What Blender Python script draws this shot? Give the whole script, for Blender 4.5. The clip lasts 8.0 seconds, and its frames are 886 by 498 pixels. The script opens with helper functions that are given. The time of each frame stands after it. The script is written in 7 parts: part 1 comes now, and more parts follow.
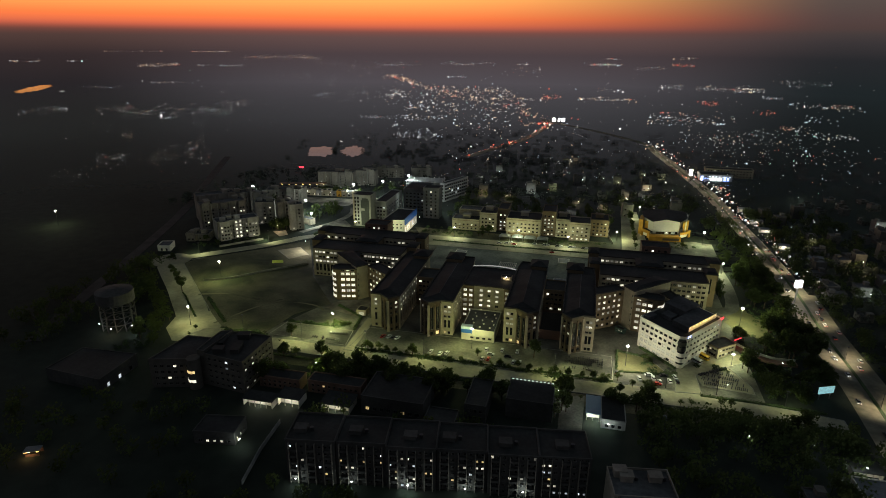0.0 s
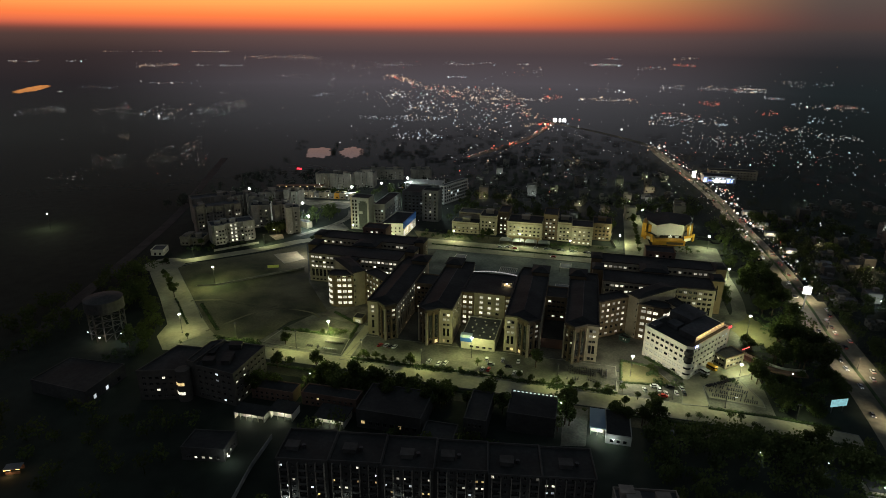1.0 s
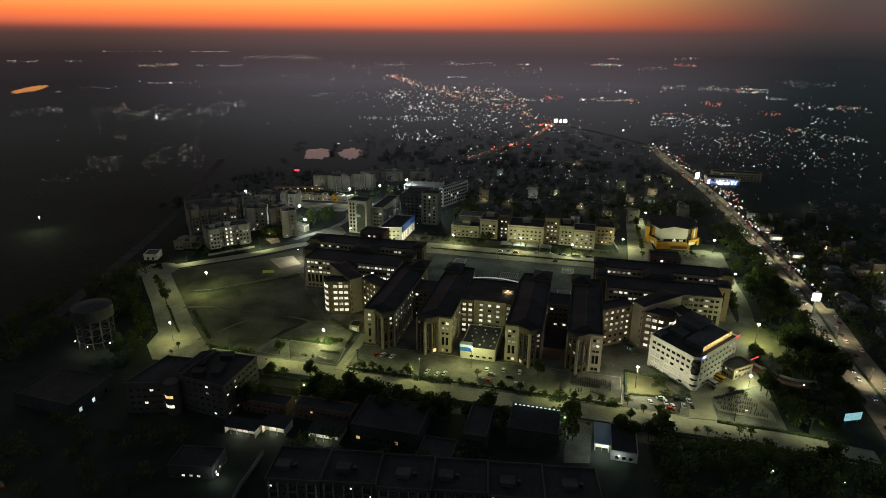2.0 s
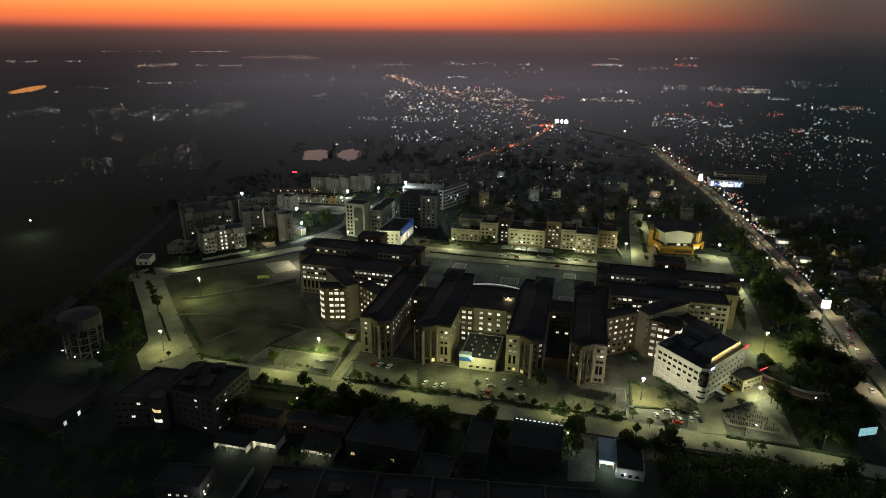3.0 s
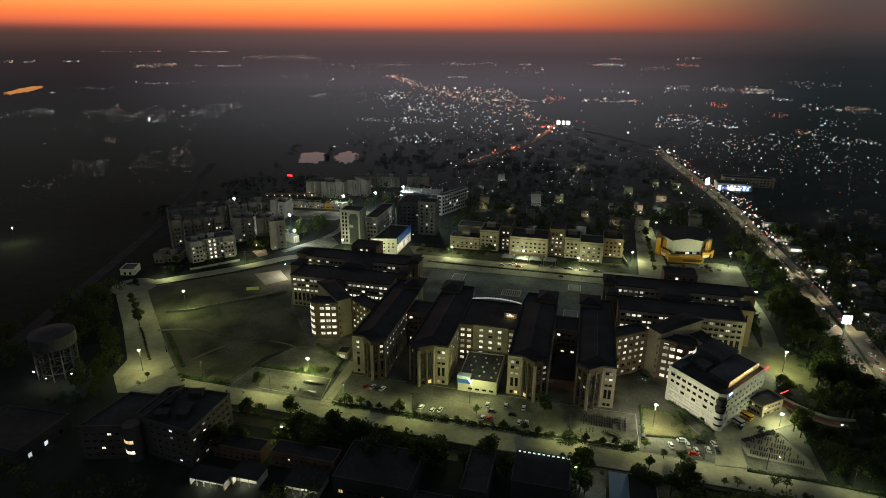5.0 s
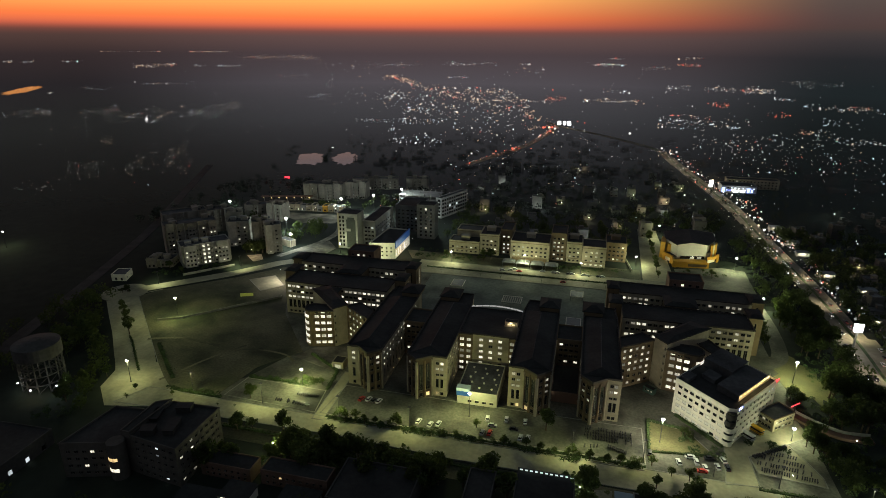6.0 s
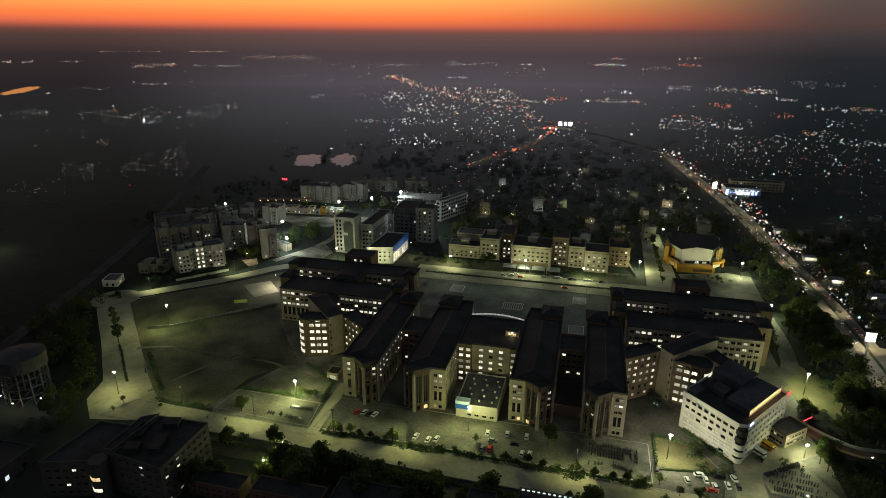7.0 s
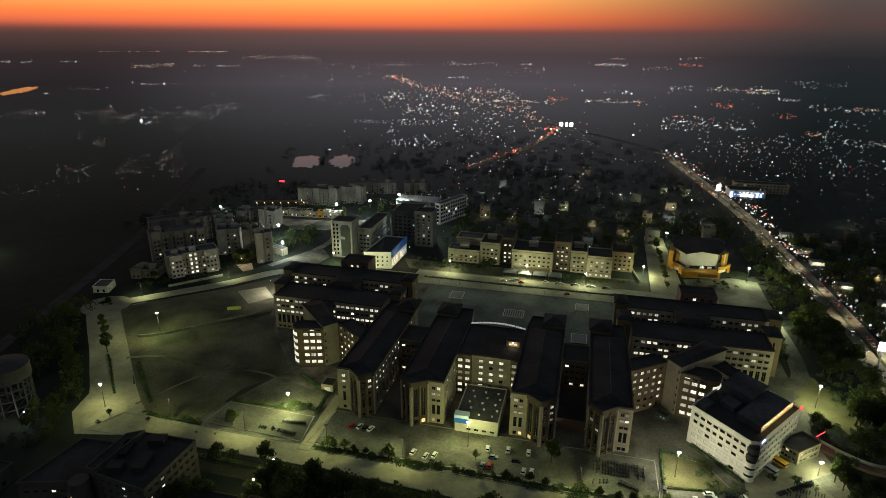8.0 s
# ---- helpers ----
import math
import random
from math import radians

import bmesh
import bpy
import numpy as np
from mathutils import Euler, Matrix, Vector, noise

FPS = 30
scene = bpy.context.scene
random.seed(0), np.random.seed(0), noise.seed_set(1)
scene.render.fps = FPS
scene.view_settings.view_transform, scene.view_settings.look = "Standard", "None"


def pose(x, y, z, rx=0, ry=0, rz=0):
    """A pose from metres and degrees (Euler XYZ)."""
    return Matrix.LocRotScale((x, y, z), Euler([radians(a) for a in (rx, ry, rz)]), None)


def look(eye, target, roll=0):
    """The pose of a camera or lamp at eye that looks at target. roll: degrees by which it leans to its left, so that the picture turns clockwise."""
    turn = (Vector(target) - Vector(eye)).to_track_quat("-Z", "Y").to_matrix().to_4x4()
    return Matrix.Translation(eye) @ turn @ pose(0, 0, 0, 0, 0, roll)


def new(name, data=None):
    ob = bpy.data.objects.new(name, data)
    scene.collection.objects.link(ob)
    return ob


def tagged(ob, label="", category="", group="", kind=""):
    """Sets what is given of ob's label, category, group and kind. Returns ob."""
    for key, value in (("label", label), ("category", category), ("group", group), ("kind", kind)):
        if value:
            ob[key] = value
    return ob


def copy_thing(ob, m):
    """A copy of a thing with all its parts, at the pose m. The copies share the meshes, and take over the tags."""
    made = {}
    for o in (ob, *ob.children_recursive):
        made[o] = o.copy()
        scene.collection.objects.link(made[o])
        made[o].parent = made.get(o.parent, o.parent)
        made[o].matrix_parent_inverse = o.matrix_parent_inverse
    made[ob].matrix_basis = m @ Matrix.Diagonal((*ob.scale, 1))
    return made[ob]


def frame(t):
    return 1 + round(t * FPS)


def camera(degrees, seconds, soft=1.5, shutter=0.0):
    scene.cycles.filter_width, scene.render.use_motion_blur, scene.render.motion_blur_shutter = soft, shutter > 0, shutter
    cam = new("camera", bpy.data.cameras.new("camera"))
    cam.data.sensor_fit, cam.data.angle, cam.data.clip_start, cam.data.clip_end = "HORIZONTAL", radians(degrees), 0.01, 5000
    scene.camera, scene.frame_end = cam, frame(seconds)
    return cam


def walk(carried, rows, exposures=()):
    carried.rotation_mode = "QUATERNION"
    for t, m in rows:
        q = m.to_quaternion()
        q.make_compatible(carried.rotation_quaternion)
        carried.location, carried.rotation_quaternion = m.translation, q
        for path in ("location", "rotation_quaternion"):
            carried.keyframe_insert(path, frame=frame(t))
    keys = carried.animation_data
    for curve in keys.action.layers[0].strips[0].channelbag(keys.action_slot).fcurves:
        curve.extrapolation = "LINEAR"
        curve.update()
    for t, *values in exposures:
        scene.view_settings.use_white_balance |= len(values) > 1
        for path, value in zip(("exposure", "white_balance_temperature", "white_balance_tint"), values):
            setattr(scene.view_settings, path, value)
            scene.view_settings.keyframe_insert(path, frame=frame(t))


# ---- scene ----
cam = camera(73.7, 8.0, soft=0.8)
# a straight, level flight at an even pace; the eye, the place looked at and the lean, at the start and the end
EYE_0, AIM_0, LEAN_0 = Vector((0.0, 0.0, 165.33)), Vector((-22.0, 91.76, 132.22)), 0.507
EYE_1, AIM_1, LEAN_1 = Vector((-14.07, 86.87, 164.82)), Vector((-36.51, 178.5, 131.66)), 0.414
TIMES = [0.0, 1.0, 2.0, 3.0, 4.0, 5.0, 6.0, 7.0, 8.0]
walk(cam, [(t, look(EYE_0.lerp(EYE_1, t / 8), AIM_0.lerp(AIM_1, t / 8), LEAN_0 + (LEAN_1 - LEAN_0) * t / 8)) for t in TIMES])

# ---- sky after sunset ----
SUNSET = Vector((-0.60, 0.80, 0.0)).normalized()      # where the sun went down
world = bpy.data.worlds.new("dusk")
scene.world = world
world.use_nodes = True
wn, wl = world.node_tree.nodes, world.node_tree.links
wn.clear()


def wnode(kind, **sets):
    n = wn.new(kind)
    for k, v in sets.items():
        if k == "op":
            n.operation = v
    return n


w_out = wnode("ShaderNodeOutputWorld")
w_bg = wnode("ShaderNodeBackground")
w_co = wnode("ShaderNodeTexCoord")
w_xyz = wnode("ShaderNodeSeparateXYZ")
wl.new(w_co.outputs["Generated"], w_xyz.inputs[0])
w_h = wnode("ShaderNodeMapRange")
w_h.inputs["From Min"].default_value, w_h.inputs["From Max"].default_value = -0.30, 0.60
wl.new(w_xyz.outputs["Z"], w_h.inputs["Value"])


def sky_ramp(stops):
    r = wnode("ShaderNodeValToRGB")
    e = r.color_ramp.elements
    while len(e) < len(stops):
        e.new(0.5)
    for el, (z, c) in zip(e, stops):
        el.position = (z + 0.30) / 0.90
        el.color = (*c, 1)
    wl.new(w_h.outputs["Result"], r.inputs[0])
    return r


def mixed(fac, a, b):
    n = wnode("ShaderNodeMixRGB")
    wl.new(fac.outputs["Result"], n.inputs[0])
    wl.new(a.outputs[0], n.inputs[1])
    wl.new(b.outputs[0], n.inputs[2])
    return n


def ranged(source, lo, hi):
    n = wnode("ShaderNodeMapRange")
    n.interpolation_type = "SMOOTHSTEP"
    n.inputs["From Min"].default_value, n.inputs["From Max"].default_value = lo, hi
    wl.new(source, n.inputs["Value"])
    return n


def towards(way):
    n = wnode("ShaderNodeVectorMath", op="DOT_PRODUCT")
    wl.new(w_co.outputs["Generated"], n.inputs[0])
    n.inputs[1].default_value = way
    return n.outputs["Value"]


# the sky: the afterglow towards the sunset, dull away from it, night blue on top
w_glow = sky_ramp([(0.012, (0.28, 0.078, 0.054)), (0.020, (0.68, 0.138, 0.072)), (0.034, (1.10, 0.232, 0.064)), (0.064, (1.30, 0.53, 0.13)), (0.11, (0.84, 0.37, 0.18)), (0.20, (0.40, 0.34, 0.37)), (0.58, (0.051, 0.066, 0.082))])
w_dark = sky_ramp([(0.012, (0.056, 0.046, 0.044)), (0.020, (0.080, 0.050, 0.046)), (0.032, (0.090, 0.057, 0.053)), (0.060, (0.104, 0.078, 0.068)), (0.11, (0.092, 0.093, 0.104)), (0.20, (0.115, 0.125, 0.15)), (0.58, (0.049, 0.065, 0.081))])
w_sky = mixed(ranged(towards(SUNSET), 0.56, 0.99), w_dark, w_glow)
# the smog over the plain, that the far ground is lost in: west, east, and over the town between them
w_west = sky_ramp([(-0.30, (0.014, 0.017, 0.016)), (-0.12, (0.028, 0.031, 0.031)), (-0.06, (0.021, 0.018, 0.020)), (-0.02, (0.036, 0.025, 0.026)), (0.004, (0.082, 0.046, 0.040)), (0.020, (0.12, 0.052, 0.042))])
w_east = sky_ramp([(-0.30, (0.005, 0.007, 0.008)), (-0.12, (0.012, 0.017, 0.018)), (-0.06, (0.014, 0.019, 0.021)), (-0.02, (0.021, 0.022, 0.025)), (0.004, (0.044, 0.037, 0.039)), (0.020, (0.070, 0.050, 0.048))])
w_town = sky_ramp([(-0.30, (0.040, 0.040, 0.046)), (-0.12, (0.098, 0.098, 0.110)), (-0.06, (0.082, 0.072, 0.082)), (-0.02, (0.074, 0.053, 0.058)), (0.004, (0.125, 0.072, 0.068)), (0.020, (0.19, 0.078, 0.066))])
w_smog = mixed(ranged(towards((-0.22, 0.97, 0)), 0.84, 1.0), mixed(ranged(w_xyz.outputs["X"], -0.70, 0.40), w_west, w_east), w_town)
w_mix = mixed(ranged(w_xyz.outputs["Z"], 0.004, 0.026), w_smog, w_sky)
wl.new(w_mix.outputs[0], w_bg.inputs["Color"])
w_bg.inputs["Strength"].default_value = 1.0
wl.new(w_bg.outputs[0], w_out.inputs["Surface"])

LAMP = 1.55            # all lamps together
WARM, COOL, GREENISH, YELLOWISH = (1.0, 0.80, 0.50), (0.84, 1.0, 0.98), (0.91, 1.0, 0.56), (0.92, 1.0, 0.42)


bulbs = []


def point(x, y, z, watts, colour=GREENISH, size=0.5, bulb=True):
    if bulb:
        bulbs.append((x, y, z))
    d = bpy.data.lights.new("lamp_light", "POINT")
    d.energy, d.color, d.shadow_soft_size = watts * LAMP, colour, size
    ob = new("lamp_light", d)
    ob.location = (x, y, z)
    return ob


# ---- mesh kit ----
class Mesh:
    """Collects corners and faces, and becomes one mesh."""

    def __init__(self):
        self.v, self.f, self.m = [], [], []

    def face(self, pts, mat=0):
        n = len(self.v)
        self.v += [tuple(p) for p in pts]
        self.f.append(tuple(range(n, n + len(pts))))
        self.m.append(mat)

    def prism(self, poly, z0, z1, mat=0, top=None, scale=1.0):
        """Upright prism over a plan (counter-clockwise); scale narrows its top about the middle."""
        n, k = len(self.v), len(poly)
        cx, cy = sum(p[0] for p in poly) / k, sum(p[1] for p in poly) / k
        self.v += [(x, y, z0) for x, y in poly] + [(cx + (x - cx) * scale, cy + (y - cy) * scale, z1) for x, y in poly]
        for i in range(k):
            j = (i + 1) % k
            self.f.append((n + i, n + j, n + k + j, n + k + i))
            self.m.append(mat)
        self.f += [tuple(range(n + k, n + 2 * k)), tuple(range(n + k - 1, n - 1, -1))]
        self.m += [mat if top is None else top, mat]

    def box(self, x0, y0, z0, x1, y1, z1, mat=0):
        self.prism([(x0, y0), (x1, y0), (x1, y1), (x0, y1)], z0, z1, mat)

    def obox(self, cx, cy, z0, lx, ly, h, yaw=0.0, mat=0, scale=1.0):
        c, s = math.cos(yaw), math.sin(yaw)
        pts = [(-lx / 2, -ly / 2), (lx / 2, -ly / 2), (lx / 2, ly / 2), (-lx / 2, ly / 2)]
        self.prism([(cx + c * a - s * b, cy + s * a + c * b) for a, b in pts], z0, z0 + h, mat, None, scale)

    def tube(self, p, q, r0, r1, n=7, mat=0, caps=True):
        p, q = Vector(p), Vector(q)
        d = (q - p).normalized()
        a = d.orthogonal().normalized()
        b = d.cross(a)
        k = len(self.v)
        for c, r in ((p, r0), (q, r1)):
            for i in range(n):
                t = 2 * math.pi * i / n
                self.v.append(tuple(c + (a * math.cos(t) + b * math.sin(t)) * r))
        for i in range(n):
            j = (i + 1) % n
            self.f.append((k + i, k + j, k + n + j, k + n + i))
            self.m.append(mat)
        if caps:
            self.f += [tuple(range(k + n, k + 2 * n)), tuple(range(k + n - 1, k - 1, -1))]
            self.m += [mat, mat]

    def gem(self, x, y, z, r, mat=0):
        """A small round bulb of eight faces."""
        k = len(self.v)
        self.v += [(x + r, y, z), (x, y + r, z), (x - r, y, z), (x, y - r, z), (x, y, z + r), (x, y, z - r)]
        for i in range(4):
            j = (i + 1) % 4
            self.f += [(k + i, k + j, k + 4), (k + j, k + i, k + 5)]
            self.m += [mat, mat]

    def data(self, name, *mats):
        me = bpy.data.meshes.new(name)
        me.from_pydata(self.v, [], self.f)
        for m in mats:
            me.materials.append(m)
        if len(mats) > 1:
            me.polygons.foreach_set("material_index", self.m)
        me.update()
        return me


def part(name, mesh, mats, parent=None, label="", at=None):
    mats = mats if isinstance(mats, (list, tuple)) else [mats]
    ob = new(name, mesh if isinstance(mesh, bpy.types.Mesh) else mesh.data(name, *mats))
    if parent is not None:
        ob.parent = parent
    if at is not None:
        ob.matrix_basis = at
    if label:
        ob["label"] = label
    return ob


def thing(name, label, category, at=None, group="", kind=""):
    ob = new(name)
    ob.empty_display_size = 0.5
    if at is not None:
        ob.matrix_basis = at
    return tagged(ob, label, category, group, kind)


# ---- materials ----
def surface(name, colour, rough=0.85, spread=0.25, fine=1.5, coarse=0.06, bump=0.15, metal=0.0, second=None, random_tint=0.0, spec=0.3):
    """A weathered surface: grain at one scale, stains at another, by the place in the world."""
    m = bpy.data.materials.new(name)
    m.use_nodes = True
    n, l = m.node_tree.nodes, m.node_tree.links
    p = n["Principled BSDF"]
    p.inputs["Roughness"].default_value, p.inputs["Metallic"].default_value = rough, metal
    p.inputs["Specular IOR Level"].default_value = spec
    geo = n.new("ShaderNodeNewGeometry")
    a, b = n.new("ShaderNodeTexNoise"), n.new("ShaderNodeTexNoise")
    a.inputs["Scale"].default_value, b.inputs["Scale"].default_value = coarse, fine
    a.inputs["Detail"].default_value, b.inputs["Detail"].default_value = 5.0, 4.0
    for t in (a, b):
        l.new(geo.outputs["Position"], t.inputs["Vector"])
    r = n.new("ShaderNodeValToRGB")
    lo, hi = [c * (1 - spread) for c in colour], [min(1, c * (1 + spread)) for c in (second or colour)]
    r.color_ramp.elements[0].position, r.color_ramp.elements[1].position = 0.36, 0.64
    r.color_ramp.elements[0].color, r.color_ramp.elements[1].color = (*lo, 1), (*hi, 1)
    l.new(a.outputs["Fac"], r.inputs[0])
    g = n.new("ShaderNodeMapRange")
    g.inputs["From Min"].default_value, g.inputs["From Max"].default_value = 0.3, 0.7
    g.inputs["To Min"].default_value, g.inputs["To Max"].default_value = 1 - spread * 0.8, 1 + spread * 0.5
    l.new(b.outputs["Fac"], g.inputs["Value"])
    mul = n.new("ShaderNodeVectorMath")
    mul.operation = "SCALE"
    l.new(r.outputs[0], mul.inputs[0])
    l.new(g.outputs["Result"], mul.inputs["Scale"])
    last = mul.outputs[0]
    if random_tint:
        info = n.new("ShaderNodeObjectInfo")
        hsv = n.new("ShaderNodeHueSaturation")
        mr = n.new("ShaderNodeMapRange")
        mr.inputs["To Min"].default_value, mr.inputs["To Max"].default_value = 1 - random_tint, 1 + random_tint
        l.new(info.outputs["Random"], mr.inputs["Value"])
        l.new(mr.outputs["Result"], hsv.inputs["Value"])
        l.new(last, hsv.inputs["Color"])
        last = hsv.outputs[0]
    l.new(last, p.inputs["Base Color"])
    if bump:
        bm_ = n.new("ShaderNodeBump")
        bm_.inputs["Strength"].default_value, bm_.inputs["Distance"].default_value = bump, 0.1
        l.new(b.outputs["Fac"], bm_.inputs["Height"])
        l.new(bm_.outputs[0], p.inputs["Normal"])
    return m


def glowing(name, colour, strength, vary=0.0, curtain=0.0, each=False):
    """Something that gives off light: a lit pane, a tube, a lamp's face."""
    m = bpy.data.materials.new(name)
    m.use_nodes = True
    n, l = m.node_tree.nodes, m.node_tree.links
    p = n["Principled BSDF"]
    p.inputs["Base Color"].default_value = (0.3, 0.3, 0.3, 1)
    p.inputs["Roughness"].default_value = 0.3
    p.inputs["Emission Color"].default_value = (*colour, 1)
    p.inputs["Emission Strength"].default_value = strength
    last = None
    if vary:
        info = n.new("ShaderNodeObjectInfo")
        mr = n.new("ShaderNodeMapRange")
        mr.inputs["To Min"].default_value, mr.inputs["To Max"].default_value = strength * (1 - vary), strength * (1 + vary)
        l.new(info.outputs["Random"], mr.inputs["Value"])
        last = mr.outputs["Result"]
    if each:
        geo = n.new("ShaderNodeNewGeometry")
        pw, mr = n.new("ShaderNodeMath"), n.new("ShaderNodeMapRange")
        pw.operation = "POWER"
        pw.inputs[1].default_value = 4.0
        l.new(geo.outputs["Random Per Island"], pw.inputs[0])
        mr.inputs["To Min"].default_value, mr.inputs["To Max"].default_value = strength * 0.15, strength * 5.5
        l.new(pw.outputs[0], mr.inputs["Value"])
        last = mr.outputs["Result"]
    if curtain:
        geo, tex = n.new("ShaderNodeNewGeometry"), n.new("ShaderNodeTexNoise")
        tex.inputs["Scale"].default_value = 0.9
        l.new(geo.outputs["Position"], tex.inputs["Vector"])
        mc = n.new("ShaderNodeMapRange")
        mc.inputs["From Min"].default_value, mc.inputs["From Max"].default_value = 0.35, 0.62
        mc.inputs["To Min"].default_value = 1 - curtain
        l.new(tex.outputs["Fac"], mc.inputs["Value"])
        mm = n.new("ShaderNodeMath")
        mm.operation = "MULTIPLY"
        l.new(mc.outputs["Result"], mm.inputs[0])
        mm.inputs[1].default_value = strength
        if last is not None:
            l.new(last, mm.inputs[1])
        last = mm.outputs[0]
    if last is not None:
        l.new(last, p.inputs["Emission Strength"])
    m.cycles.emission_sampling = "NONE"
    return m


def plain(name, colour, rough=0.5, metal=0.0, spec=0.5):
    m = bpy.data.materials.new(name)
    m.use_nodes = True
    p = m.node_tree.nodes["Principled BSDF"]
    p.inputs["Base Color"].default_value = (*colour, 1)
    p.inputs["Roughness"].default_value, p.inputs["Metallic"].default_value = rough, metal
    p.inputs["Specular IOR Level"].default_value = spec
    return m


EARTH = surface("earth_and_scrub", (0.022, 0.030, 0.021), 0.9, 0.30, 0.12, 0.004, 0.0, second=(0.031, 0.037, 0.027), spec=0.12)


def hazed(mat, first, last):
    """Puts haze into a material by fading it into the smog, between two distances from the campus."""
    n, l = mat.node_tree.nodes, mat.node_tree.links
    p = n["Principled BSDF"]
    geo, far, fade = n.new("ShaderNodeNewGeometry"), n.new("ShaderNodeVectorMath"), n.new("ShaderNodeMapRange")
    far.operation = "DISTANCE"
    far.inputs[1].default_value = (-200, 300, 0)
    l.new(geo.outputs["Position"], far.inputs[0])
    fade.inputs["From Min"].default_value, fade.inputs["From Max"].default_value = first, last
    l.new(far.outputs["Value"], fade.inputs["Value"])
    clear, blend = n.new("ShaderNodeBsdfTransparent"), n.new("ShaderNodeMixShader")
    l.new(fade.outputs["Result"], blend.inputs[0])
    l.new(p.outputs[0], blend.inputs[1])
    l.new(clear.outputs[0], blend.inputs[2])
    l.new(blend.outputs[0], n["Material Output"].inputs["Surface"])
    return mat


# rough scrub round the campus; out on the plain haze is built in as transparency
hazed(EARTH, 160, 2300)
GRASS = surface("dry_grass", (0.046, 0.056, 0.028), 0.95, 0.42, 0.9, 0.035, 0.5, second=(0.098, 0.092, 0.054))
LAWN = surface("lawn", (0.120, 0.115, 0.050), 0.95, 0.3, 1.2, 0.07, 0.5)
CONCRETE = surface("worn_concrete_paving", (0.26, 0.245, 0.165), 0.85, 0.20, 0.5, 0.045, 0.3, second=(0.34, 0.315, 0.215))
PAVING = surface("grey_paving", (0.088, 0.088, 0.068), 0.8, 0.38, 0.8, 0.06, 0.3, second=(0.135, 0.132, 0.100))
ROADTOP = surface("dusty_highway", (0.14, 0.126, 0.088), 0.8, 0.28, 0.35, 0.05, 0.25, second=(0.20, 0.18, 0.125))
KERB = surface("kerb_stone", (0.26, 0.25, 0.21), 0.85, 0.2, 1.5, 0.2)
BEIGE = surface("beige_plaster", (0.34, 0.295, 0.205), 0.85, 0.14, 0.7, 0.09, 0.08, second=(0.38, 0.33, 0.235))
TAN = surface("tan_plaster", (0.175, 0.128, 0.074), 0.85, 0.12, 0.7, 0.09, 0.08)
WHITE = surface("cream_white_plaster", (0.76, 0.72, 0.60), 0.8, 0.08, 0.7, 0.08, 0.06)
GREYWALL = surface("grey_plaster", (0.31, 0.305, 0.28), 0.85, 0.18, 0.6, 0.08, 0.08, random_tint=0.25)
# plaster darkened to stand in for missing light, south side and water tower
DIMWALL = surface("dim_plaster", (0.08, 0.076, 0.068), 0.9, 0.25, 0.6, 0.06, 0.1)
PLAZA = surface("plaza_paving", (0.118, 0.136, 0.115), 0.8, 0.3, 0.5, 0.05, 0.2, second=(0.152, 0.17, 0.14))
HOUSEROOF = surface("house_roof_screed", (0.13, 0.128, 0.122), 0.9, 0.35, 0.6, 0.06, 0.15, random_tint=0.4)
HOUSEWALL = surface("house_plaster", (0.165, 0.155, 0.132), 0.85, 0.25, 0.5, 0.04, 0.08, random_tint=0.45)
YELLOW = surface("yellow_ochre_paint", (0.58, 0.30, 0.035), 0.6, 0.10, 0.7, 0.08, 0.05)
BRICK = surface("red_brown_brick", (0.17, 0.105, 0.075), 0.9, 0.25, 2.5, 0.1, 0.2)
ROOF = surface("dark_roof", (0.038, 0.037, 0.033), 0.85, 0.3, 0.6, 0.06, 0.15)
# brown of the wing facets, darkened to imitate shade on their slanted faces
SHADETAN = surface("shaded_brown_plaster", (0.105, 0.074, 0.044), 0.85, 0.14, 0.7, 0.09, 0.08)
EAVES = surface("dark_brown_eaves", (0.060, 0.052, 0.045), 0.85, 0.2, 0.8, 0.08, 0.1)
ROOFGREY = surface("weathered_roof", (0.082, 0.082, 0.08), 0.85, 0.35, 0.6, 0.06, 0.15, random_tint=0.3)
TIN = surface("corrugated_sheet", (0.20, 0.21, 0.21), 0.5, 0.2, 1.2, 0.1, 0.2, metal=0.3)
TRIM = surface("pale_trim", (0.40, 0.37, 0.30), 0.8, 0.12, 1.0, 0.1, 0.05)
LEAF_SHEEN = 0.02      # sheen on dusty leaves, added to imitate haze over the dark crowns
BARK = surface("bark", (0.10, 0.075, 0.05), 0.95, 0.3, 3.0, 0.4, 0.5)
LEAF = surface("foliage", (0.038, 0.054, 0.019), 0.8, 0.40, 1.2, 0.12, 0.2, second=(0.070, 0.092, 0.030), random_tint=0.3, spec=0.08)


def see_through_leaves(mat, colour, share):
    """Thin leaves let some of a lamp's light through."""
    n, l = mat.node_tree.nodes, mat.node_tree.links
    back, blend = n.new("ShaderNodeBsdfTranslucent"), n.new("ShaderNodeMixShader")
    back.inputs["Color"].default_value = (*colour, 1)
    blend.inputs[0].default_value = share
    l.new(n["Principled BSDF"].outputs[0], blend.inputs[1])
    l.new(back.outputs[0], blend.inputs[2])
    l.new(blend.outputs[0], n["Material Output"].inputs["Surface"])


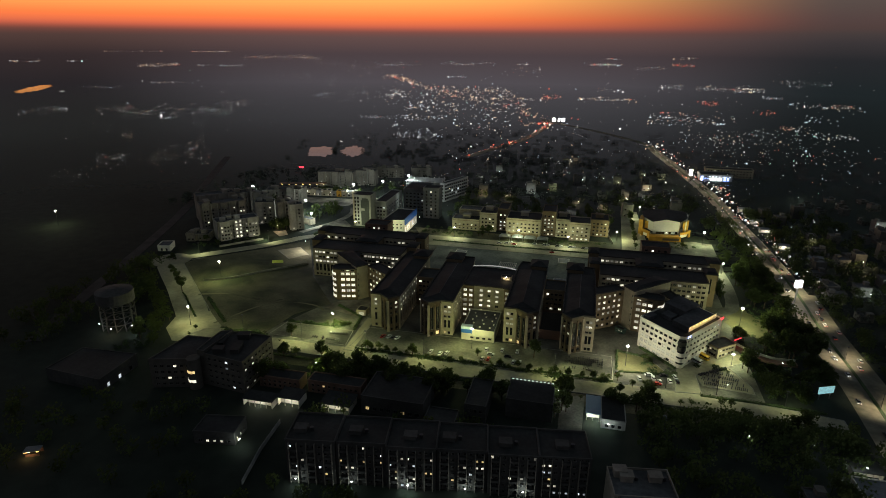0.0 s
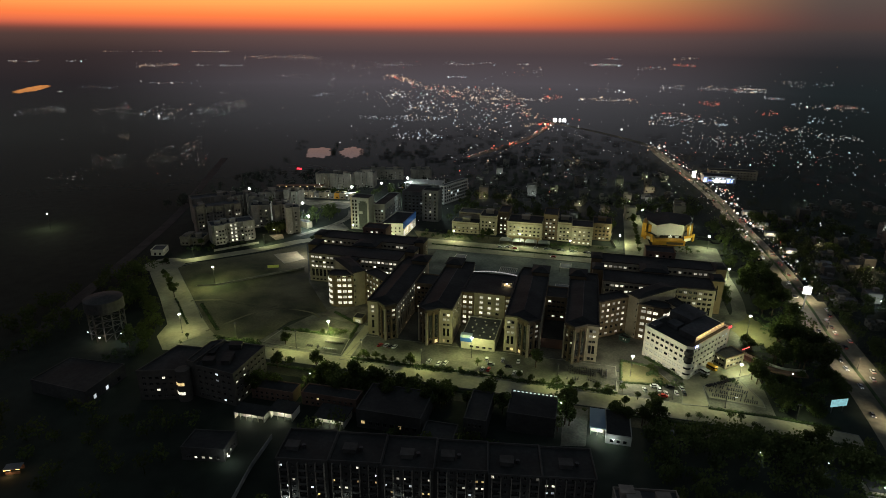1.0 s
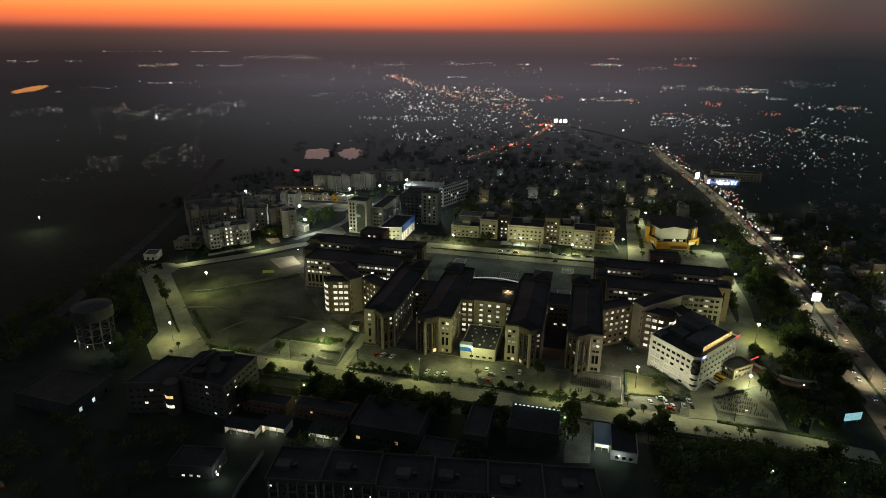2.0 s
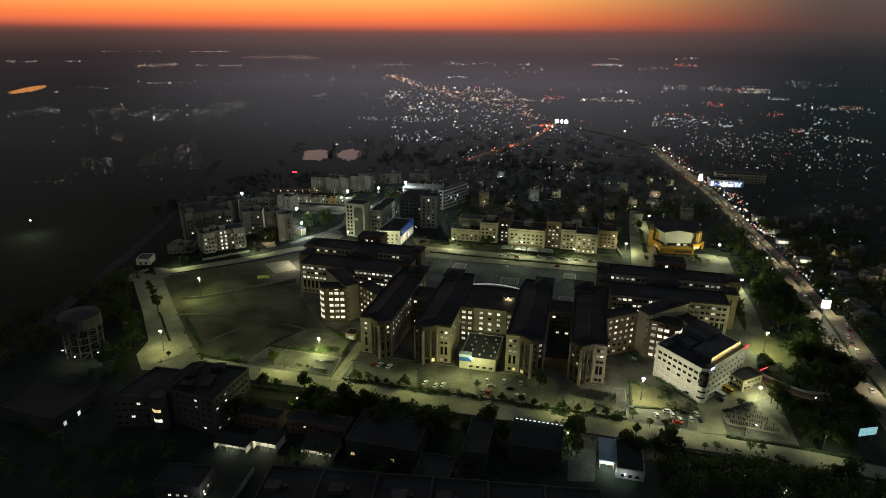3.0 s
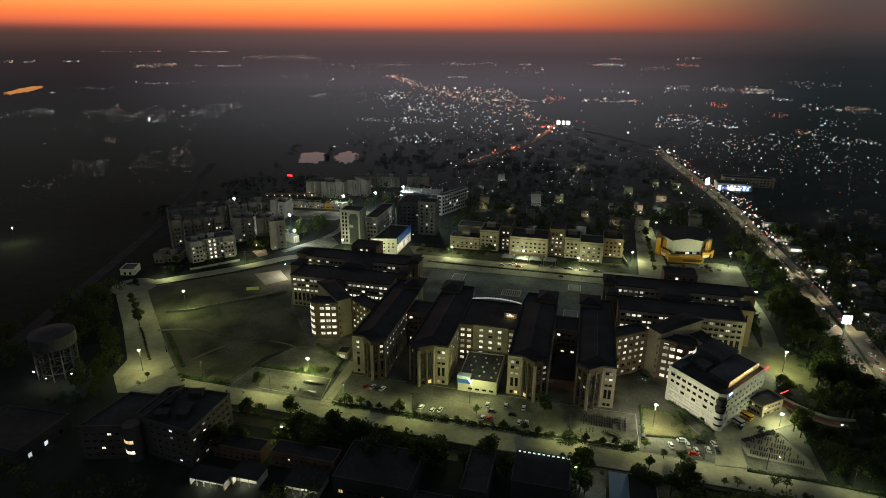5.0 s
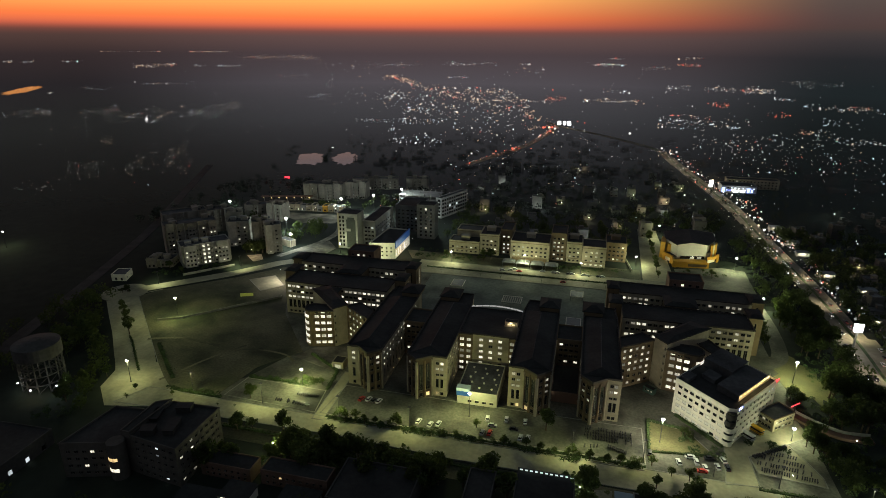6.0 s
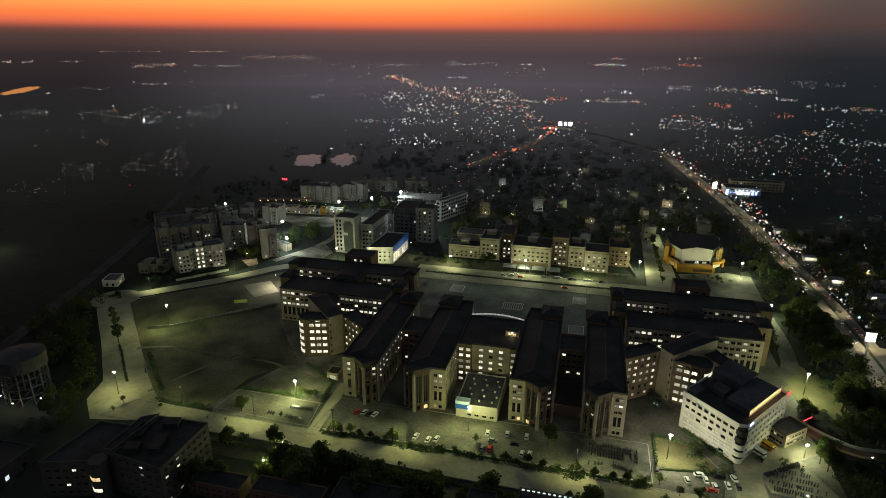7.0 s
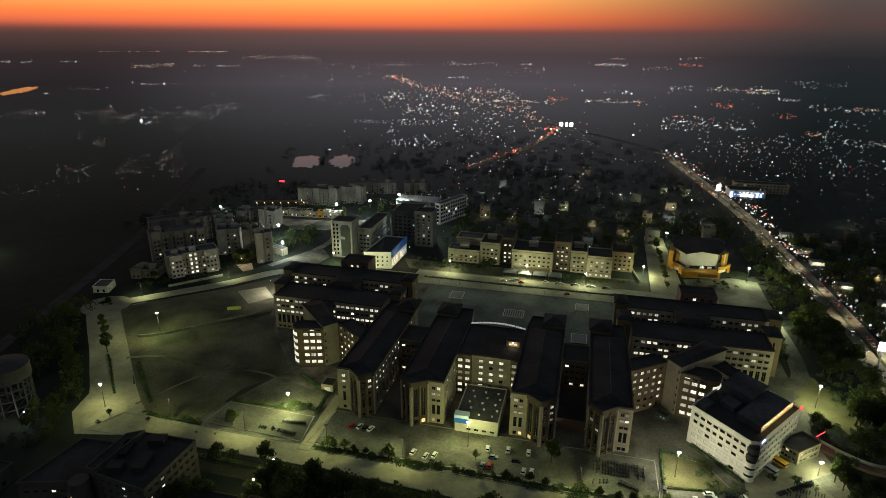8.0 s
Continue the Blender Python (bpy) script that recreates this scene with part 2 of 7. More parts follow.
see_through_leaves(LEAF, (0.10, 0.13, 0.035), 0.35)
LEAF.node_tree.nodes["Principled BSDF"].inputs["Sheen Weight"].default_value = LEAF_SHEEN
LEAF.node_tree.nodes["Principled BSDF"].inputs["Sheen Roughness"].default_value = 0.6
# haze put into far trees and roofs by transparency, the foliage also paler
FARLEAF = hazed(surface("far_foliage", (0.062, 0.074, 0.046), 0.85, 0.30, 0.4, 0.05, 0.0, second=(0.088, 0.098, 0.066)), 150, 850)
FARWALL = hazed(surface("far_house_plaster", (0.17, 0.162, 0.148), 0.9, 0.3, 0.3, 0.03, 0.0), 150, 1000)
HEDGE = surface("hedge_leaves", (0.055, 0.085, 0.028), 0.8, 0.40, 2.0, 0.2, 0.4)
STEEL = surface("galvanised_steel", (0.35, 0.35, 0.34), 0.45, 0.1, 2.0, 0.3, 0.05, metal=0.8)
DARKMETAL = plain("dark_painted_metal", (0.035, 0.035, 0.036), 0.45)
FRAME = plain("window_frame", (0.22, 0.20, 0.17), 0.5)
DARKGLASS = plain("dark_window_glass", (0.012, 0.014, 0.016), 0.06, 0.0, 0.6)
RUBBER = plain("tyre_rubber", (0.02, 0.02, 0.02), 0.8)
LITPANE = glowing("lit_window", (1.0, 0.93, 0.72), 0.95, 0.85, 0.6)
LITWARM = glowing("lit_window_warm", (1.0, 0.70, 0.30), 0.9, 0.7, 0.5)
LITCOOL = glowing("lit_window_cool", (0.85, 0.95, 1.0), 1.0, 0.8, 0.5)
LITROUND = glowing("lit_round_window", (1.0, 0.94, 0.78), 1.15, 0.15, 0.45)
BLINDPANE = glowing("lit_blinds", (1.0, 0.95, 0.72), 0.42, 0.3, 0.3)
LAMPFACE = glowing("lamp_face", (0.97, 1.0, 0.92), 14.0)
TUBELIGHT = glowing("tube_light", (1.0, 0.97, 0.85), 4.0)
REDGLOW = glowing("red_sign_light", (1.0, 0.03, 0.05), 3.0)
BLUEGLOW = glowing("blue_sign_light", (0.25, 0.35, 1.0), 4.0)
AMBERGLOW = glowing("amber_strip_light", (1.0, 0.62, 0.18), 5.0)
WHITEGLOW = glowing("white_sign_light", (1.0, 1.0, 0.97), 6.0)
CYANGLOW = glowing("cyan_billboard", (0.35, 0.75, 0.80), 0.75, 0.0, 0.3)
BLUESHEET = surface("blue_painted_panel", (0.03, 0.12, 0.42), 0.5, 0.1)
POINTS = [glowing("far_lamp_white", (1.0, 0.95, 0.90), 0.58, each=True), glowing("far_lamp_cool", (0.72, 0.88, 1.0), 0.69, each=True), glowing("far_lamp_warm", (1.0, 0.64, 0.38), 0.58, each=True),
          glowing("far_lamp_red", (1.0, 0.12, 0.06), 0.75, each=True), glowing("far_lamp_green", (0.5, 1.0, 0.75), 0.69, each=True)]
WATER = plain("still_water", (0.01, 0.012, 0.012), 0.07, 0.0, 0.14)
# the river fades too, haze put into its material
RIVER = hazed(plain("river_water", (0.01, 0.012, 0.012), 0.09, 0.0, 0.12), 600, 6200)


# ---- walls with real openings ----
window_meshes = {}


def window_data(w, h, mullions, pane):
    key = (round(w, 2), round(h, 2), mullions, pane.name)
    if key not in window_meshes:
        fr, pn = Mesh(), Mesh()
        b = 0.09
        for x0, z0, x1, z1 in [(-w / 2, -h / 2, w / 2, -h / 2 + b), (-w / 2, h / 2 - b, w / 2, h / 2), (-w / 2, -h / 2, -w / 2 + b, h / 2), (w / 2 - b, -h / 2, w / 2, h / 2)]:
            fr.box(x0, -0.05, z0, x1, 0.05, z1)
        for i in range(mullions):
            x = -w / 2 + w * (i + 1) / (mullions + 1)
            fr.box(x - 0.04, -0.04, -h / 2 + b, x + 0.04, 0.04, h / 2 - b)
        pn.face([(-w / 2 + 0.02, 0, -h / 2 + 0.02), (w / 2 - 0.02, 0, -h / 2 + 0.02), (w / 2 - 0.02, 0, h / 2 - 0.02), (-w / 2 + 0.02, 0, h / 2 - 0.02)])
        both = Mesh()
        both.v, both.f, both.m = list(fr.v), list(fr.f), list(fr.m)
        both.face(pn.v, 1)
        window_meshes[key] = (fr.data("window_frame", FRAME), pn.data("pane", pane), both.data("window", FRAME, pane))
    return window_meshes[key]


def add_window(parent, at, w, h, mullions, pane, split):
    """split: frame and pane as two meshes, where the camera passes near; else one mesh of both."""
    fr, pn, both = window_data(w, h, mullions, pane)
    ob = part("window", fr if split else both, None, parent, at=at)
    if split:
        part("pane", pn, None, ob)
    return ob


def wall_with_windows(parent, p0, p1, z0, z1, wins, mat, rng, deep=0.3, name="wall", split=False):
    """A wall from p0 to p1 (its outside to the right), with openings (u0, u1, v0, v1, mullions, pane)."""
    p0, p1 = Vector((*p0, 0)), Vector((*p1, 0))
    d = p1 - p0
    length = d.length
    d.normalize()
    nrm = Vector((d.y, -d.x, 0))
    us = sorted({0.0, length, *[w[0] for w in wins], *[w[1] for w in wins]})
    vs = sorted({z0, z1, *[w[2] for w in wins], *[w[3] for w in wins]})
    holes = {}
    for w in wins:
        for i, u in enumerate(us[:-1]):
            if w[0] - 1e-6 <= u < w[1] - 1e-6:
                for j, v in enumerate(vs[:-1]):
                    if w[2] - 1e-6 <= v < w[3] - 1e-6:
                        holes[i, j] = 1
    m = Mesh()

    def at(u, v, inw=0.0):
        return p0 + d * u - nrm * inw + Vector((0, 0, v))
    for i in range(len(us) - 1):
        j = 0
        while j < len(vs) - 1:
            if (i, j) in holes:
                j += 1
                continue
            k = j
            while k + 1 < len(vs) - 1 and (i, k + 1) not in holes:
                k += 1
            m.face([at(us[i], vs[j]), at(us[i + 1], vs[j]), at(us[i + 1], vs[k + 1]), at(us[i], vs[k + 1])])
            j = k + 1
    yaw = math.atan2(d.y, d.x)
    for u0, u1, v0, v1, mull, pane in wins:
        a, b, c, e = (u0, v0), (u1, v0), (u1, v1), (u0, v1)
        for q, r in ((a, b), (b, c), (c, e), (e, a)):
            m.face([at(*q), at(*q, deep), at(*r, deep), at(*r)])
    # a thin sunshade over every opening
    for u0, u1, v0, v1, mull, pane in wins:
        if v1 - v0 < 3 and v1 + 0.3 < z1:
            a0, a1, lo, hi = max(0.0, u0 - 0.22), min(length, u1 + 0.22), v1 + 0.06, v1 + 0.2
            q = [at(a0, lo, -0.42), at(a1, lo, -0.42), at(a1, hi, -0.38), at(a0, hi, -0.38)]
            r = [at(a0, lo), at(a1, lo), at(a1, hi), at(a0, hi)]
            m.face(q)
            for i in range(4):
                j = (i + 1) % 4
                m.face([q[j], q[i], r[i], r[j]])
    # inner skin and ends, so that the wall is solid
    m.face([at(0, z0, deep + 0.02), at(0, z1, deep + 0.02), at(length, z1, deep + 0.02), at(length, z0, deep + 0.02)])
    wall = part(name, m, mat, parent)
    for u0, u1, v0, v1, mull, pane in wins:
        c = at((u0 + u1) / 2, (v0 + v1) / 2, deep * 0.75)
        add_window(wall, Matrix.Translation(c) @ Matrix.Rotation(yaw, 4, "Z"), u1 - u0, v1 - v0, mull, pane, split)
    return wall


def grid(length, cols, rows, rng, start=1.2, end=1.2):
    """Openings in an even grid: rows of (sill, height, width, chance of light, mullions, lit material)."""
    out = []
    step = (length - start - end) / cols
    for sill, h, w, lit, mull, mat in rows:
        for i in range(cols):
            u = start + step * (i + 0.5)
            ww = min(w, step * 0.86)
            pane = mat if rng.random() < lit else DARKGLASS
            out.append((u - ww / 2, u + ww / 2, sill, sill + h, mull, pane))
    return out


def columns(middles, rows, rng):
    """Openings in columns at given places along the wall; rows as for grid()."""
    return [(u - w / 2, u + w / 2, sill, sill + h, mull, mat if rng.random() < lit else DARKGLASS) for sill, h, w, lit, mull, mat in rows for u in middles]


def inset(poly, d):
    """The plan moved inwards by d (convex corners, counter-clockwise)."""
    k, out = len(poly), []
    for i in range(k):
        a, b, c = Vector(poly[i - 1]), Vector(poly[i]), Vector(poly[(i + 1) % k])
        e, f = (b - a).normalized(), (c - b).normalized()
        n1, n2 = Vector((-e.y, e.x)), Vector((-f.y, f.x))
        s = n1 + n2
        s = s / max(0.25, s.dot(n1))
        out.append(tuple(b + s * d))
    return out


def parapet(parent, poly, z, high, thick, mat, name="parapet"):
    m = Mesh()
    inner = inset(poly, thick)
    outer = inset(poly, -0.12)
    k = len(poly)
    for i in range(k):
        j = (i + 1) % k
        m.prism([outer[i], outer[j], inner[j], inner[i]], z, z + high)
    return part(name, m, mat, parent)


def building(name, label, category, poly, z1, wins, wall=None, roof=None, seed=1, z0=0.0, rim=0.8, rim_mat=None, group="", hip=0.0, walls=None, split=False):
    """A building over a plan (counter-clockwise). wins: the side's number -> openings or grid rows with a count; walls: another wall for a side."""
    rng = random.Random(seed)
    top = thing(name, label, category, group=group)
    k = len(poly)
    for i in range(k):
        p0, p1 = poly[i], poly[(i + 1) % k]
        length = math.dist(p0, p1)
        spec = wins.get(i, wins.get("all") if length > 3 else None)
        ops = []
        if spec:
            cols, rows = spec[0], spec[1]
            ops = columns(cols, rows, rng) if isinstance(cols, tuple) else grid(length, cols if cols > 0 else max(1, int(length / -cols)), rows, rng, *(spec[2:] if len(spec) > 2 else ()))
        wall_with_windows(top, p0, p1, z0, z1, ops, (walls or {}).get(i, wall or BEIGE), rng, split=split)
    m = Mesh()
    if hip:
        m.prism(inset(poly, -0.7), z1, z1 + 0.35)
        m.prism(inset(poly, -0.5), z1 + 0.35, z1 + hip, 0, None, 0.55)
    else:
        m.prism(inset(poly, 0.35), z1 - 0.4, z1)
    part("roof", m, roof or ROOF, top)
    if rim and not hip:
        parapet(top, poly, z1 - 0.02, rim, 0.3, rim_mat or wall or BEIGE)
    return top


def flat_sheet(name, poly, z, mat, label, category, kerb=0.0, kind="structure"):
    """A piece of ground laid on the earth; a kerb gives it a real step."""
    m = Mesh()
    m.prism(poly, -0.3, z)
    ob = part(name, m, mat)
    tagged(ob, label, category, kind=kind)
    if kerb:
        parapet(ob, poly, z - 0.1, kerb, 0.3, KERB, "kerb")
    return ob


def ribbon_points(centre, width):
    left, right = [], []
    for i, p in enumerate(centre):
        a, b = Vector(centre[max(0, i - 1)]), Vector(centre[min(len(centre) - 1, i + 1)])
        d = (b - a).normalized()
        n = Vector((-d.y, d.x))
        left.append(Vector(p) + n * width / 2)
        right.append(Vector(p) - n * width / 2)
    return left, right


def smooth(pts, steps=6):
    """A rounded line through a few places."""
    out = []
    for i in range(len(pts) - 1):
        p = [Vector(pts[max(0, min(len(pts) - 1, i + k))]) for k in (-1, 0, 1, 2)]
        for s in range(steps):
            t = s / steps
            out.append(0.5 * (2 * p[1] + (p[2] - p[0]) * t + (2 * p[0] - 5 * p[1] + 4 * p[2] - p[3]) * t * t + (3 * p[1] - p[0] - 3 * p[2] + p[3]) * t ** 3))
    out.append(Vector(pts[-1]))
    return out


def ribbon(name, centre, width, z, mat, label, category, kind="structure"):
    l, r = ribbon_points(centre, width)
    m = Mesh()
    for i in range(len(l) - 1):
        m.prism([tuple(r[i]), tuple(r[i + 1]), tuple(l[i + 1]), tuple(l[i])], -0.3, z)
    return tagged(part(name, m, mat), label, category, kind=kind)


def along(line, gap, first=0.0):
    """Places and headings every gap metres along a line."""
    out, left = [], first
    for a, b in zip(line, line[1:]):
        d = (b - a).length
        while left <= d:
            out.append((a + (b - a) * (left / d), math.atan2((b - a).y, (b - a).x)))
            left += gap
        left -= d
    return out

# ---- the ground ----
m = Mesh()
radii = [0, 150, 300, 450, 600, 800, 1100, 1500, 2000, 2600, 3200, 3700, 4200, 4700, 5200]
rise = [0] * 10 + [4, 18, 45, 82, 120]
SIDES = 96
for r, z in zip(radii, rise):
    m.v += [(-100 + r * math.cos(2 * math.pi * i / SIDES), 300 + r * math.sin(2 * math.pi * i / SIDES), z) for i in range(SIDES)]
for k in range(len(radii) - 1):
    for i in range(SIDES):
        j = (i + 1) % SIDES
        m.f.append((k * SIDES + i, (k + 1) * SIDES + i, (k + 1) * SIDES + j, k * SIDES + j))
m.f = m.f[SIDES:] + [tuple(range(SIDES, 2 * SIDES))]
m.m = [0] * len(m.f)
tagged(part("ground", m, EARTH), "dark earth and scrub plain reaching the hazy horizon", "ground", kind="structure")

DUST = surface("dusty_earth", (0.15, 0.135, 0.105), 0.95, 0.4, 0.35, 0.06, 0.4, second=(0.22, 0.20, 0.15))
flat_sheet("pavement", [(-205, 276), (96, 276), (98, 420), (98, 466), (-110, 466), (-160, 466), (-200, 400), (-190, 372), (-158, 335), (-172, 300)], 0.02, PAVING,
           "grey paved campus yard round the main building", "pavement")
flat_sheet("road", [(-222, 264.5), (-193, 266), (-110, 267.5), (-49, 264.6), (60, 264.6), (84, 263.6), (128, 258.5), (128, 271.5), (104, 274.6), (66, 278.2), (-190, 279.5), (-214, 280.5)], 0.06, CONCRETE, "pale concrete front road, dusty and lamplit", "road", 0.22)
left_road = [(-218, 270), (-225, 281), (-236, 296.5), (-252, 313.5), (-268, 330.4), (-288, 350), (-306, 368)]
ribbon("road", smooth(left_road), 19.5, 0.09, CONCRETE, "pale concrete avenue with a planted median", "road")
flat_sheet("road", [(-238, 274), (-224, 261), (-198, 266.5), (-198, 282), (-212, 290), (-226.4, 302), (-244, 294)], 0.087, CONCRETE, "pale concrete junction at the foot of the avenue", "road")
bend = [(-312 + 15 * math.cos(a * math.pi / 12), 377 + 15 * math.sin(a * math.pi / 12)) for a in range(24)]
flat_sheet("road", bend, 0.12, CONCRETE, "pale concrete roundabout", "road")
north_line = smooth([(-306, 384), (-295, 394), (-277, 411), (-260.5, 427), (-247, 443), (-233, 459.5), (-202, 475), (-165, 479), (-125, 479)])
ribbon("road", north_line, 10, 0.075, CONCRETE, "pale concrete road behind the campus", "road")
flat_sheet("road", [(-132, 466), (66, 466), (70, 491), (-132, 492.5)], 0.11, CONCRETE, "pale two-lane road behind the plaza", "road", 0.22)
flat_sheet("verge", [(-140, 493), (36, 491.5), (36, 512), (-150, 512)], 0.05, GRASS, "dark verge before the library", "verge")
flat_sheet("road", [(37, 491.5), (60, 490), (57, 622), (41, 622)], 0.10, CONCRETE, "pale concrete lane with a planted strip", "road")
flat_sheet("pavement", [(66, 465.5), (112, 466), (114, 530), (98, 534), (62, 522)], 0.05, PAVING, "grey paved car park before the auditorium", "car park")
ribbon("road", smooth([(72, 378), (88, 379.5), (98, 385), (104.5, 397), (107.5, 430), (107, 470)]), 8.5, 0.085, PAVING, "pale campus side road under trees", "road")
flat_sheet("pavement", [(-122, 281), (24, 281), (24, 306), (-119, 306)], 0.10, PAVING, "grey parking strip before the main building", "pavement", 0.2)
flat_sheet("pavement", [(-174, 283), (-124.5, 280.8), (-127, 299), (-171, 300)], 0.11, PAVING, "worn grey motorbike yard", "pavement", 0.2)
flat_sheet("pavement", [(-123.8, 276), (-118.2, 276), (-119.8, 318), (-124.8, 318)], 0.14, CONCRETE, "pale concrete path from the road", "pavement", 0.2)
flat_sheet("pavement", [(54, 277), (67, 278.5), (66.6, 297), (85.2, 310), (96, 318), (94, 330), (74, 327), (58, 303)], 0.13, CONCRETE, "pale forecourt of the white building", "pavement", 0.2)
flat_sheet("pavement", [(68, 286.6), (92.8, 284), (93, 290), (85.5, 309.5), (67, 296.3)], 0.15, CONCRETE, "three-sided motorbike yard beside the forecourt", "pavement", 0.25)
flat_sheet("lawn", [(26, 290), (53, 293.5), (44, 309), (27, 313)], 0.12, LAWN, "small lamplit lawn with hedges round it", "lawn", 0.2)
flat_sheet("field", [(-298.6, 374), (-260.5, 335.7), (-226.4, 301.8), (-213, 289.5), (-204, 282.5), (-177, 282.5), (-172, 311), (-156, 332), (-189, 374), (-201, 398), (-228, 450), (-254, 420), (-290, 388)], 0.10, GRASS,
           "dark rough playing field with worn tracks", "field")
WORN = surface("worn_grass", (0.075, 0.078, 0.044), 0.95, 0.42, 0.9, 0.05, 0.5, second=(0.115, 0.106, 0.064))
for pts, w_ in (([(-214, 287), (-208.6, 298.7), (-203.6, 309.8), (-197.6, 320.7), (-190.5, 330.6)], 1.6), ([(-250, 323), (-238.4, 327.5), (-229, 329.5), (-216.9, 327.8), (-204.9, 326.2)], 2.2), ([(-197.2, 315.3), (-190.5, 325.3), (-178.5, 328), (-164, 326.4), (-156.1, 321.1)], 1.5)):
    ribbon("track", smooth(pts), w_, 0.125, WORN, "worn earth track across the playing field", "track")
flat_sheet("pavement", [(-241.9, 419.3), (-223.6, 402.8), (-212.5, 415.6), (-227.5, 431.4)], 0.16, CONCRETE, "floodlit concrete ball court", "court", 0.15)
flat_sheet("pavement", [(-116, 392), (12, 392), (13, 465), (-116, 465)], 0.05, PLAZA, "dark plaza behind the main building", "plaza")
for x0, x1 in ((-117, -60), (-57, -2), (2, 23)):
    flat_sheet("verge", [(x0, 277.2), (x1, 277.2), (x1, 280.6), (x0, 280.6)], 0.13, LAWN, "planted verge along the front road", "verge", 0.2)
flat_sheet("verge", [(-200, 263.5), (60, 263.5), (124, 256.5), (120, 252), (-200, 254)], 0.05, GRASS, "rough grass verge across the front road", "verge")
# open ground among the blocks of flats
flat_sheet("yard", [(-158, 326), (-134, 318), (-125.5, 322), (-122, 334), (-134, 344), (-152, 338)], 0.13, DUST, "bare dusty ground before the corner block", "yard")
flat_sheet("yard", [(-270, 560), (-240, 566), (-237, 594), (-306, 590), (-300, 578)], 0.05, DUST, "dusty open lot among the flats", "yard")
ribbon("lane", smooth([(-246, 470), (-238, 488), (-228, 512), (-225, 540), (-232, 562)]), 6, 0.08, DUST, "rubble-strewn lane between building plots", "lane")
flat_sheet("yard", [(-236, 484), (-212, 484), (-209, 500), (-222, 516), (-234, 504)], 0.06, DUST, "dusty building plot beside the tower", "yard")
flat_sheet("yard", [(-271.7, 465), (-258.7, 453.5), (-254, 460), (-262, 471)], 0.055, DUST, "sandy yard under the flats", "yard")
flat_sheet("yard", [(-224, 566), (-192, 566), (-192, 604), (-226, 604)], 0.05, DUST, "dusty yard before the unfinished block", "yard")
# the highway, the far road and the railway
highway = smooth([(138, 120), (144, 220), (149, 300), (150, 370), (153, 430), (152.5, 520), (148.5, 610), (143.5, 735), (127, 870), (113, 985), (97, 1090), (40, 1190), (-20, 1270), (-75, 1337), (-142, 1463), (-214, 1605), (-363, 1824), (-630, 2284), (-989, 2947)], 5)
ribbon("road", highway[:21], 23, 0.05, ROADTOP, "wide dusty highway with heavy traffic", "highway")
ribbon("road", highway[20:68], 15, 0.052, ROADTOP, "dusty highway running through the town", "highway")
ribbon("median", highway[:52], 1.6, 0.35, HEDGE, "planted strip along the highway", "median")
far_road = smooth([(-175, 880), (-160, 925), (-112, 1070), (-88, 1230), (-75, 1335)])
ribbon("road", far_road, 13, 0.06, ROADTOP, "far road with queues of cars", "road")
ribbon("railway", smooth([(-300, 240), (-323, 302), (-356, 402), (-392, 500), (-442, 610), (-520, 780)]), 9, 0.25, surface("ballast", (0.045, 0.042, 0.038), 0.9, 0.3, 2.0, 0.1, 0.4), "dark railway bed in the fields", "railway")


def pool(name, pts, label, mat=WATER):
    m_ = Mesh()
    m_.prism(pts, -0.5, 0.12)
    return tagged(part(name, m_, mat), label, "water", kind="structure")


def shore(cx, cy, rx, ry, seed, n=40, turn=0.0, ragged=0.2):
    rng_ = random.Random(seed)
    out = []
    for i in range(n):
        a = 2 * math.pi * i / n
        k = 1 + rng_.uniform(-ragged, ragged)
        x, y = rx * k * math.cos(a), ry * k * math.sin(a)
        out.append((cx + x * math.cos(turn) - y * math.sin(turn), cy + x * math.sin(turn) + y * math.cos(turn)))
    return out


flat_sheet("lawn", shore(107, 372, 11, 24, 21, 36, 0.2, 0.22), 0.06, LAWN, "rough lamplit clearing among the trees", "lawn")
pool("pond", shore(-407, 860, 20, 47, 2, turn=0.36), "still pond mirroring the dusk sky")
pool("pond", shore(-360, 878, 17.5, 46, 5, turn=0.36), "still pond mirroring the dusk sky")
pool("river", shore(-1870, 1720, 34, 190, 9, 60, 0.60, 0.16), "bend of a river mirroring the orange sky", RIVER)
pool("river", shore(-2010, 1600, 18, 60, 12, 30, 0.60, 0.18), "reach of a river mirroring the orange sky", RIVER)

# ---- the main building: wings, links and side blocks, alike on both sides of its axis ----
AXIS = -52.6


def mirrored(poly):
    """The same plan on the other side of the axis, still counter-clockwise."""
    q = [(2 * AXIS - x, y) for x, y in poly]
    return q[:1] + q[:0:-1]


def block(x0, y0, x1, y1):
    return [(x0, y0), (x1, y0), (x1, y1), (x0, y1)]


def side_of(poly, a, b):
    """The number of the side that runs from a to b."""
    for i, p in enumerate(poly):
        q = poly[(i + 1) % len(poly)]
        if math.dist(p, a) < 0.6 and math.dist(q, b) < 0.6:
            return i
    return -1


def flank(lit):
    return [(17.6, 1.7, 1.9, lit, 1, LITPANE), (14.4, 1.7, 1.9, lit, 1, LITPANE), (11.2, 1.7, 1.9, lit * 0.8, 1, LITPANE), (4.2, 5.2, 1.7, 0.06, 1, LITPANE), (1.0, 1.4, 1.7, 0.2, 0, LITWARM)]


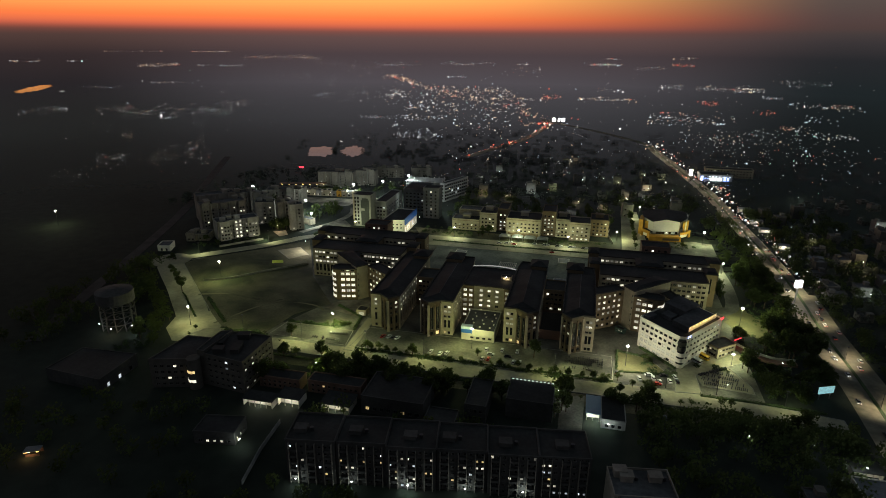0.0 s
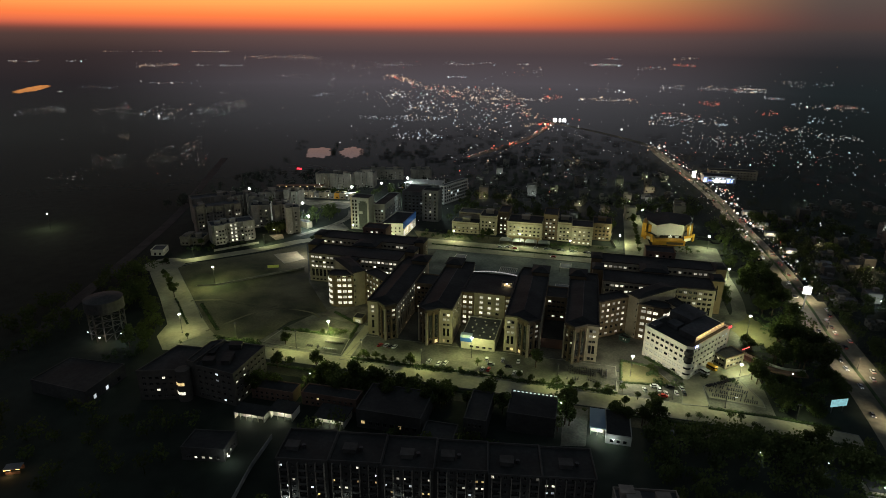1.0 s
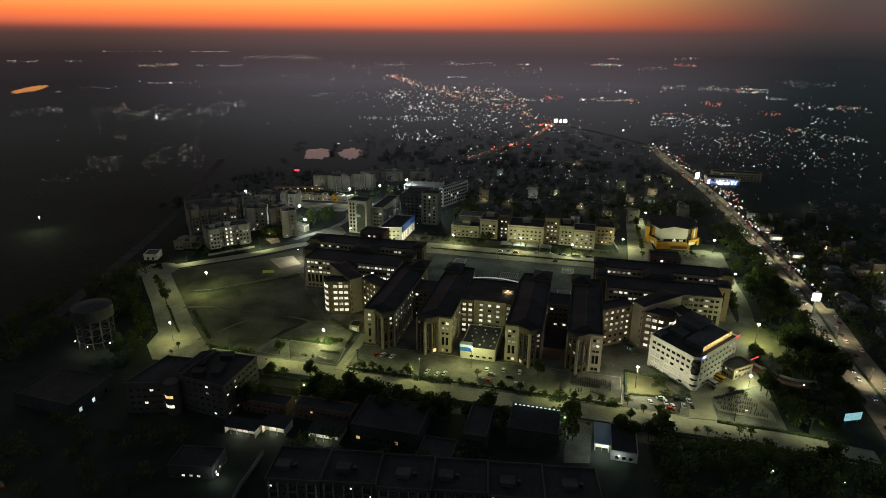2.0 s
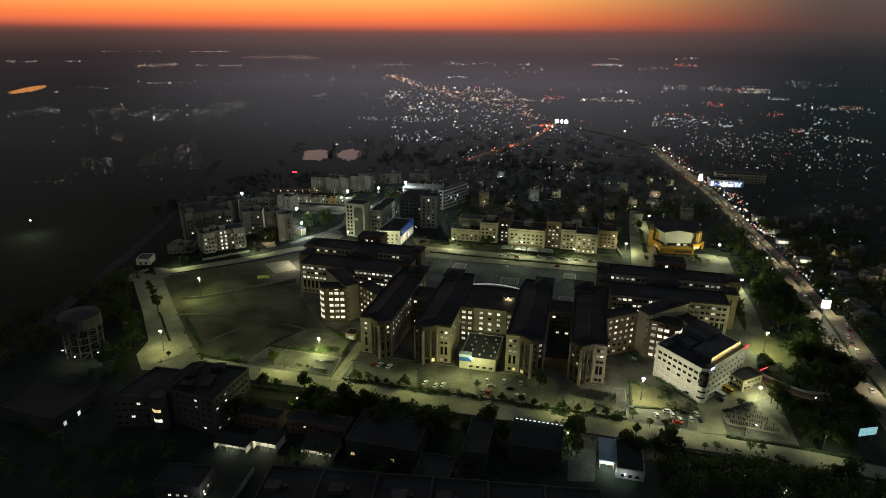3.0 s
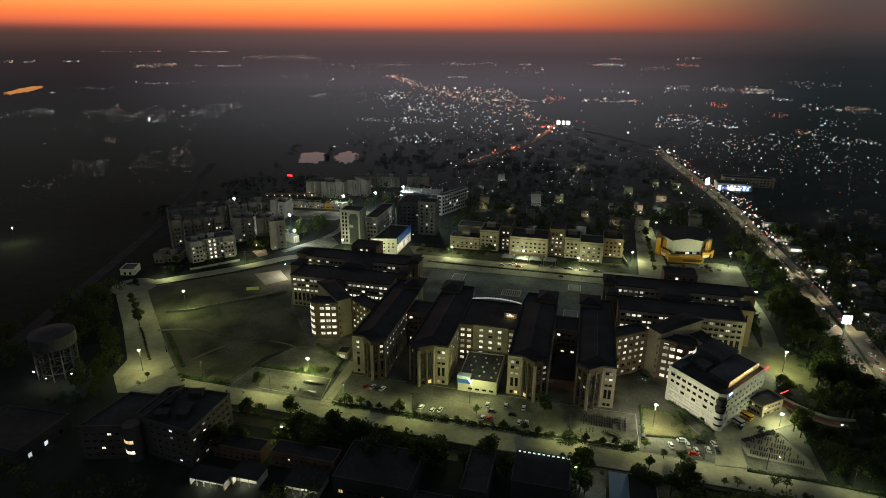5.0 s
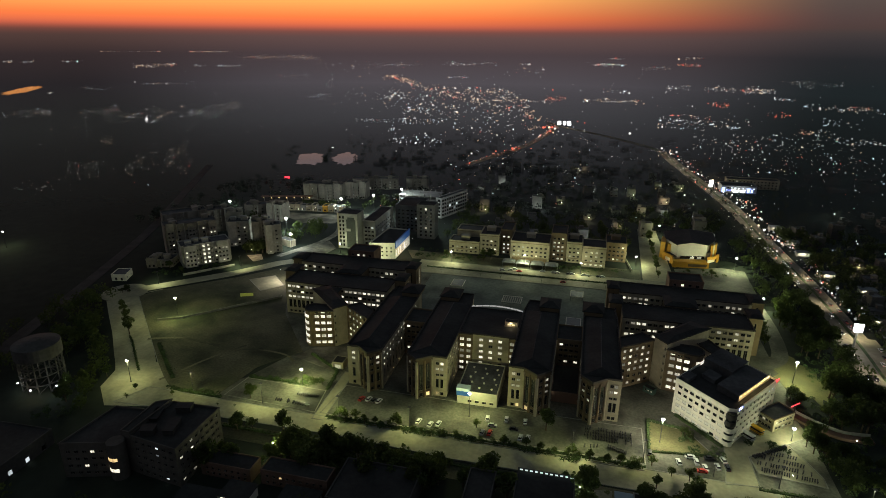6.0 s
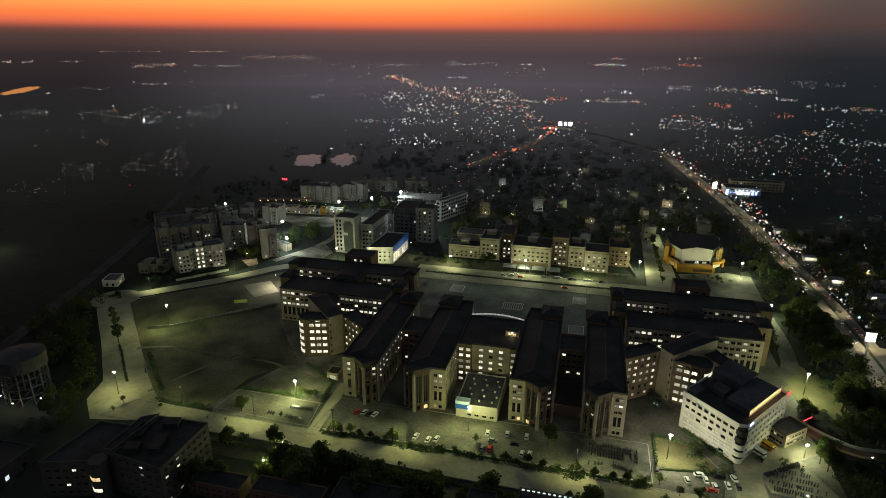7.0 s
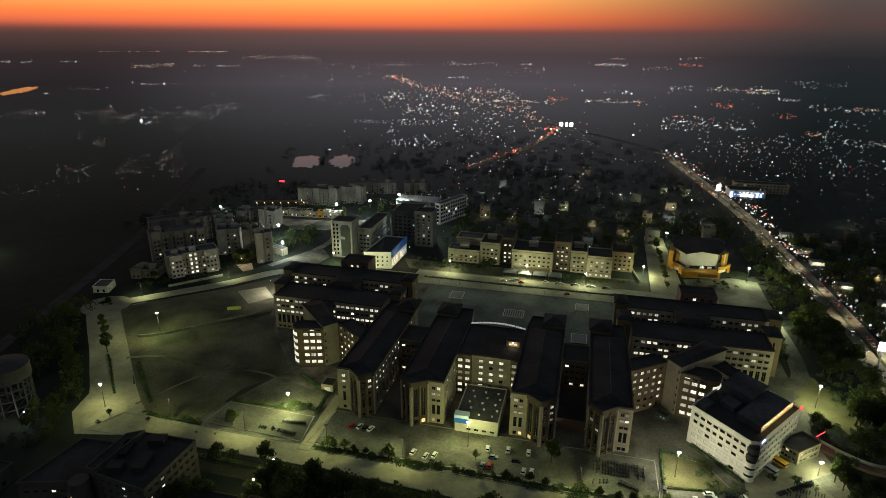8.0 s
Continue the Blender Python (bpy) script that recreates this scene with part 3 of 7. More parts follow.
def facet(lit):
    return [(17.3, 1.8, 1.7, lit, 1, LITPANE), (14.4, 1.6, 1.7, lit, 1, LITPANE), (11.2, 1.5, 1.7, lit * 0.5, 1, LITPANE), (4.6, 5.0, 1.5, 0.0, 0, LITPANE), (0.6, 2.0, 1.6, 0.2, 0, LITWARM)]


SLOT = [(4.0, 14.5, 2.2, 0.0, 1, LITPANE), (0.5, 2.4, 2.0, 0.2, 0, LITWARM)]
OUTER = [(-118.6, 308.4), (-112.4, 308.4), (-106.0, 303.0), (-100.4, 308.6), (-100.4, 372), (-102.0, 386), (-117.5, 386), (-118.6, 372)]
INNER = [(-87.4, 308.6), (-81.3, 303.3), (-74.6, 308.4), (-67.6, 308.4), (-67.6, 372), (-69.2, 386), (-86.2, 386), (-87.4, 372)]
H_MAIN = 21.4


def wing(poly, specs, label, seed):
    # slanted facets get the darkened brown, their shade put into the colour
    b = building("academic_wing", label, "building", poly, H_MAIN, specs, BEIGE, ROOF, seed, rim=0.9, rim_mat=EAVES, group="wings of the main building", walls={i: SHADETAN for i in range(len(poly)) if abs(poly[i][0] - poly[(i + 1) % len(poly)][0]) > 4 and poly[i][1] != poly[(i + 1) % len(poly)][1]})
    xs = [p[0] for p in poly]
    xm = (min(xs) + max(xs)) / 2
    # round pilasters and a ledge on the faceted front
    for i, p in enumerate(poly):
        q = poly[(i + 1) % len(poly)]
        if p[1] < 310 and q[1] < 310 and p[1] != q[1]:
            for f in (0.03, 0.5, 0.97):
                x, y = p[0] + (q[0] - p[0]) * f, p[1] + (q[1] - p[1]) * f
                m = Mesh()
                m.tube((x, y, 0), (x, y, H_MAIN - 1.2), 0.55, 0.55, 10)
                part("pilaster", m, BEIGE if f != 0.5 else TAN, b, "full-height rounded pilaster")
    # the pavilion over the rear stairs stands off the wing's middle, towards the gap between inner and outer wings
    off = (4.0 if abs(xm - AXIS) > 40 else -4.0) * (1 if xm < AXIS else -1)
    pav = Mesh()
    pav.box(xm + off - 5.2, 374, H_MAIN, xm + off + 5.2, 386.6, H_MAIN + 2.4)
    part("roof_pavilion", pav, TAN, b, "low tan roof pavilion")
    hat = Mesh()
    hat.box(xm + off - 6.0, 373.2, H_MAIN + 2.4, xm + off + 6.0, 387.4, H_MAIN + 2.8)
    hat.prism([(xm + off - 5.6, 373.6), (xm + off + 5.6, 373.6), (xm + off + 5.6, 387), (xm + off - 5.6, 387)], H_MAIN + 2.8, H_MAIN + 4.8, 0, None, 0.25)
    part("pavilion_roof", hat, ROOF, b, "dark hipped pavilion roof")
    # a low gabled roof along the wing, hipped at both ends, with box gutters along its eaves
    x0, x1, y0, y1, zr = min(xs) + 1.1, max(xs) - 1.1, 310.0, 372.5, H_MAIN + 2.3
    gable = Mesh()
    lo = [(x0, y0, H_MAIN + 0.15), (x1, y0, H_MAIN + 0.15), (x1, y1, H_MAIN + 0.15), (x0, y1, H_MAIN + 0.15)]
    ra, rb = (xm, y0 + 5, zr), (xm, y1 - 5, zr)
    gable.face([lo[0], lo[1], ra])
    gable.face([lo[1], lo[2], rb, ra])
    gable.face([lo[2], lo[3], rb])
    gable.face([lo[3], lo[0], ra, rb])
    gable.face(lo[::-1])
    part("roof_gable", gable, ROOF, b, "low dark gabled sheet roof")
    cap = Mesh()
    cap.tube((xm, y0 + 4.8, zr), (xm, y1 - 4.8, zr), 0.22, 0.22, 6)
    part("roof_ridge", cap, ROOFGREY, b, "capped roof ridge")
    return b


for flip in (False, True):
    o = mirrored(OUTER) if flip else OUTER
    n_ = mirrored(INNER) if flip else INNER

    def at_side(poly, a, b):
        if flip:
            a, b = (2 * AXIS - b[0], b[1]), (2 * AXIS - a[0], a[1])
        return side_of(poly, a, b)
    lit_out = 0.12 if flip else 0.75
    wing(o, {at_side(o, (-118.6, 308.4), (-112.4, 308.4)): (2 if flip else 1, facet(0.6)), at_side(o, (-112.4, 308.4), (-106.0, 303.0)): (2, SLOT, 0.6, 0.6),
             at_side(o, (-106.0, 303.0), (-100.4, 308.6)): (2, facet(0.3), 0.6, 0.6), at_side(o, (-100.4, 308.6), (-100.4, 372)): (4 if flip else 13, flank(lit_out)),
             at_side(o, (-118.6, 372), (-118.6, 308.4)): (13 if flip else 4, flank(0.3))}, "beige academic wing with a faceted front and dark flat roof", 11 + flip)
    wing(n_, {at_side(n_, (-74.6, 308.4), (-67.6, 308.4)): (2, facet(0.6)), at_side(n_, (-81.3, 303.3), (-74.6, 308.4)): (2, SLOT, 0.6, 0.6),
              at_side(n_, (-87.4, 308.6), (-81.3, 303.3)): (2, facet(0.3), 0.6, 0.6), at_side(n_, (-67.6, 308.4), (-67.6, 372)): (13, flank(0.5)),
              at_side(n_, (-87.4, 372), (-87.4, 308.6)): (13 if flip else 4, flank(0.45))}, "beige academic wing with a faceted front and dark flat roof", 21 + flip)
    link = [(-100.3, 345), (-87.5, 345), (-87.5, 362), (-100.3, 362)]
    link = mirrored(link) if flip else link
    building("link_block", "beige link block between two academic wings", "building", link, 19.6,
             {i: (4, [(16.4, 1.5, 1.8, 0.08, 1, LITPANE), (13.2, 1.5, 1.8, 0.1, 1, LITPANE), (10.0, 1.5, 1.8, 0.1, 1, LITPANE), (6.8, 1.5, 1.8, 0.25, 1, LITPANE), (3.4, 1.6, 1.8, 0.2, 1, LITPANE)])
              for i in range(4) if link[i][1] == 345 and link[(i + 1) % 4][1] == 345}, TAN, ROOF, 31 + flip)
    plinth = [(-100.2, 318), (-87.6, 318), (-87.6, 344.8), (-100.2, 344.8)]
    plinth = mirrored(plinth) if flip else plinth
    if flip:
        building("podium", "low dark podium between two wings", "building", plinth, 5.0, {}, BRICK, ROOF, 35)
    # the side blocks
    a_ = [(-189, 377), (-121.6, 377), (-121.6, 397), (-189, 397)]
    a_ = mirrored(a_) if flip else a_
    west, mid = (0.95, 0.25) if not flip else (0.6, 0.15)
    front = [i for i in range(4) if a_[i][1] == 377 and a_[(i + 1) % 4][1] == 377][0]
    rows_a = [(17.7, 1.7, 2.1, west * 0.85, 1, LITPANE), (14.2, 1.6, 2.1, mid, 1, LITPANE), (10.8, 1.7, 2.1, west, 1, LITPANE), (4.0, 5.4, 1.9, 0.04, 1, LITPANE), (0.9, 1.4, 1.7, 0.3, 0, LITPANE)]
    side_rows = {front: (22, rows_a)}
    building("side_block", "beige five-storey side block with rows of lit windows", "building", a_, 21.2, side_rows, BEIGE, ROOF, 41 + flip, rim=0.7, rim_mat=EAVES, group="side blocks")
    b_ = [(-195, 412), (-121, 412), (-121, 429), (-195, 429)]
    b_ = mirrored(b_) if flip else b_
    rows_b = [(17.7, 1.7, 2.0, 0.3, 1, LITPANE), (14.3, 1.7, 2.0, 0.4, 1, LITPANE), (10.9, 1.7, 2.3, 0.3, 1, LITPANE), (7.5, 1.7, 2.0, 0.1, 1, LITPANE)]
    front = [i for i in range(4) if b_[i][1] == 412 and b_[(i + 1) % 4][1] == 412][0]
    east = [i for i in range(4) if abs(b_[i][0] - b_[(i + 1) % 4][0]) < 1]
    building("side_block", "beige five-storey rear block, few windows lit", "building", b_, 21.6, {front: (22, rows_b), east[0 if not flip else 1]: (3, flank(0.3))}, BEIGE, ROOF, 51 + flip, rim=0.7, rim_mat=EAVES, group="side blocks")
    xs = (-163, -146)
    c_ = [(xs[0], 397.3), (xs[1], 397.3), (xs[1], 411.7), (xs[0], 411.7)]
    c_ = mirrored(c_) if flip else c_
    building("cross_block", "dark-roofed cross block joining two side blocks", "building", c_, 22.4, {}, TAN, ROOF, 61 + flip, rim=0, hip=1.8)
    for px_, py_ in ((-192.6, 397), (-118.2, 399), (-198.6, 420), (-117.4, 421)):
        px2 = 2 * AXIS - px_ if flip else px_
        q = [(px2 - 3.4, py_ - 6), (px2 + 3.4, py_ - 6), (px2 + 3.4, py_ + 6), (px2 - 3.4, py_ + 6)]
        building("stair_tower", "tan stair tower with a low hipped roof", "building", q, 22.6, {0: (1, [(9.0, 10.5, 1.0, 0.15, 0, LITPANE)]), 1: (2, [(9.0, 10.5, 1.0, 0.1, 0, LITPANE)]), 3: (2, [(9.0, 10.5, 1.0, 0.1, 0, LITPANE)])}, TAN, ROOF, 71, rim=0, hip=1.5, group="stair towers")
    p_ = [(-168, 430), (-149, 430), (-149, 444), (-168, 444)] if not flip else [(46, 430), (66, 430), (66, 444), (46, 444)]
    building("rear_hall", "dark brick rear hall with one lit window", "building", p_, 25.5, {0: (4, [(22.2, 1.6, 1.8, 0.35, 1, LITPANE)])}, BRICK, ROOF, 77 + flip)
    # the slanting corner: a bar with a blank gable, a rounded glazed block on one side and a thin windowed wing on the other
    cx, cy, cr = -153.5, 344.0, 5.0
    tall, low, base = (25.4, 22.4, 1.5) if flip else (23.4, 21.9, 1.9)

    def turned(poly):
        return mirrored(poly) if flip else poly
    half = [(cx + cr * math.cos(math.radians(a)), cy + cr * math.sin(math.radians(a))) for a in range(84, 277, 16)]
    d_ = turned(half + [(-140.9, 342.3), (-146.0, 349.4)])
    face_b = at_side(d_, half[-1], (-140.9, 342.3))
    rows_d = [(base + 4.0 * k, 2.0, 2.5, 0.97 if k else (0.97 if not flip else 0.6), 1, LITPANE) for k in range(5)] + [(base + 18.9, 0.8, 2.3, 0.3, 1, LITPANE)]
    corner = building("corner_block", "beige corner block with a rounded glazed end", "building", d_, low, {face_b: (3, rows_d, 1.4, 1.0)}, TAN, ROOF, 81 + flip, rim=0.7, rim_mat=EAVES, group="corner blocks")
    for k in range(5):
        z = base + 4.0 * k
        for r0, z0, z1, mat, nm, lb in ((0.25, z + 0.1, z + 1.75, LITROUND, "curved_window", "curved band of lit glazing"), (0.5, z - 0.45, z - 0.02, BEIGE, "curved_sill", "pale curved sill")):
            ring_o = [(cx + (cr + r0) * math.cos(math.radians(a)), cy + (cr + r0) * math.sin(math.radians(a))) for a in range(150, 265, 12)]
            ring_i = [(cx + (cr + 0.02) * math.cos(math.radians(a)), cy + (cr + 0.02) * math.sin(math.radians(a))) for a in range(258, 149, -12)]
            m = Mesh()
            m.prism(turned(ring_o + ring_i), z0, z1)
            part(nm, m, mat, corner, lb)
    bar = turned([(-140.8, 342.2), (-135.6, 348.9), (-155.4, 371.6), (-164.0, 364.8)])
    gable, inner = at_side(bar, (-140.8, 342.2), (-135.6, 348.9)), at_side(bar, (-135.6, 348.9), (-155.4, 371.6))
    gb = building("gable_block", "beige bar with a blank gable wall and dark roof", "building", bar, tall,
                  {gable: ((0.9,) if not flip else (7.4,), [(base + 4.0 * k, 1.6, 0.9, 0.0, 0, LITPANE) for k in range(5 + flip)]), inner: ((16.0, 22.0), [(19.0, 1.8, 1.8, 0.5, 1, LITPANE)])},
                  BEIGE, ROOF, 85 + flip, rim=0.5, rim_mat=EAVES)
    m = Mesh()
    m.prism(inset(bar, -0.5), tall + 0.5, tall + 0.75)
    m.prism(inset(bar, 0.2), tall + 0.75, tall + 2.0, 0, None, 0.55)
    part("hip_roof", m, ROOF, gb, "low dark hipped roof")
    thin = turned([(-135.6, 348.9), (-118.8, 336.6), (-118.8, 347.6), (-130.3, 356.1)])
    rows_e = [(base + 3.7 * k, 1.8, 1.8, 0.8, 1, LITPANE) for k in range(6)]
    building("link_wing", "brown-plastered wing with rows of lit windows", "building", thin, 22.6 if not flip else 23.4,
             {at_side(thin, (-135.6, 348.9), (-118.8, 336.6)): (5, rows_e), at_side(thin, (-118.8, 347.6), (-130.3, 356.1)): (3, rows_e)}, TAN, ROOF, 87 + flip, rim=0.6, rim_mat=EAVES)
    joint = turned([(-164.0, 366.0), (-151.0, 366.0), (-151.0, 376.9), (-164.0, 376.9)])
    building("cross_block", "dark-roofed cross block behind the corner", "building", joint, 20.4, {}, TAN, ROOF, 89 + flip, rim=0, hip=1.6)
    if flip:
        rear = [(51.0, 360.6), (58.2, 349.2), (60.4, 347.8), (63.4, 348.0), (65.4, 350.6), (64.6, 353.4), (58.0, 366.0)]
        building("rear_wing", "beige rear wing with a rounded end and lit windows", "building", rear, 19.4, {0: (4, [(15.6 - 3.6 * k, 1.8, 1.9, 0.55, 1, LITPANE) for k in range(5)])}, BEIGE, ROOF, 90, rim=0.6, rim_mat=EAVES)

centre = [(-67.4, 336), (-37.8, 336), (-37.8, 368), (-67.4, 368)]
building("centre_block", "beige centre block with a grid of lit windows", "building", centre, 21.6,
         {0: ((11.6, 16.6, 21.6), [(1.3 + 3.35 * k, 1.7, 2.0, 0.8, 1, LITPANE) for k in range(6)])}, BEIGE, ROOF, 91, rim=0.7, rim_mat=EAVES, split=True)
for x0, x1, us in ((-67.3, -60.2, (1.6, 5.2)), (-41.2, -37.9, (1.65,))):
    bay = block(x0, 334.6, x1, 335.95)
    building("stair_bay", "brown bay beside the centre block, all windows lit", "building", bay, 21.9, {0: (us, [(1.3 + 3.35 * k, 1.9, 2.2, 0.95, 1, LITPANE) for k in range(6)])}, TAN, ROOF, 93, rim=0.5, rim_mat=EAVES, split=True)
building("roof_room", "small roof room with an amber lit front", "building", [(-45.5, 349), (-38.6, 349), (-38.6, 353), (-45.5, 353)], 24.4, {0: (2, [(22.3, 1.2, 2.4, 1.0, 0, LITWARM)])}, BEIGE, ROOF, 92, z0=21.6, rim=0)
m = Mesh()
for i in range(15):
    a0, a1 = math.radians(63 + i * 3.6), math.radians(63 + (i + 0.86) * 3.6)
    p, q = (AXIS + 32 * math.cos(a0), 339 + 32 * math.sin(a0)), (AXIS + 32 * math.cos(a1), 339 + 32 * math.sin(a1))
    m.prism([p, (p[0], p[1] + 1.2), (q[0], q[1] + 1.2), q], 22.1, 22.5)
# panels made to glow, in place of lamplight falling on them
tagged(part("curved_canopy", m, glowing("glowing_canopy_panels", (1.0, 0.99, 0.92), 0.40, 0.0, 0.5)), "curved row of white canopy panels on the roof", "canopy")
point(-42, 347.6, 23.6, 120, WARM, 0.3)

annex_poly = [(-61.6, 305.2), (-42.2, 305.2), (-42.2, 333), (-61.6, 333)]
annex = building("annex", "cream single-storey annex with a dark vented roof", "building", annex_poly, 6.8,
                 {0: (4, [(1.2, 1.5, 2.0, 0.0, 1, LITPANE)], 4.5, 0.8)}, surface("cream_annex_plaster", (0.50, 0.47, 0.37), 0.85, 0.1, 0.7, 0.08, 0.06), ROOFGREY, 93, rim=0.5)
m = Mesh()
m.box(-61.9, 304.9, 4.6, -55.4, 308.5, 7.0)
part("sign_panel", m, BLUESHEET, annex, "blue painted panel with a pale top")
m = Mesh()
m.box(-61.9, 304.9, 7.0, -55.4, 308.5, 8.6)
part("sign_top", m, surface("pale_blue_panel", (0.45, 0.55, 0.62), 0.6, 0.1), annex, "pale upper panel")
for i in range(5):
    for j in range(3):
        m = Mesh()
        m.obox(-57.5 + j * 6.0 + (i % 2) * 1.5, 309.5 + i * 4.6, 6.8, 0.7, 0.7, 0.45)
        m.obox(-57.5 + j * 6.0 + (i % 2) * 1.5, 309.5 + i * 4.6, 7.25, 1.0, 1.0, 0.12)
        part("roof_vent", m, WHITE, annex, "short white roof vent")

# ---- the white building ----
PROW, WL, WR, WB = (59.0, 301.0), (38.6, 323.6), (83.8, 333.2), (63.6, 356.2)
white_rows = [(14.2, 1.7, 2.3, 0.05, 0, LITPANE), (10.9, 1.7, 2.0, 0.08, 0, LITPANE), (7.6, 1.7, 2.3, 0.75, 0, BLINDPANE), (4.3, 1.7, 2.3, 0.85, 0, BLINDPANE), (1.0, 1.7, 2.3, 0.85, 0, BLINDPANE)]
white_rows2 = [(14.2, 1.7, 1.9, 0.12, 0, LITCOOL), (10.9, 1.7, 1.9, 0.1, 0, LITPANE), (7.6, 1.7, 1.9, 0.1, 0, LITPANE), (4.3, 1.7, 1.9, 0.25, 0, BLINDPANE), (1.0, 1.7, 1.9, 0.3, 0, BLINDPANE)]
cdir = Vector((WR[0] - PROW[0], WR[1] - PROW[1])).normalized()
ldir = Vector((WL[0] - PROW[0], WL[1] - PROW[1])).normalized()
prow_l, prow_r = Vector(PROW) + ldir * 2.6, Vector(PROW) + cdir * 2.6
white_poly = [tuple(prow_l), tuple(prow_r), WR, WB, WL]
wh = building("white_building", "cream-white floodlit five-storey building with a rounded corner", "building", white_poly, 17.6,
              {1: (10, white_rows2), 4: (8, white_rows)}, WHITE, ROOF, 95, rim=0.9, split=True)
for i in range(5):
    m = Mesh()
    c0 = Vector(PROW) + (ldir + cdir) * 1.55
    ring = [(c0.x + 2.3 * math.cos(math.radians(a)), c0.y + 2.3 * math.sin(math.radians(a))) for a in range(170, 371, 20)]
    m.prism(ring, 0.5 + 3.3 * i, 2.6 + 3.3 * i)
    part("balcony", m, WHITE if i < 3 else ROOF, wh, "rounded corner balcony")
    m = Mesh()
    m.prism([(c0.x + (x - c0.x) * 0.85, c0.y + (y - c0.y) * 0.85) for x, y in ring], 2.6 + 3.3 * i, 3.8 + 3.3 * i)
    part("corner_glazing", m, DARKGLASS, wh, "dark rounded glazing")
# roof storeys of the white building, with the lit terrace along its edge
def along_white(u, v):
    p = Vector(PROW) + cdir * u + ldir * v
    return (p.x, p.y)


def white_box(u0, v0, u1, v1):
    return [along_white(u0, v0), along_white(u1, v0), along_white(u1, v1), along_white(u0, v1)]


for nm, args, z in (("roof_storey", (9, 3.2, 36, 14), 20.7), ("roof_storey", (22, 14, 38, 29), 21.8), ("stair_head", (12, 17, 19, 24), 19.6), ("stair_head", (2, 25, 9, 29.5), 19.4)):
    m = Mesh()
    m.prism(white_box(*args), 17.4, z)
    part(nm, m, [ROOFGREY], wh, "dark set-back roof storey")
m = Mesh()
m.prism(white_box(9.4, 3.0, 38.8, 3.18), 17.8, 20.7)
part("terrace_wall", m, WHITE, wh, "cream terrace wall washed by small lamps")
for i in range(9):
    u = 10.5 + i * 3.3
    m = Mesh()
    x, y = along_white(u, 2.75)
    m.gem(x, y, 20.1, 0.26)
    part("terrace_lamp", m, AMBERGLOW, wh, "small amber terrace lamp")
    point(x, y - 0.3, 19.7, 45, (1.0, 0.72, 0.32), 0.15, False)
x, y = along_white(5.0, -0.1)
m = Mesh()
m.prism(white_box(3.4, -0.25, 7.6, -0.08), 16.8, 19.0)
sign = tagged(part("roof_sign", m, DARKMETAL), "small lit blue and white sign on the parapet", "sign")
for k in range(3):
    m = Mesh()
    m.prism(white_box(3.7 + k * 1.2, -0.38, 4.6 + k * 1.2, -0.26), 17.3 + 0.25 * (k % 2), 18.5)
    part("sign_bar", m, BLUEGLOW if k != 1 else WHITEGLOW, sign, "lit bar")
m = Mesh()
m.prism(white_box(39.0, -0.2, 42.2, 0.2), 17.6, 18.7)
tagged(part("red_light_strip", m, REDGLOW), "red light strip on the roof corner", "light strip")
# the low extension with its ramp
building("extension", "cream two-storey extension with a flat grey roof", "building", [(80.8, 317.6), (91.6, 326.6), (86.5, 334.0), (75.2, 324.2)], 6.4,
               {0: (5, [(3.9, 1.5, 1.9, 0.2, 1, LITPANE), (0.9, 1.7, 1.9, 0.3, 1, BLINDPANE)]), 3: (4, [(3.9, 1.5, 1.9, 0.1, 1, LITPANE), (0.9, 1.7, 1.9, 0.2, 1, BLINDPANE)])}, BEIGE, ROOFGREY, 97, rim=0.4, rim_mat=TAN)
ramp_line = smooth([(90, 337), (100, 327), (110, 321), (122, 321)])
ribbon("ramp", ramp_line, 4, 1.2, BRICK, "low curved brick ramp with a pale wall", "ramp")
l_ = ribbon_points(ramp_line, 5.4)[0]
m = Mesh()
for i in range(len(l_) - 1):
    m.prism([tuple(l_[i]), tuple(l_[i + 1]), tuple(l_[i + 1] + Vector((0, 0.35))), tuple(l_[i] + Vector((0, 0.35)))], 0, 2.2)
tagged(part("ramp_wall", m, GREYWALL), "pale parapet wall along the ramp", "wall", kind="structure")
m = Mesh()
m.obox(94.5, 335.5, 5.0, 6.5, 0.25, 0.32, 0.75)
strip = tagged(part("red_light_strip", m, REDGLOW), "red lit strip over the ramp gate", "light strip")
m = Mesh()
m.obox(94.5, 335.5, 0, 0.3, 0.3, 5.0, 0.75)
part("post", m, DARKMETAL, strip)
point(94, 333, 5.6, 60, (1.0, 0.05, 0.05), 0.4, False)

# ---- the north side: library, auditorium, blue hall, towers, flats ----


def front_windows(z, length, lit, gap=3.7, mat=LITPANE, w=1.7):
    rows = [(s, 1.5, w, lit, 1, mat) for s in [1.2 + 3.3 * i for i in range(int((z - 1.5) / 3.3))]]
    return (max(1, int(length / gap)), rows)


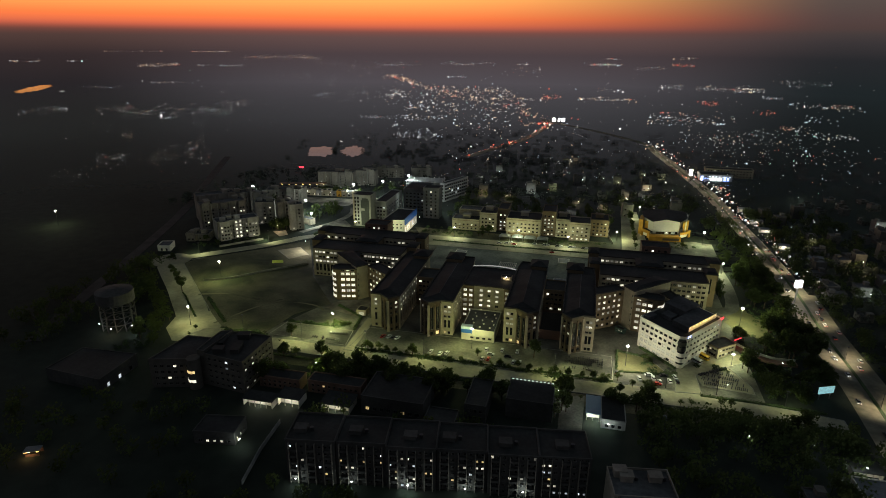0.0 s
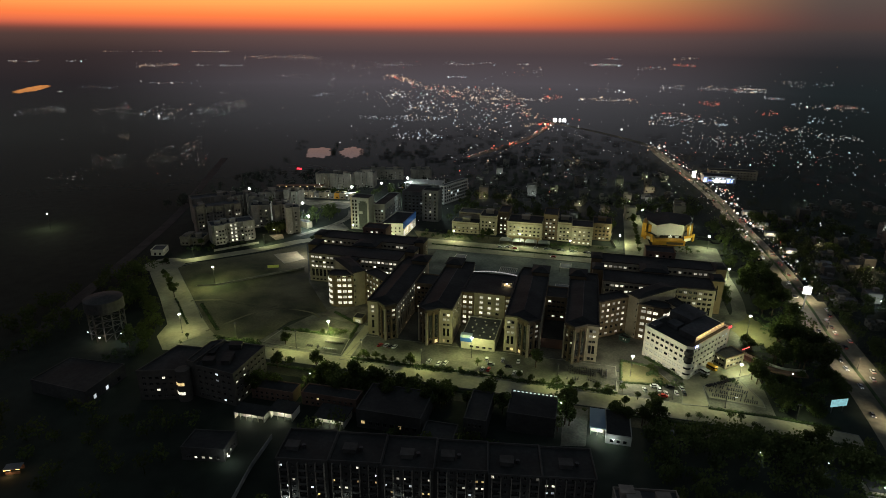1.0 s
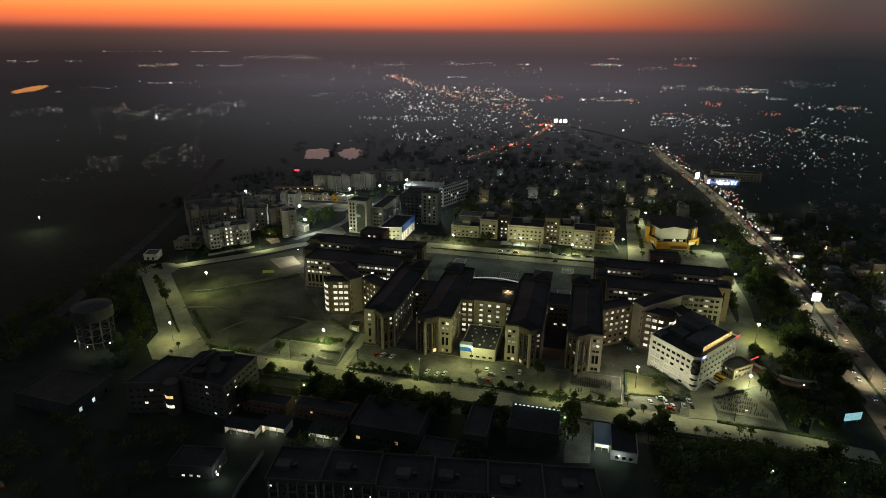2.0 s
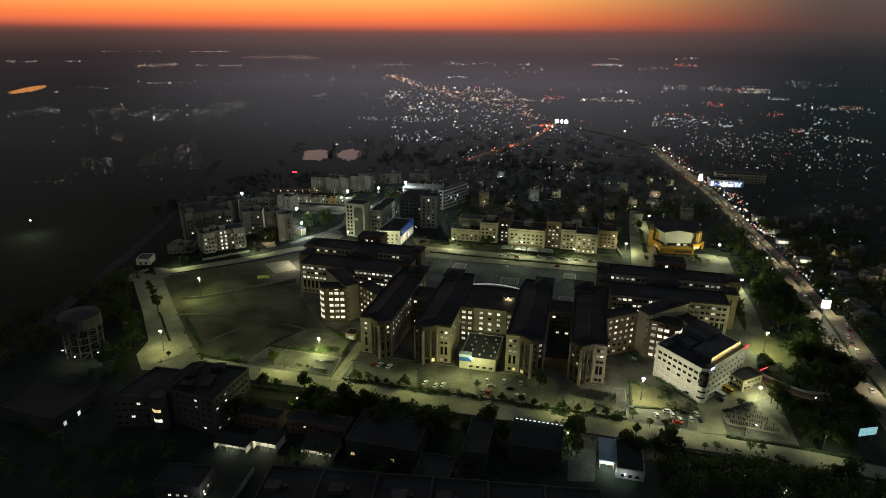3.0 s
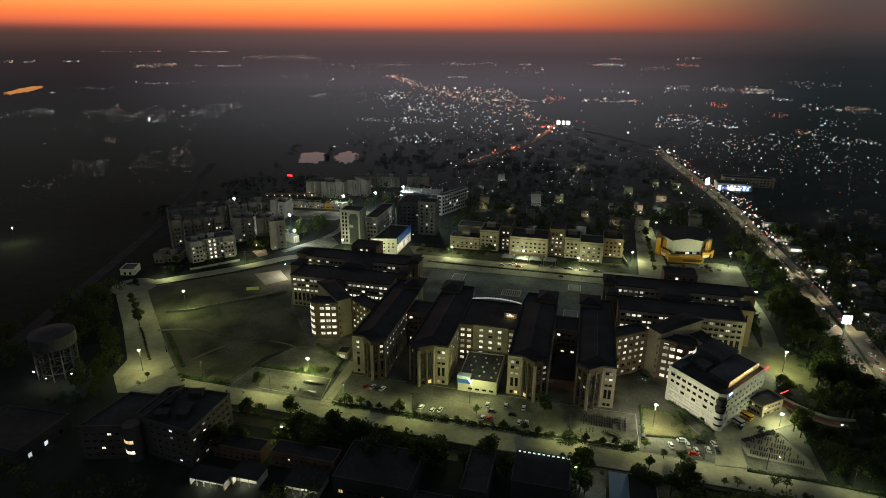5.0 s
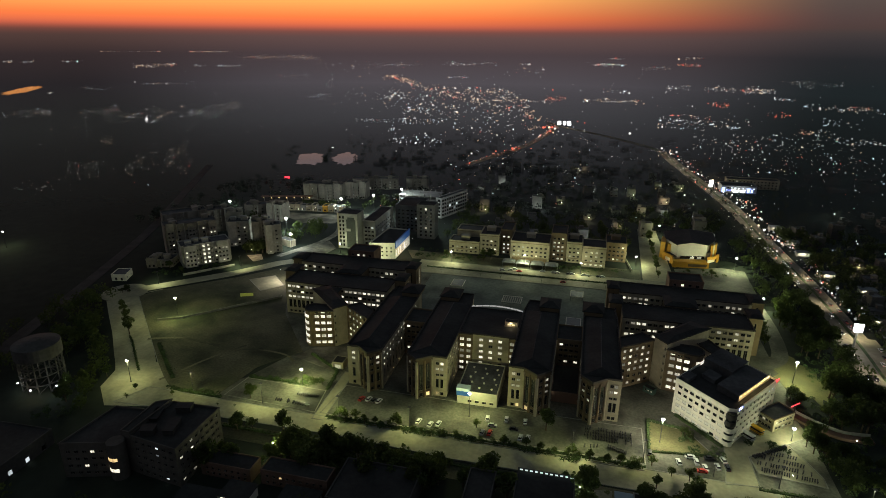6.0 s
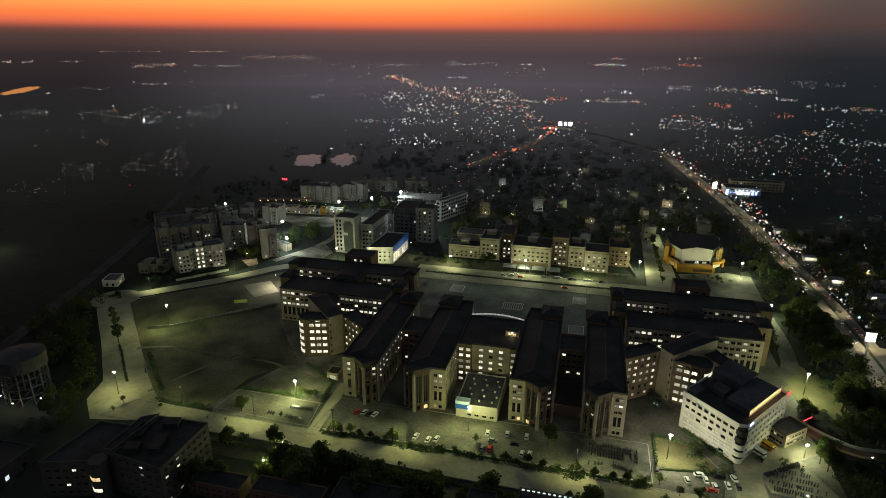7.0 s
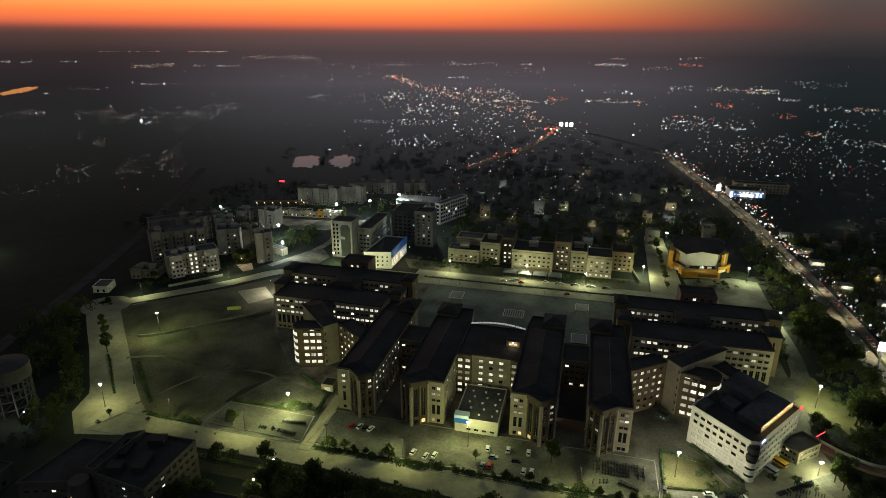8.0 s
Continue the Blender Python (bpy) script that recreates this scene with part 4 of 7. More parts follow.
for i, (x0, y0, x1, y1, z, lit, wall) in enumerate([(-115, 516, -89.8, 531, 9.9, 0.12, BEIGE), (-112, 533, -91, 548, 14.5, 0.15, BEIGE), (-89.5, 517, -74, 540, 17, 0.35, BEIGE), (-73.5, 522, -64, 545, 20.5, 0.75, TAN),
                                                    (-63.5, 509, -33, 534, 16, 0.3, BEIGE), (-32.5, 517, -20.5, 540, 22.5, 0.75, TAN), (-20, 516, -8.2, 538, 16.5, 0.3, BEIGE), (-7.8, 509.5, 10, 530, 16, 0.4, BEIGE),
                                                    (10.4, 527, 26, 548, 15, 0.25, TAN)]):
    lb = building("library_block", "beige block of the long library building", "building", block(x0, y0, x1, y1), z, {0: front_windows(z, x1 - x0, lit), 1: front_windows(z, y1 - y0, lit * 0.4, 5.5)}, wall, ROOF, 110 + i, rim=0.8, group="library blocks")
    for zc in (3.55, z - 0.9):
        m = Mesh()
        m.prism(inset(block(x0, y0, x1, y1), -0.22), zc, zc + 0.35)
        part("string_course", m, TAN, lb, "projecting brown string course")
    if i % 2 == 0:
        m = Mesh()
        xm, ym = (x0 + x1) / 2, y0 + (y1 - y0) * 0.6
        m.box(xm - 4, ym - 3, z, xm + 3, ym + 3, z + 3.0)
        m.box(xm - 4.3, ym - 3.3, z + 3.0, xm + 3.3, ym + 3.3, z + 3.25)
        part("stair_head", m, wall, lb, "plastered stair head on the roof")
m = Mesh()
m.box(-62, 508.0, 0, -34.5, 508.7, 3.4)
tagged(part("porch_wall", m, TAN), "brown porch wall along the library's foot", "wall", kind="structure")
# tented sheds before the library
for i in range(4):
    x0 = -68 + i * 11
    m = Mesh()
    m.prism([(x0, 495), (x0 + 10, 495), (x0 + 10, 503), (x0, 503)], 3.0, 4.4, 0, None, 0.55)
    sh = tagged(part("tin_shelter", m, TIN), "grey sheet-roofed shelter before the library", "shelter", "shelters")
    for dx, dy in ((0.4, 0.4), (9.6, 0.4), (9.6, 7.6), (0.4, 7.6)):
        m = Mesh()
        m.box(x0 + dx - 0.1, 495 + dy - 0.1, 0, x0 + dx + 0.1, 495 + dy + 0.1, 3.05)
        part("post", m, STEEL, sh)

aud = thing("auditorium", "ochre yellow auditorium with a white screen wall and dark gabled roof", "auditorium")
hall_plan = [(65.5, 539.5), (87.5, 543.5), (96, 560), (96.5, 578), (58, 572), (58.5, 555)]
m = Mesh()
m.prism(hall_plan, 0, 14.2)
part("hall_wall", m, BEIGE, aud, "pale plastered hall walls")
m = Mesh()
ridge_a, ridge_b = (75.9, 541.3, 16.8), (77.5, 576.5, 17.4)
eave = inset(hall_plan, -0.9)
eave[:2] = [(64.7, 539.4), (88.2, 543.7)]
eaves = [(*p, 14.4 if i < 2 else 14.6) for i, p in enumerate(eave)]
under = [(p[0], p[1], p[2] - 0.45) for p in eaves]
for i in (0, 4, 5):
    m.face([eaves[i], eaves[(i + 1) % 6], ridge_a if i == 0 else ridge_b if i == 4 else ridge_a] if i != 5 else [eaves[5], eaves[0], ridge_a])
m.face([eaves[4], eaves[5], ridge_a, ridge_b])
m.face([eaves[1], eaves[2], ridge_a])
m.face([eaves[2], eaves[3], ridge_b, ridge_a])
m.face([eaves[3], eaves[4], ridge_b])
for i in range(6):
    m.face([under[i], under[(i + 1) % 6], eaves[(i + 1) % 6], eaves[i]])
m.face(under[::-1])
part("roof", m, ROOF, aud, "dark gabled sheet roof with wide eaves")
m = Mesh()
m.face([(65.2, 538.9, 4.2), (87.6, 542.9, 4.2), (87.8, 542.8, 14.6), (75.8, 540.3, 16.6), (65.0, 538.8, 14.5)])
m.prism([(65.2, 539.0), (87.6, 543.0), (87.6, 543.5), (65.2, 539.5)], 4.0, 12.6)
m.face([(65.0, 538.6, 14.1), (58.2, 554.8, 14.1), (58.2, 554.8, 5.0), (65.0, 538.6, 5.0)])
part("screen_wall", m, WHITE, aud, "white screen wall with a gabled top")
for nm, poly, z0, z1, mat, lb in (("entrance_glass", [(68, 538.2), (86.5, 541.6), (86.4, 542.4), (67.9, 539.0)], 3.4, 5.6, DARKGLASS, "dark glazed entrance band"),
                                  ("entrance_panel", [(75.5, 539.1), (78.6, 539.7), (78.5, 540.0), (75.4, 539.4)], 3.8, 5.3, BLINDPANE, "pale lit entrance panel"),
                                  ("entrance_panel", [(81.0, 540.1), (84.1, 540.7), (84.0, 541.0), (80.9, 540.4)], 3.8, 5.3, BLINDPANE, "pale lit entrance panel"),
                                  ("side_wing", [(53.4, 547.6), (56.6, 545.6), (59.4, 560), (55.8, 562)], 0, 13.6, YELLOW, "tall ochre side wing"),
                                  ("stair_pier", [(58.6, 548.6), (61.4, 546.9), (62.0, 553.5), (59.2, 555)], 0, 12.0, YELLOW, "ochre stair pier"),
                                  ("wing_roof", [(56.4, 544.6), (62.4, 535.4), (65.6, 538.2), (60.2, 548.5)], 5.0, 5.3, ROOF, "dark roof of the low wing"),
                                  ("wing_parapet", [(55.2, 544.0), (61.4, 534.4), (62.4, 535.3), (56.3, 544.7)], 3.9, 6.3, YELLOW, "ochre parapet over a lit porch"),
                                  ("wing_wall", [(57.8, 544.8), (63.0, 536.8), (63.6, 537.2), (58.4, 545.2)], 0, 5.0, WHITE, "pale wall inside the porch"),
                                  ("porch_pier", [(55.2, 544.0), (56.6, 541.8), (57.5, 542.6), (56.3, 544.7)], 0, 3.9, YELLOW, "ochre porch pier"),
                                  ("porch_pier", [(60.2, 536.3), (61.4, 534.4), (62.4, 535.3), (61.3, 537.1)], 0, 3.9, YELLOW, "ochre porch pier"),
                                  ("terrace", [(62.6, 527.4), (87.9, 530.3), (87.6, 541.2), (66, 537.6), (63.4, 535.6)], 0, 3.2, YELLOW, "ochre entrance terrace"),
                                  ("terrace_parapet", [(62.2, 526.7), (88.3, 529.6), (88.2, 530.3), (62.7, 527.4)], 0, 4.6, YELLOW, "ochre parapet of the terrace"),
                                  ("corner_pier", [(61.2, 526.6), (64.4, 526.2), (64.6, 529.2), (61.6, 534.6)], 0, 5.0, YELLOW, "ochre corner pier"),
                                  ("front_frame", [(72.4, 527.3), (87.0, 528.9), (86.9, 529.45), (72.3, 527.85)], 3.3, 4.2, YELLOW, "raised frame round a sunk panel"),
                                  ("front_frame", [(72.4, 527.3), (87.0, 528.9), (86.9, 529.45), (72.3, 527.85)], 0.2, 1.0, YELLOW, "raised frame round a sunk panel"),
                                  ("sunk_panel", [(72.8, 527.7), (86.6, 529.2), (86.6, 529.42), (72.8, 527.92)], 1.0, 3.3, TAN, "sunk brown panel"),
                                  ("side_pier", [(91.2, 546.5), (93.4, 548.6), (94.0, 553), (91.6, 551)], 0, 13.2, YELLOW, "tall ochre pier"),
                                  ("pier_stripe", [(93.6, 548.7), (94.6, 549.6), (95.0, 553.6), (94.2, 553)], 0, 13.6, WHITE, "pale stripe between two piers"),
                                  ("side_pier", [(94.8, 549.8), (96.6, 551.4), (97.2, 556), (95.2, 553.8)], 0, 13.8, YELLOW, "tall ochre pier"),
                                  ("side_hall", [(87.9, 541.6), (91.5, 546.2), (91.3, 551), (88.8, 545)], 0, 8.4, DARKMETAL, "dark glazed side hall"),
                                  ("arch_parapet", [(88.2, 537.2), (94.0, 540.4), (98.4, 547.6), (97.4, 548.4), (93.2, 541.6), (88.0, 538.4)], 4.4, 6.4, YELLOW, "curved ochre parapet over a lit porch"),
                                  ("porch_pier", [(97.0, 545.5), (98.4, 547.6), (97.4, 548.4), (96.2, 546.3)], 0, 4.4, YELLOW, "ochre porch pier"),
                                  ("porch_wall", [(89.5, 541.8), (95.6, 548.0), (95.2, 548.4), (89.1, 542.2)], 0, 4.4, WHITE, "pale wall inside the porch")):
    m = Mesh()
    m.prism(poly, z0, z1)
    part(nm, m, mat, aud, lb)
point(59.0, 539.4, 3.2, 110, WARM, 0.2)
point(94.0, 543.2, 3.4, 110, WARM, 0.2)
point(76, 533, 6.5, 120, COOL, 0.4)

hall = building("blue_hall", "cream hall with blue-lit gable and glowing side", "building", [(-173, 483.5), (-153, 488), (-152.4, 526), (-171, 526)], 12.5,
                {0: (5, [(8.6, 1.3, 1.3, 0.1, 0, LITPANE), (5.4, 1.3, 1.3, 0.1, 0, LITPANE), (2.2, 1.3, 1.3, 0.1, 0, LITPANE)]), 1: (7, [(1.2, 5.0, 3.8, 1.0, 1, LITPANE)])}, WHITE, ROOF, 133, rim=1.0)
# the gable's blue light put into the colour of a panel
m = Mesh()
m.box(-153.1, 488.4, 8.6, -152.0, 526, 14.4)
part("gable_panel", m, BLUESHEET, hall, "gable panel coloured blue for the blue light on it")
point(-148, 500, 6, 1300, WARM, 0.6)
point(-147, 516, 8, 260, (0.6, 0.75, 1.0), 0.6)
point(-168, 474, 9, 1000, GREENISH, 0.6)
building("tower_block", "grey eight-storey tower block with a pale frame", "building", block(-207.5, 502, -190, 517), 29.6, {0: (2, [(2.0 + 3.4 * i, 2.2, 1.6, 0.0, 0, LITPANE) for i in range(8)], 0.8, 11)}, GREYWALL, ROOF, 135)
soot = surface("dark_glazed_tiles", (0.055, 0.062, 0.055), 0.7, 0.3)
tower = [o for o in bpy.data.objects if o.name.startswith("tower_block")][-1]
for x0, z0, x1, z1 in ((-199.6, 1.0, -191.6, 15.2), (-196.0, 15.2, -191.6, 17.6), (-199.6, 17.6, -191.6, 25.4), (-198.6, 25.4, -192.6, 27.2)):
    m = Mesh()
    m.box(x0, 501.82, z0, x1, 502.0, z1)
    part("dark_panel", m, soot, tower, "dark stepped panel on the pale front")
m = Mesh()
m.box(-207.5, 501.7, 0, -205.9, 502.0, 30.6)
part("pale_strip", m, BEIGE, tower, "pale edge strip")
building("tower_block", "dark eight-storey tower block", "building", block(-151, 544, -135, 558), 30, {0: (3, [(2.0 + 3.4 * i, 2.0, 1.8, 0.05, 1, LITPANE) for i in range(8)])}, surface("soot_grey_plaster", (0.17, 0.175, 0.165), 0.9, 0.25), ROOF, 136)
building("long_block", "dark grey block beside the tower", "building", block(-189, 512, -178, 560), 22, {1: (9, [(2 + 3.4 * i, 1.6, 2.0, 0.05, 1, LITCOOL) for i in range(5)]), 0: (3, [(2 + 3.4 * i, 1.6, 2.0, 0.05, 1, LITCOOL) for i in range(5)])}, GREYWALL, ROOF, 137)
building("long_block", "dark unlit block between two towers", "building", block(-176, 560, -153, 590), 24, {0: (5, [(2 + 3.4 * i, 1.6, 2.2, 0.06, 1, LITCOOL) for i in range(6)])}, surface("dark_plaster", (0.15, 0.15, 0.15), 0.9, 0.25), ROOF, 138)
frame_block = thing("unfinished_block", "unfinished concrete frame block under floodlights", "building")
for k in range(6):
    m = Mesh()
    m.box(-192, 618, 3.7 * k + 0.2, -151, 640, 3.7 * k + 0.55)
    part("slab", m, GREYWALL, frame_block, "bare concrete floor slab")
for i in range(7):
    for j in range(3):
        m = Mesh()
        m.obox(-191 + i * 6.5, 619 + j * 10, 0, 0.7, 0.7, 21.0 if (i + j) % 3 else 19.2)
        part("column", m, GREYWALL, frame_block)
for k in range(5):
    m = Mesh()
    m.box(-188, 631, 3.7 * k + 0.55, -154, 631.3, 3.7 * k + 3.9)
    part("partition", m, BRICK, frame_block, "brick partition behind the open bays")

building("long_block", "pale concrete-framed block running back from the floodlit one", "building", [(-150.6, 611), (-145, 608.5), (-127.5, 650), (-133, 652.5)], 20,
         {0: (1, [(2 + 3.6 * i, 2.4, 3.2, 0.0, 0, LITCOOL) for i in range(5)]), 1: (11, [(2 + 3.6 * i, 2.4, 2.9, 0.05, 0, LITCOOL) for i in range(5)])}, GREYWALL, ROOFGREY, 139)


FLATWALL = surface("weathered_flats_plaster", (0.25, 0.222, 0.18), 0.88, 0.24, 0.6, 0.07, 0.1, random_tint=0.15)
FLATPALE = surface("grey_flats_plaster", (0.36, 0.34, 0.29), 0.88, 0.20, 0.6, 0.07, 0.1, random_tint=0.15)


def flats(x, y, yaw, lx, ly, z, lit, seed, label, wall=None, gap=4.2, bays=0):
    """A block of flats: bays that step out by turns, balconies between fins, roof rooms and tanks."""
    c, s = math.cos(yaw), math.sin(yaw)
    wall = wall or FLATWALL

    def spot(a, b):
        return (x + c * a - s * b, y + s * a + c * b)
    poly = [spot(*p) for p in ((-lx / 2, -ly / 2), (lx / 2, -ly / 2), (lx / 2, ly / 2), (-lx / 2, ly / 2))]
    b = building("apartment_block", label, "apartment block", poly, z, {i: front_windows(z, (lx, ly, lx, ly)[i], lit, gap, LITPANE, 1.5) for i in ((0, 1) if y < 520 else (0,))}, wall, ROOFGREY, seed, rim=0.9, group="apartment blocks")
    rng_ = random.Random(seed)
    bays = bays or max(2, int(lx / 8))
    for k_ in range(bays):
        a, w = -lx / 2 + lx * (k_ + 0.5) / bays, lx / bays
        if k_ % 2 == 0:                                 # a bay stepping out, with its own windows and a raised parapet
            out, top = 2.2 + rng_.uniform(0, 0.8), z + rng_.choice((0.9, 1.6, 2.6))
            q = [spot(a - w * 0.36, -ly / 2 - out), spot(a + w * 0.36, -ly / 2 - out), spot(a + w * 0.36, -ly / 2 + 0.1), spot(a - w * 0.36, -ly / 2 + 0.1)]
            rows = [(1.2 + 3.3 * i, 1.5, 1.4, lit, 1, LITPANE) for i in range(int((z - 1.5) / 3.3) if y < 480 else 1)]
            for i in range(4):
                if i != 2:
                    n = math.dist(q[i], q[(i + 1) % 4])
                    wall_with_windows(b, q[i], q[(i + 1) % 4], 0, top, grid(n, max(1, int(n / 2.6)), rows, rng_, 0.4, 0.4) if n > 2.6 else [], wall, rng_, name="bay_wall")
            m_ = Mesh()
            m_.prism(inset(q, 0.1), top - 0.5, top - 0.2)
            part("bay_roof", m_, ROOFGREY, b)
        else:                                           # a recess of balconies between two fins
            for da in (-w * 0.34, w * 0.34):
                m_ = Mesh()
                m_.obox(*spot(a + da, -ly / 2 - 0.8), 0, 0.35, 1.6, z + 0.6, yaw)
                part("fin", m_, FLATPALE, b, "full-height pale plastered fin")
            for f_ in range(1, int(z / 3.3)):
                m_ = Mesh()
                m_.obox(*spot(a, -ly / 2 - 0.7), 3.3 * f_ - 0.3, w * 0.64, 1.3, 0.18, yaw)
                m_.obox(*spot(a, -ly / 2 - 1.28), 3.3 * f_ - 0.12, w * 0.64, 0.12, 0.95, yaw)
                part("balcony", m_, wall, b)
    for k_ in range(3):
        a, bb = rng_.uniform(-0.36, 0.36) * lx, rng_.uniform(-0.25, 0.3) * ly
        h_ = rng_.uniform(2.2, 3.2)
        m_ = Mesh()
        m_.obox(*spot(a, bb), z, 4.5, 3.5, h_, yaw)
        m_.obox(*spot(a, bb), z + h_, 5.1, 4.1, 0.25, yaw)
        part("stair_head", m_, wall, b, "plastered roof stair head")
        m_ = Mesh()
        p_ = spot(a + 3.6, bb)
        m_.tube((*p_, z), (*p_, z + 1.5), 0.75, 0.7, 9)
        part("water_tank", m_, DARKMETAL, b, "black plastic water tank")
    return b


CITY_YAW = math.radians(46)
cream = flats(-296, 446, CITY_YAW, 36, 15, 16.3, 0.3, 141, "cream five-storey apartment block, stairs lit", FLATPALE, 3.0, 3)
for f in range(5):
    for da in (-1.7, 1.7):
        m = Mesh()
        m.obox(-296 + math.cos(CITY_YAW) * da + math.sin(CITY_YAW) * 7.58, 446 + math.sin(CITY_YAW) * da - math.cos(CITY_YAW) * 7.58, 0.9 + 3.3 * f, 1.5, 0.1, 1.7, CITY_YAW)
        part("stair_window", m, LITPANE, cream, "lit stair window")
flats(-324, 468, CITY_YAW, 40, 15, 24, 0.1, 142, "dark seven-storey apartment block", gap=6)
flats(-348, 494, CITY_YAW, 36, 15, 24, 0.1, 143, "dark seven-storey apartment block", gap=6)
flats(-256.5, 482, math.radians(33), 13, 12, 23, 0.1, 144, "grey seven-storey apartment block", FLATPALE, gap=5)
flats(-294, 493, math.radians(24), 18, 14, 20, 0.12, 145, "grey six-storey apartment block", FLATPALE, gap=5)
flats(-274, 492, math.radians(33), 13, 12, 22, 0.1, 147, "grey seven-storey apartment block with deep balconies", FLATWALL, gap=5)
flats(-307, 507, math.radians(33), 14, 12, 23, 0.1, 148, "grey seven-storey apartment block", FLATPALE, gap=5)
flats(-323, 431, math.radians(15), 20, 14, 5.5, 0.05, 146, "low dark outbuilding beside the flats")
for x, y, yw, lx, ly, z, lit in ((-288, 652, 0.06, 44, 14, 17, 0.12), (-256, 668, 0.1, 24, 14, 17, 0.06), (-251, 713, 0.27, 54, 13, 12, 0.25), (-203, 726, 0.2, 26, 13, 12, 0.15), (-298, 566, 0.05, 16, 16, 15.8, 0.1), (-324, 572, 0.3, 22, 13, 12, 0.06), (-335, 520, 0.8, 26, 14, 20, 0.1)):
    flats(x, y, yw, lx, ly, z, lit, 150 + int(lx), "grey apartment block in the far colony", gap=6)
building("store_shed", "small white shed under a floodlight", "shed", [(-259, 497), (-247, 491.6), (-244.6, 497), (-256.6, 502.4)], 5.6, {}, BEIGE, ROOFGREY, 166, rim=0.2)
# a row of small terraced houses, lit from the lane before them
rowd = (Vector((-244.4, 602.1)) - Vector((-308.5, 597.1))).normalized()
for i in range(11):
    p = Vector((-306, 597.3)) + rowd * (i * 5.9)
    n2 = Vector((-rowd.y, rowd.x))
    c0, c1 = p - rowd * 2.6, p + rowd * 2.6
    building("terraced_house", "small yellow-washed terraced house" if i in (6, 7) else "small pale terraced house with a flat roof", "house", [tuple(c0), tuple(c1), tuple(c1 + n2 * 9), tuple(c0 + n2 * 9)], 5.4 + 0.5 * (i % 3),
                  {0: (2, [(1.0, 1.6, 1.1, 0.25, 0, LITPANE)])}, YELLOW if i == 7 else BEIGE if i % 3 else GREYWALL, ROOFGREY, 500 + i, rim=0.7, group="terraced houses")
for x, y, w_ in ((-250, 594, 500), (-270, 591, 450), (-298, 590, 300)):
    point(x, y, 5.5, w_, (1.0, 0.95, 0.7), 0.3)
arc = thing("lit_arcade", "dark red-edged arcade roof with a row of warm lamps", "arcade")
m = Mesh()
m.prism([(-348, 619.4), (-295, 634), (-297, 641), (-350, 626.4)], 5.2, 5.7)
part("roof", m, BRICK, arc)
for i in range(7):
    m = Mesh()
    m.gem(-344.8 + i * 7.85, 620.0 + i * 2.17, 4.7, 0.6)
    part("lamp", m, AMBERGLOW, arc, "warm arcade lamp")
    m = Mesh()
    m.box(-345.0 + i * 7.85, 621.2 + i * 2.17, 0, -344.6 + i * 7.85, 621.6 + i * 2.17, 5.2)
    part("post", m, STEEL, arc)
building("gatehouse", "cream single-storey gatehouse with a blue door", "building", [(-336, 392), (-326, 394.5), (-330.5, 406.5), (-340, 403.5)], 4.6, {0: (2, [(0.3, 2.3, 1.6, 0.0, 1, LITPANE)]), 1: (3, [(1.3, 1.3, 1.4, 0.2, 1, LITPANE)])}, WHITE, ROOFGREY, 165, rim=0.4)

# walls across the field and by the flats
def low_wall(name, pts, high, mat, label):
    m_ = Mesh()
    for a, b in zip(pts, pts[1:]):
        a, b = Vector(a), Vector(b)
        d = (b - a).normalized()
        n2 = Vector((-d.y, d.x)) * 0.18
        m_.prism([tuple(a - n2), tuple(b - n2), tuple(b + n2), tuple(a + n2)], 0, high)
    return tagged(part(name, m_, mat), label, "wall", kind="structure")


low_wall("kerb", [(-290, 388), (-297.5, 380), (-298.6, 374), (-260.5, 335.7), (-226.4, 301.8)], 0.3, KERB, "pale kerb along the avenue")
low_wall("boundary_wall", [(-260.9, 344.8), (-248.2, 351), (-237.1, 362.2), (-223.6, 376.8), (-203.5, 396.4)], 1.5, KERB, "pale low wall across the playing field")
low_wall("kerb", [(-54, 264.2), (-1, 264.2)], 0.7, KERB, "pale kerb blocks along the front road")
low_wall("boundary_wall", [(-293, 413.5), (-268, 441.5)], 1.8, KERB, "pale wall before the apartment blocks")
low_wall("boundary_wall", [(-125, 205), (-123.5, 185), (-120, 165)], 2.2, GREYWALL, "grey wall beside a dark lane")
low_wall("boundary_wall", [(30, 508), (26, 535), (28, 548)], 2.0, KERB, "pale curved wall beside the lane")
m = Mesh()
m.obox(-227, 391.5, 0.5, 8.5, 0.2, 2.2, 0.42)
board = tagged(part("hoarding", m, surface("yellow_green_board", (0.55, 0.62, 0.15), 0.6, 0.1)), "yellow-green hoarding on the playing field", "board")
for sx in (-3.5, 3.5):
    m = Mesh()
    m.obox(-227 + sx * math.cos(0.42), 391.5 + sx * math.sin(0.42), 0, 0.15, 0.15, 0.6, 0.42)
    part("post", m, STEEL, board)

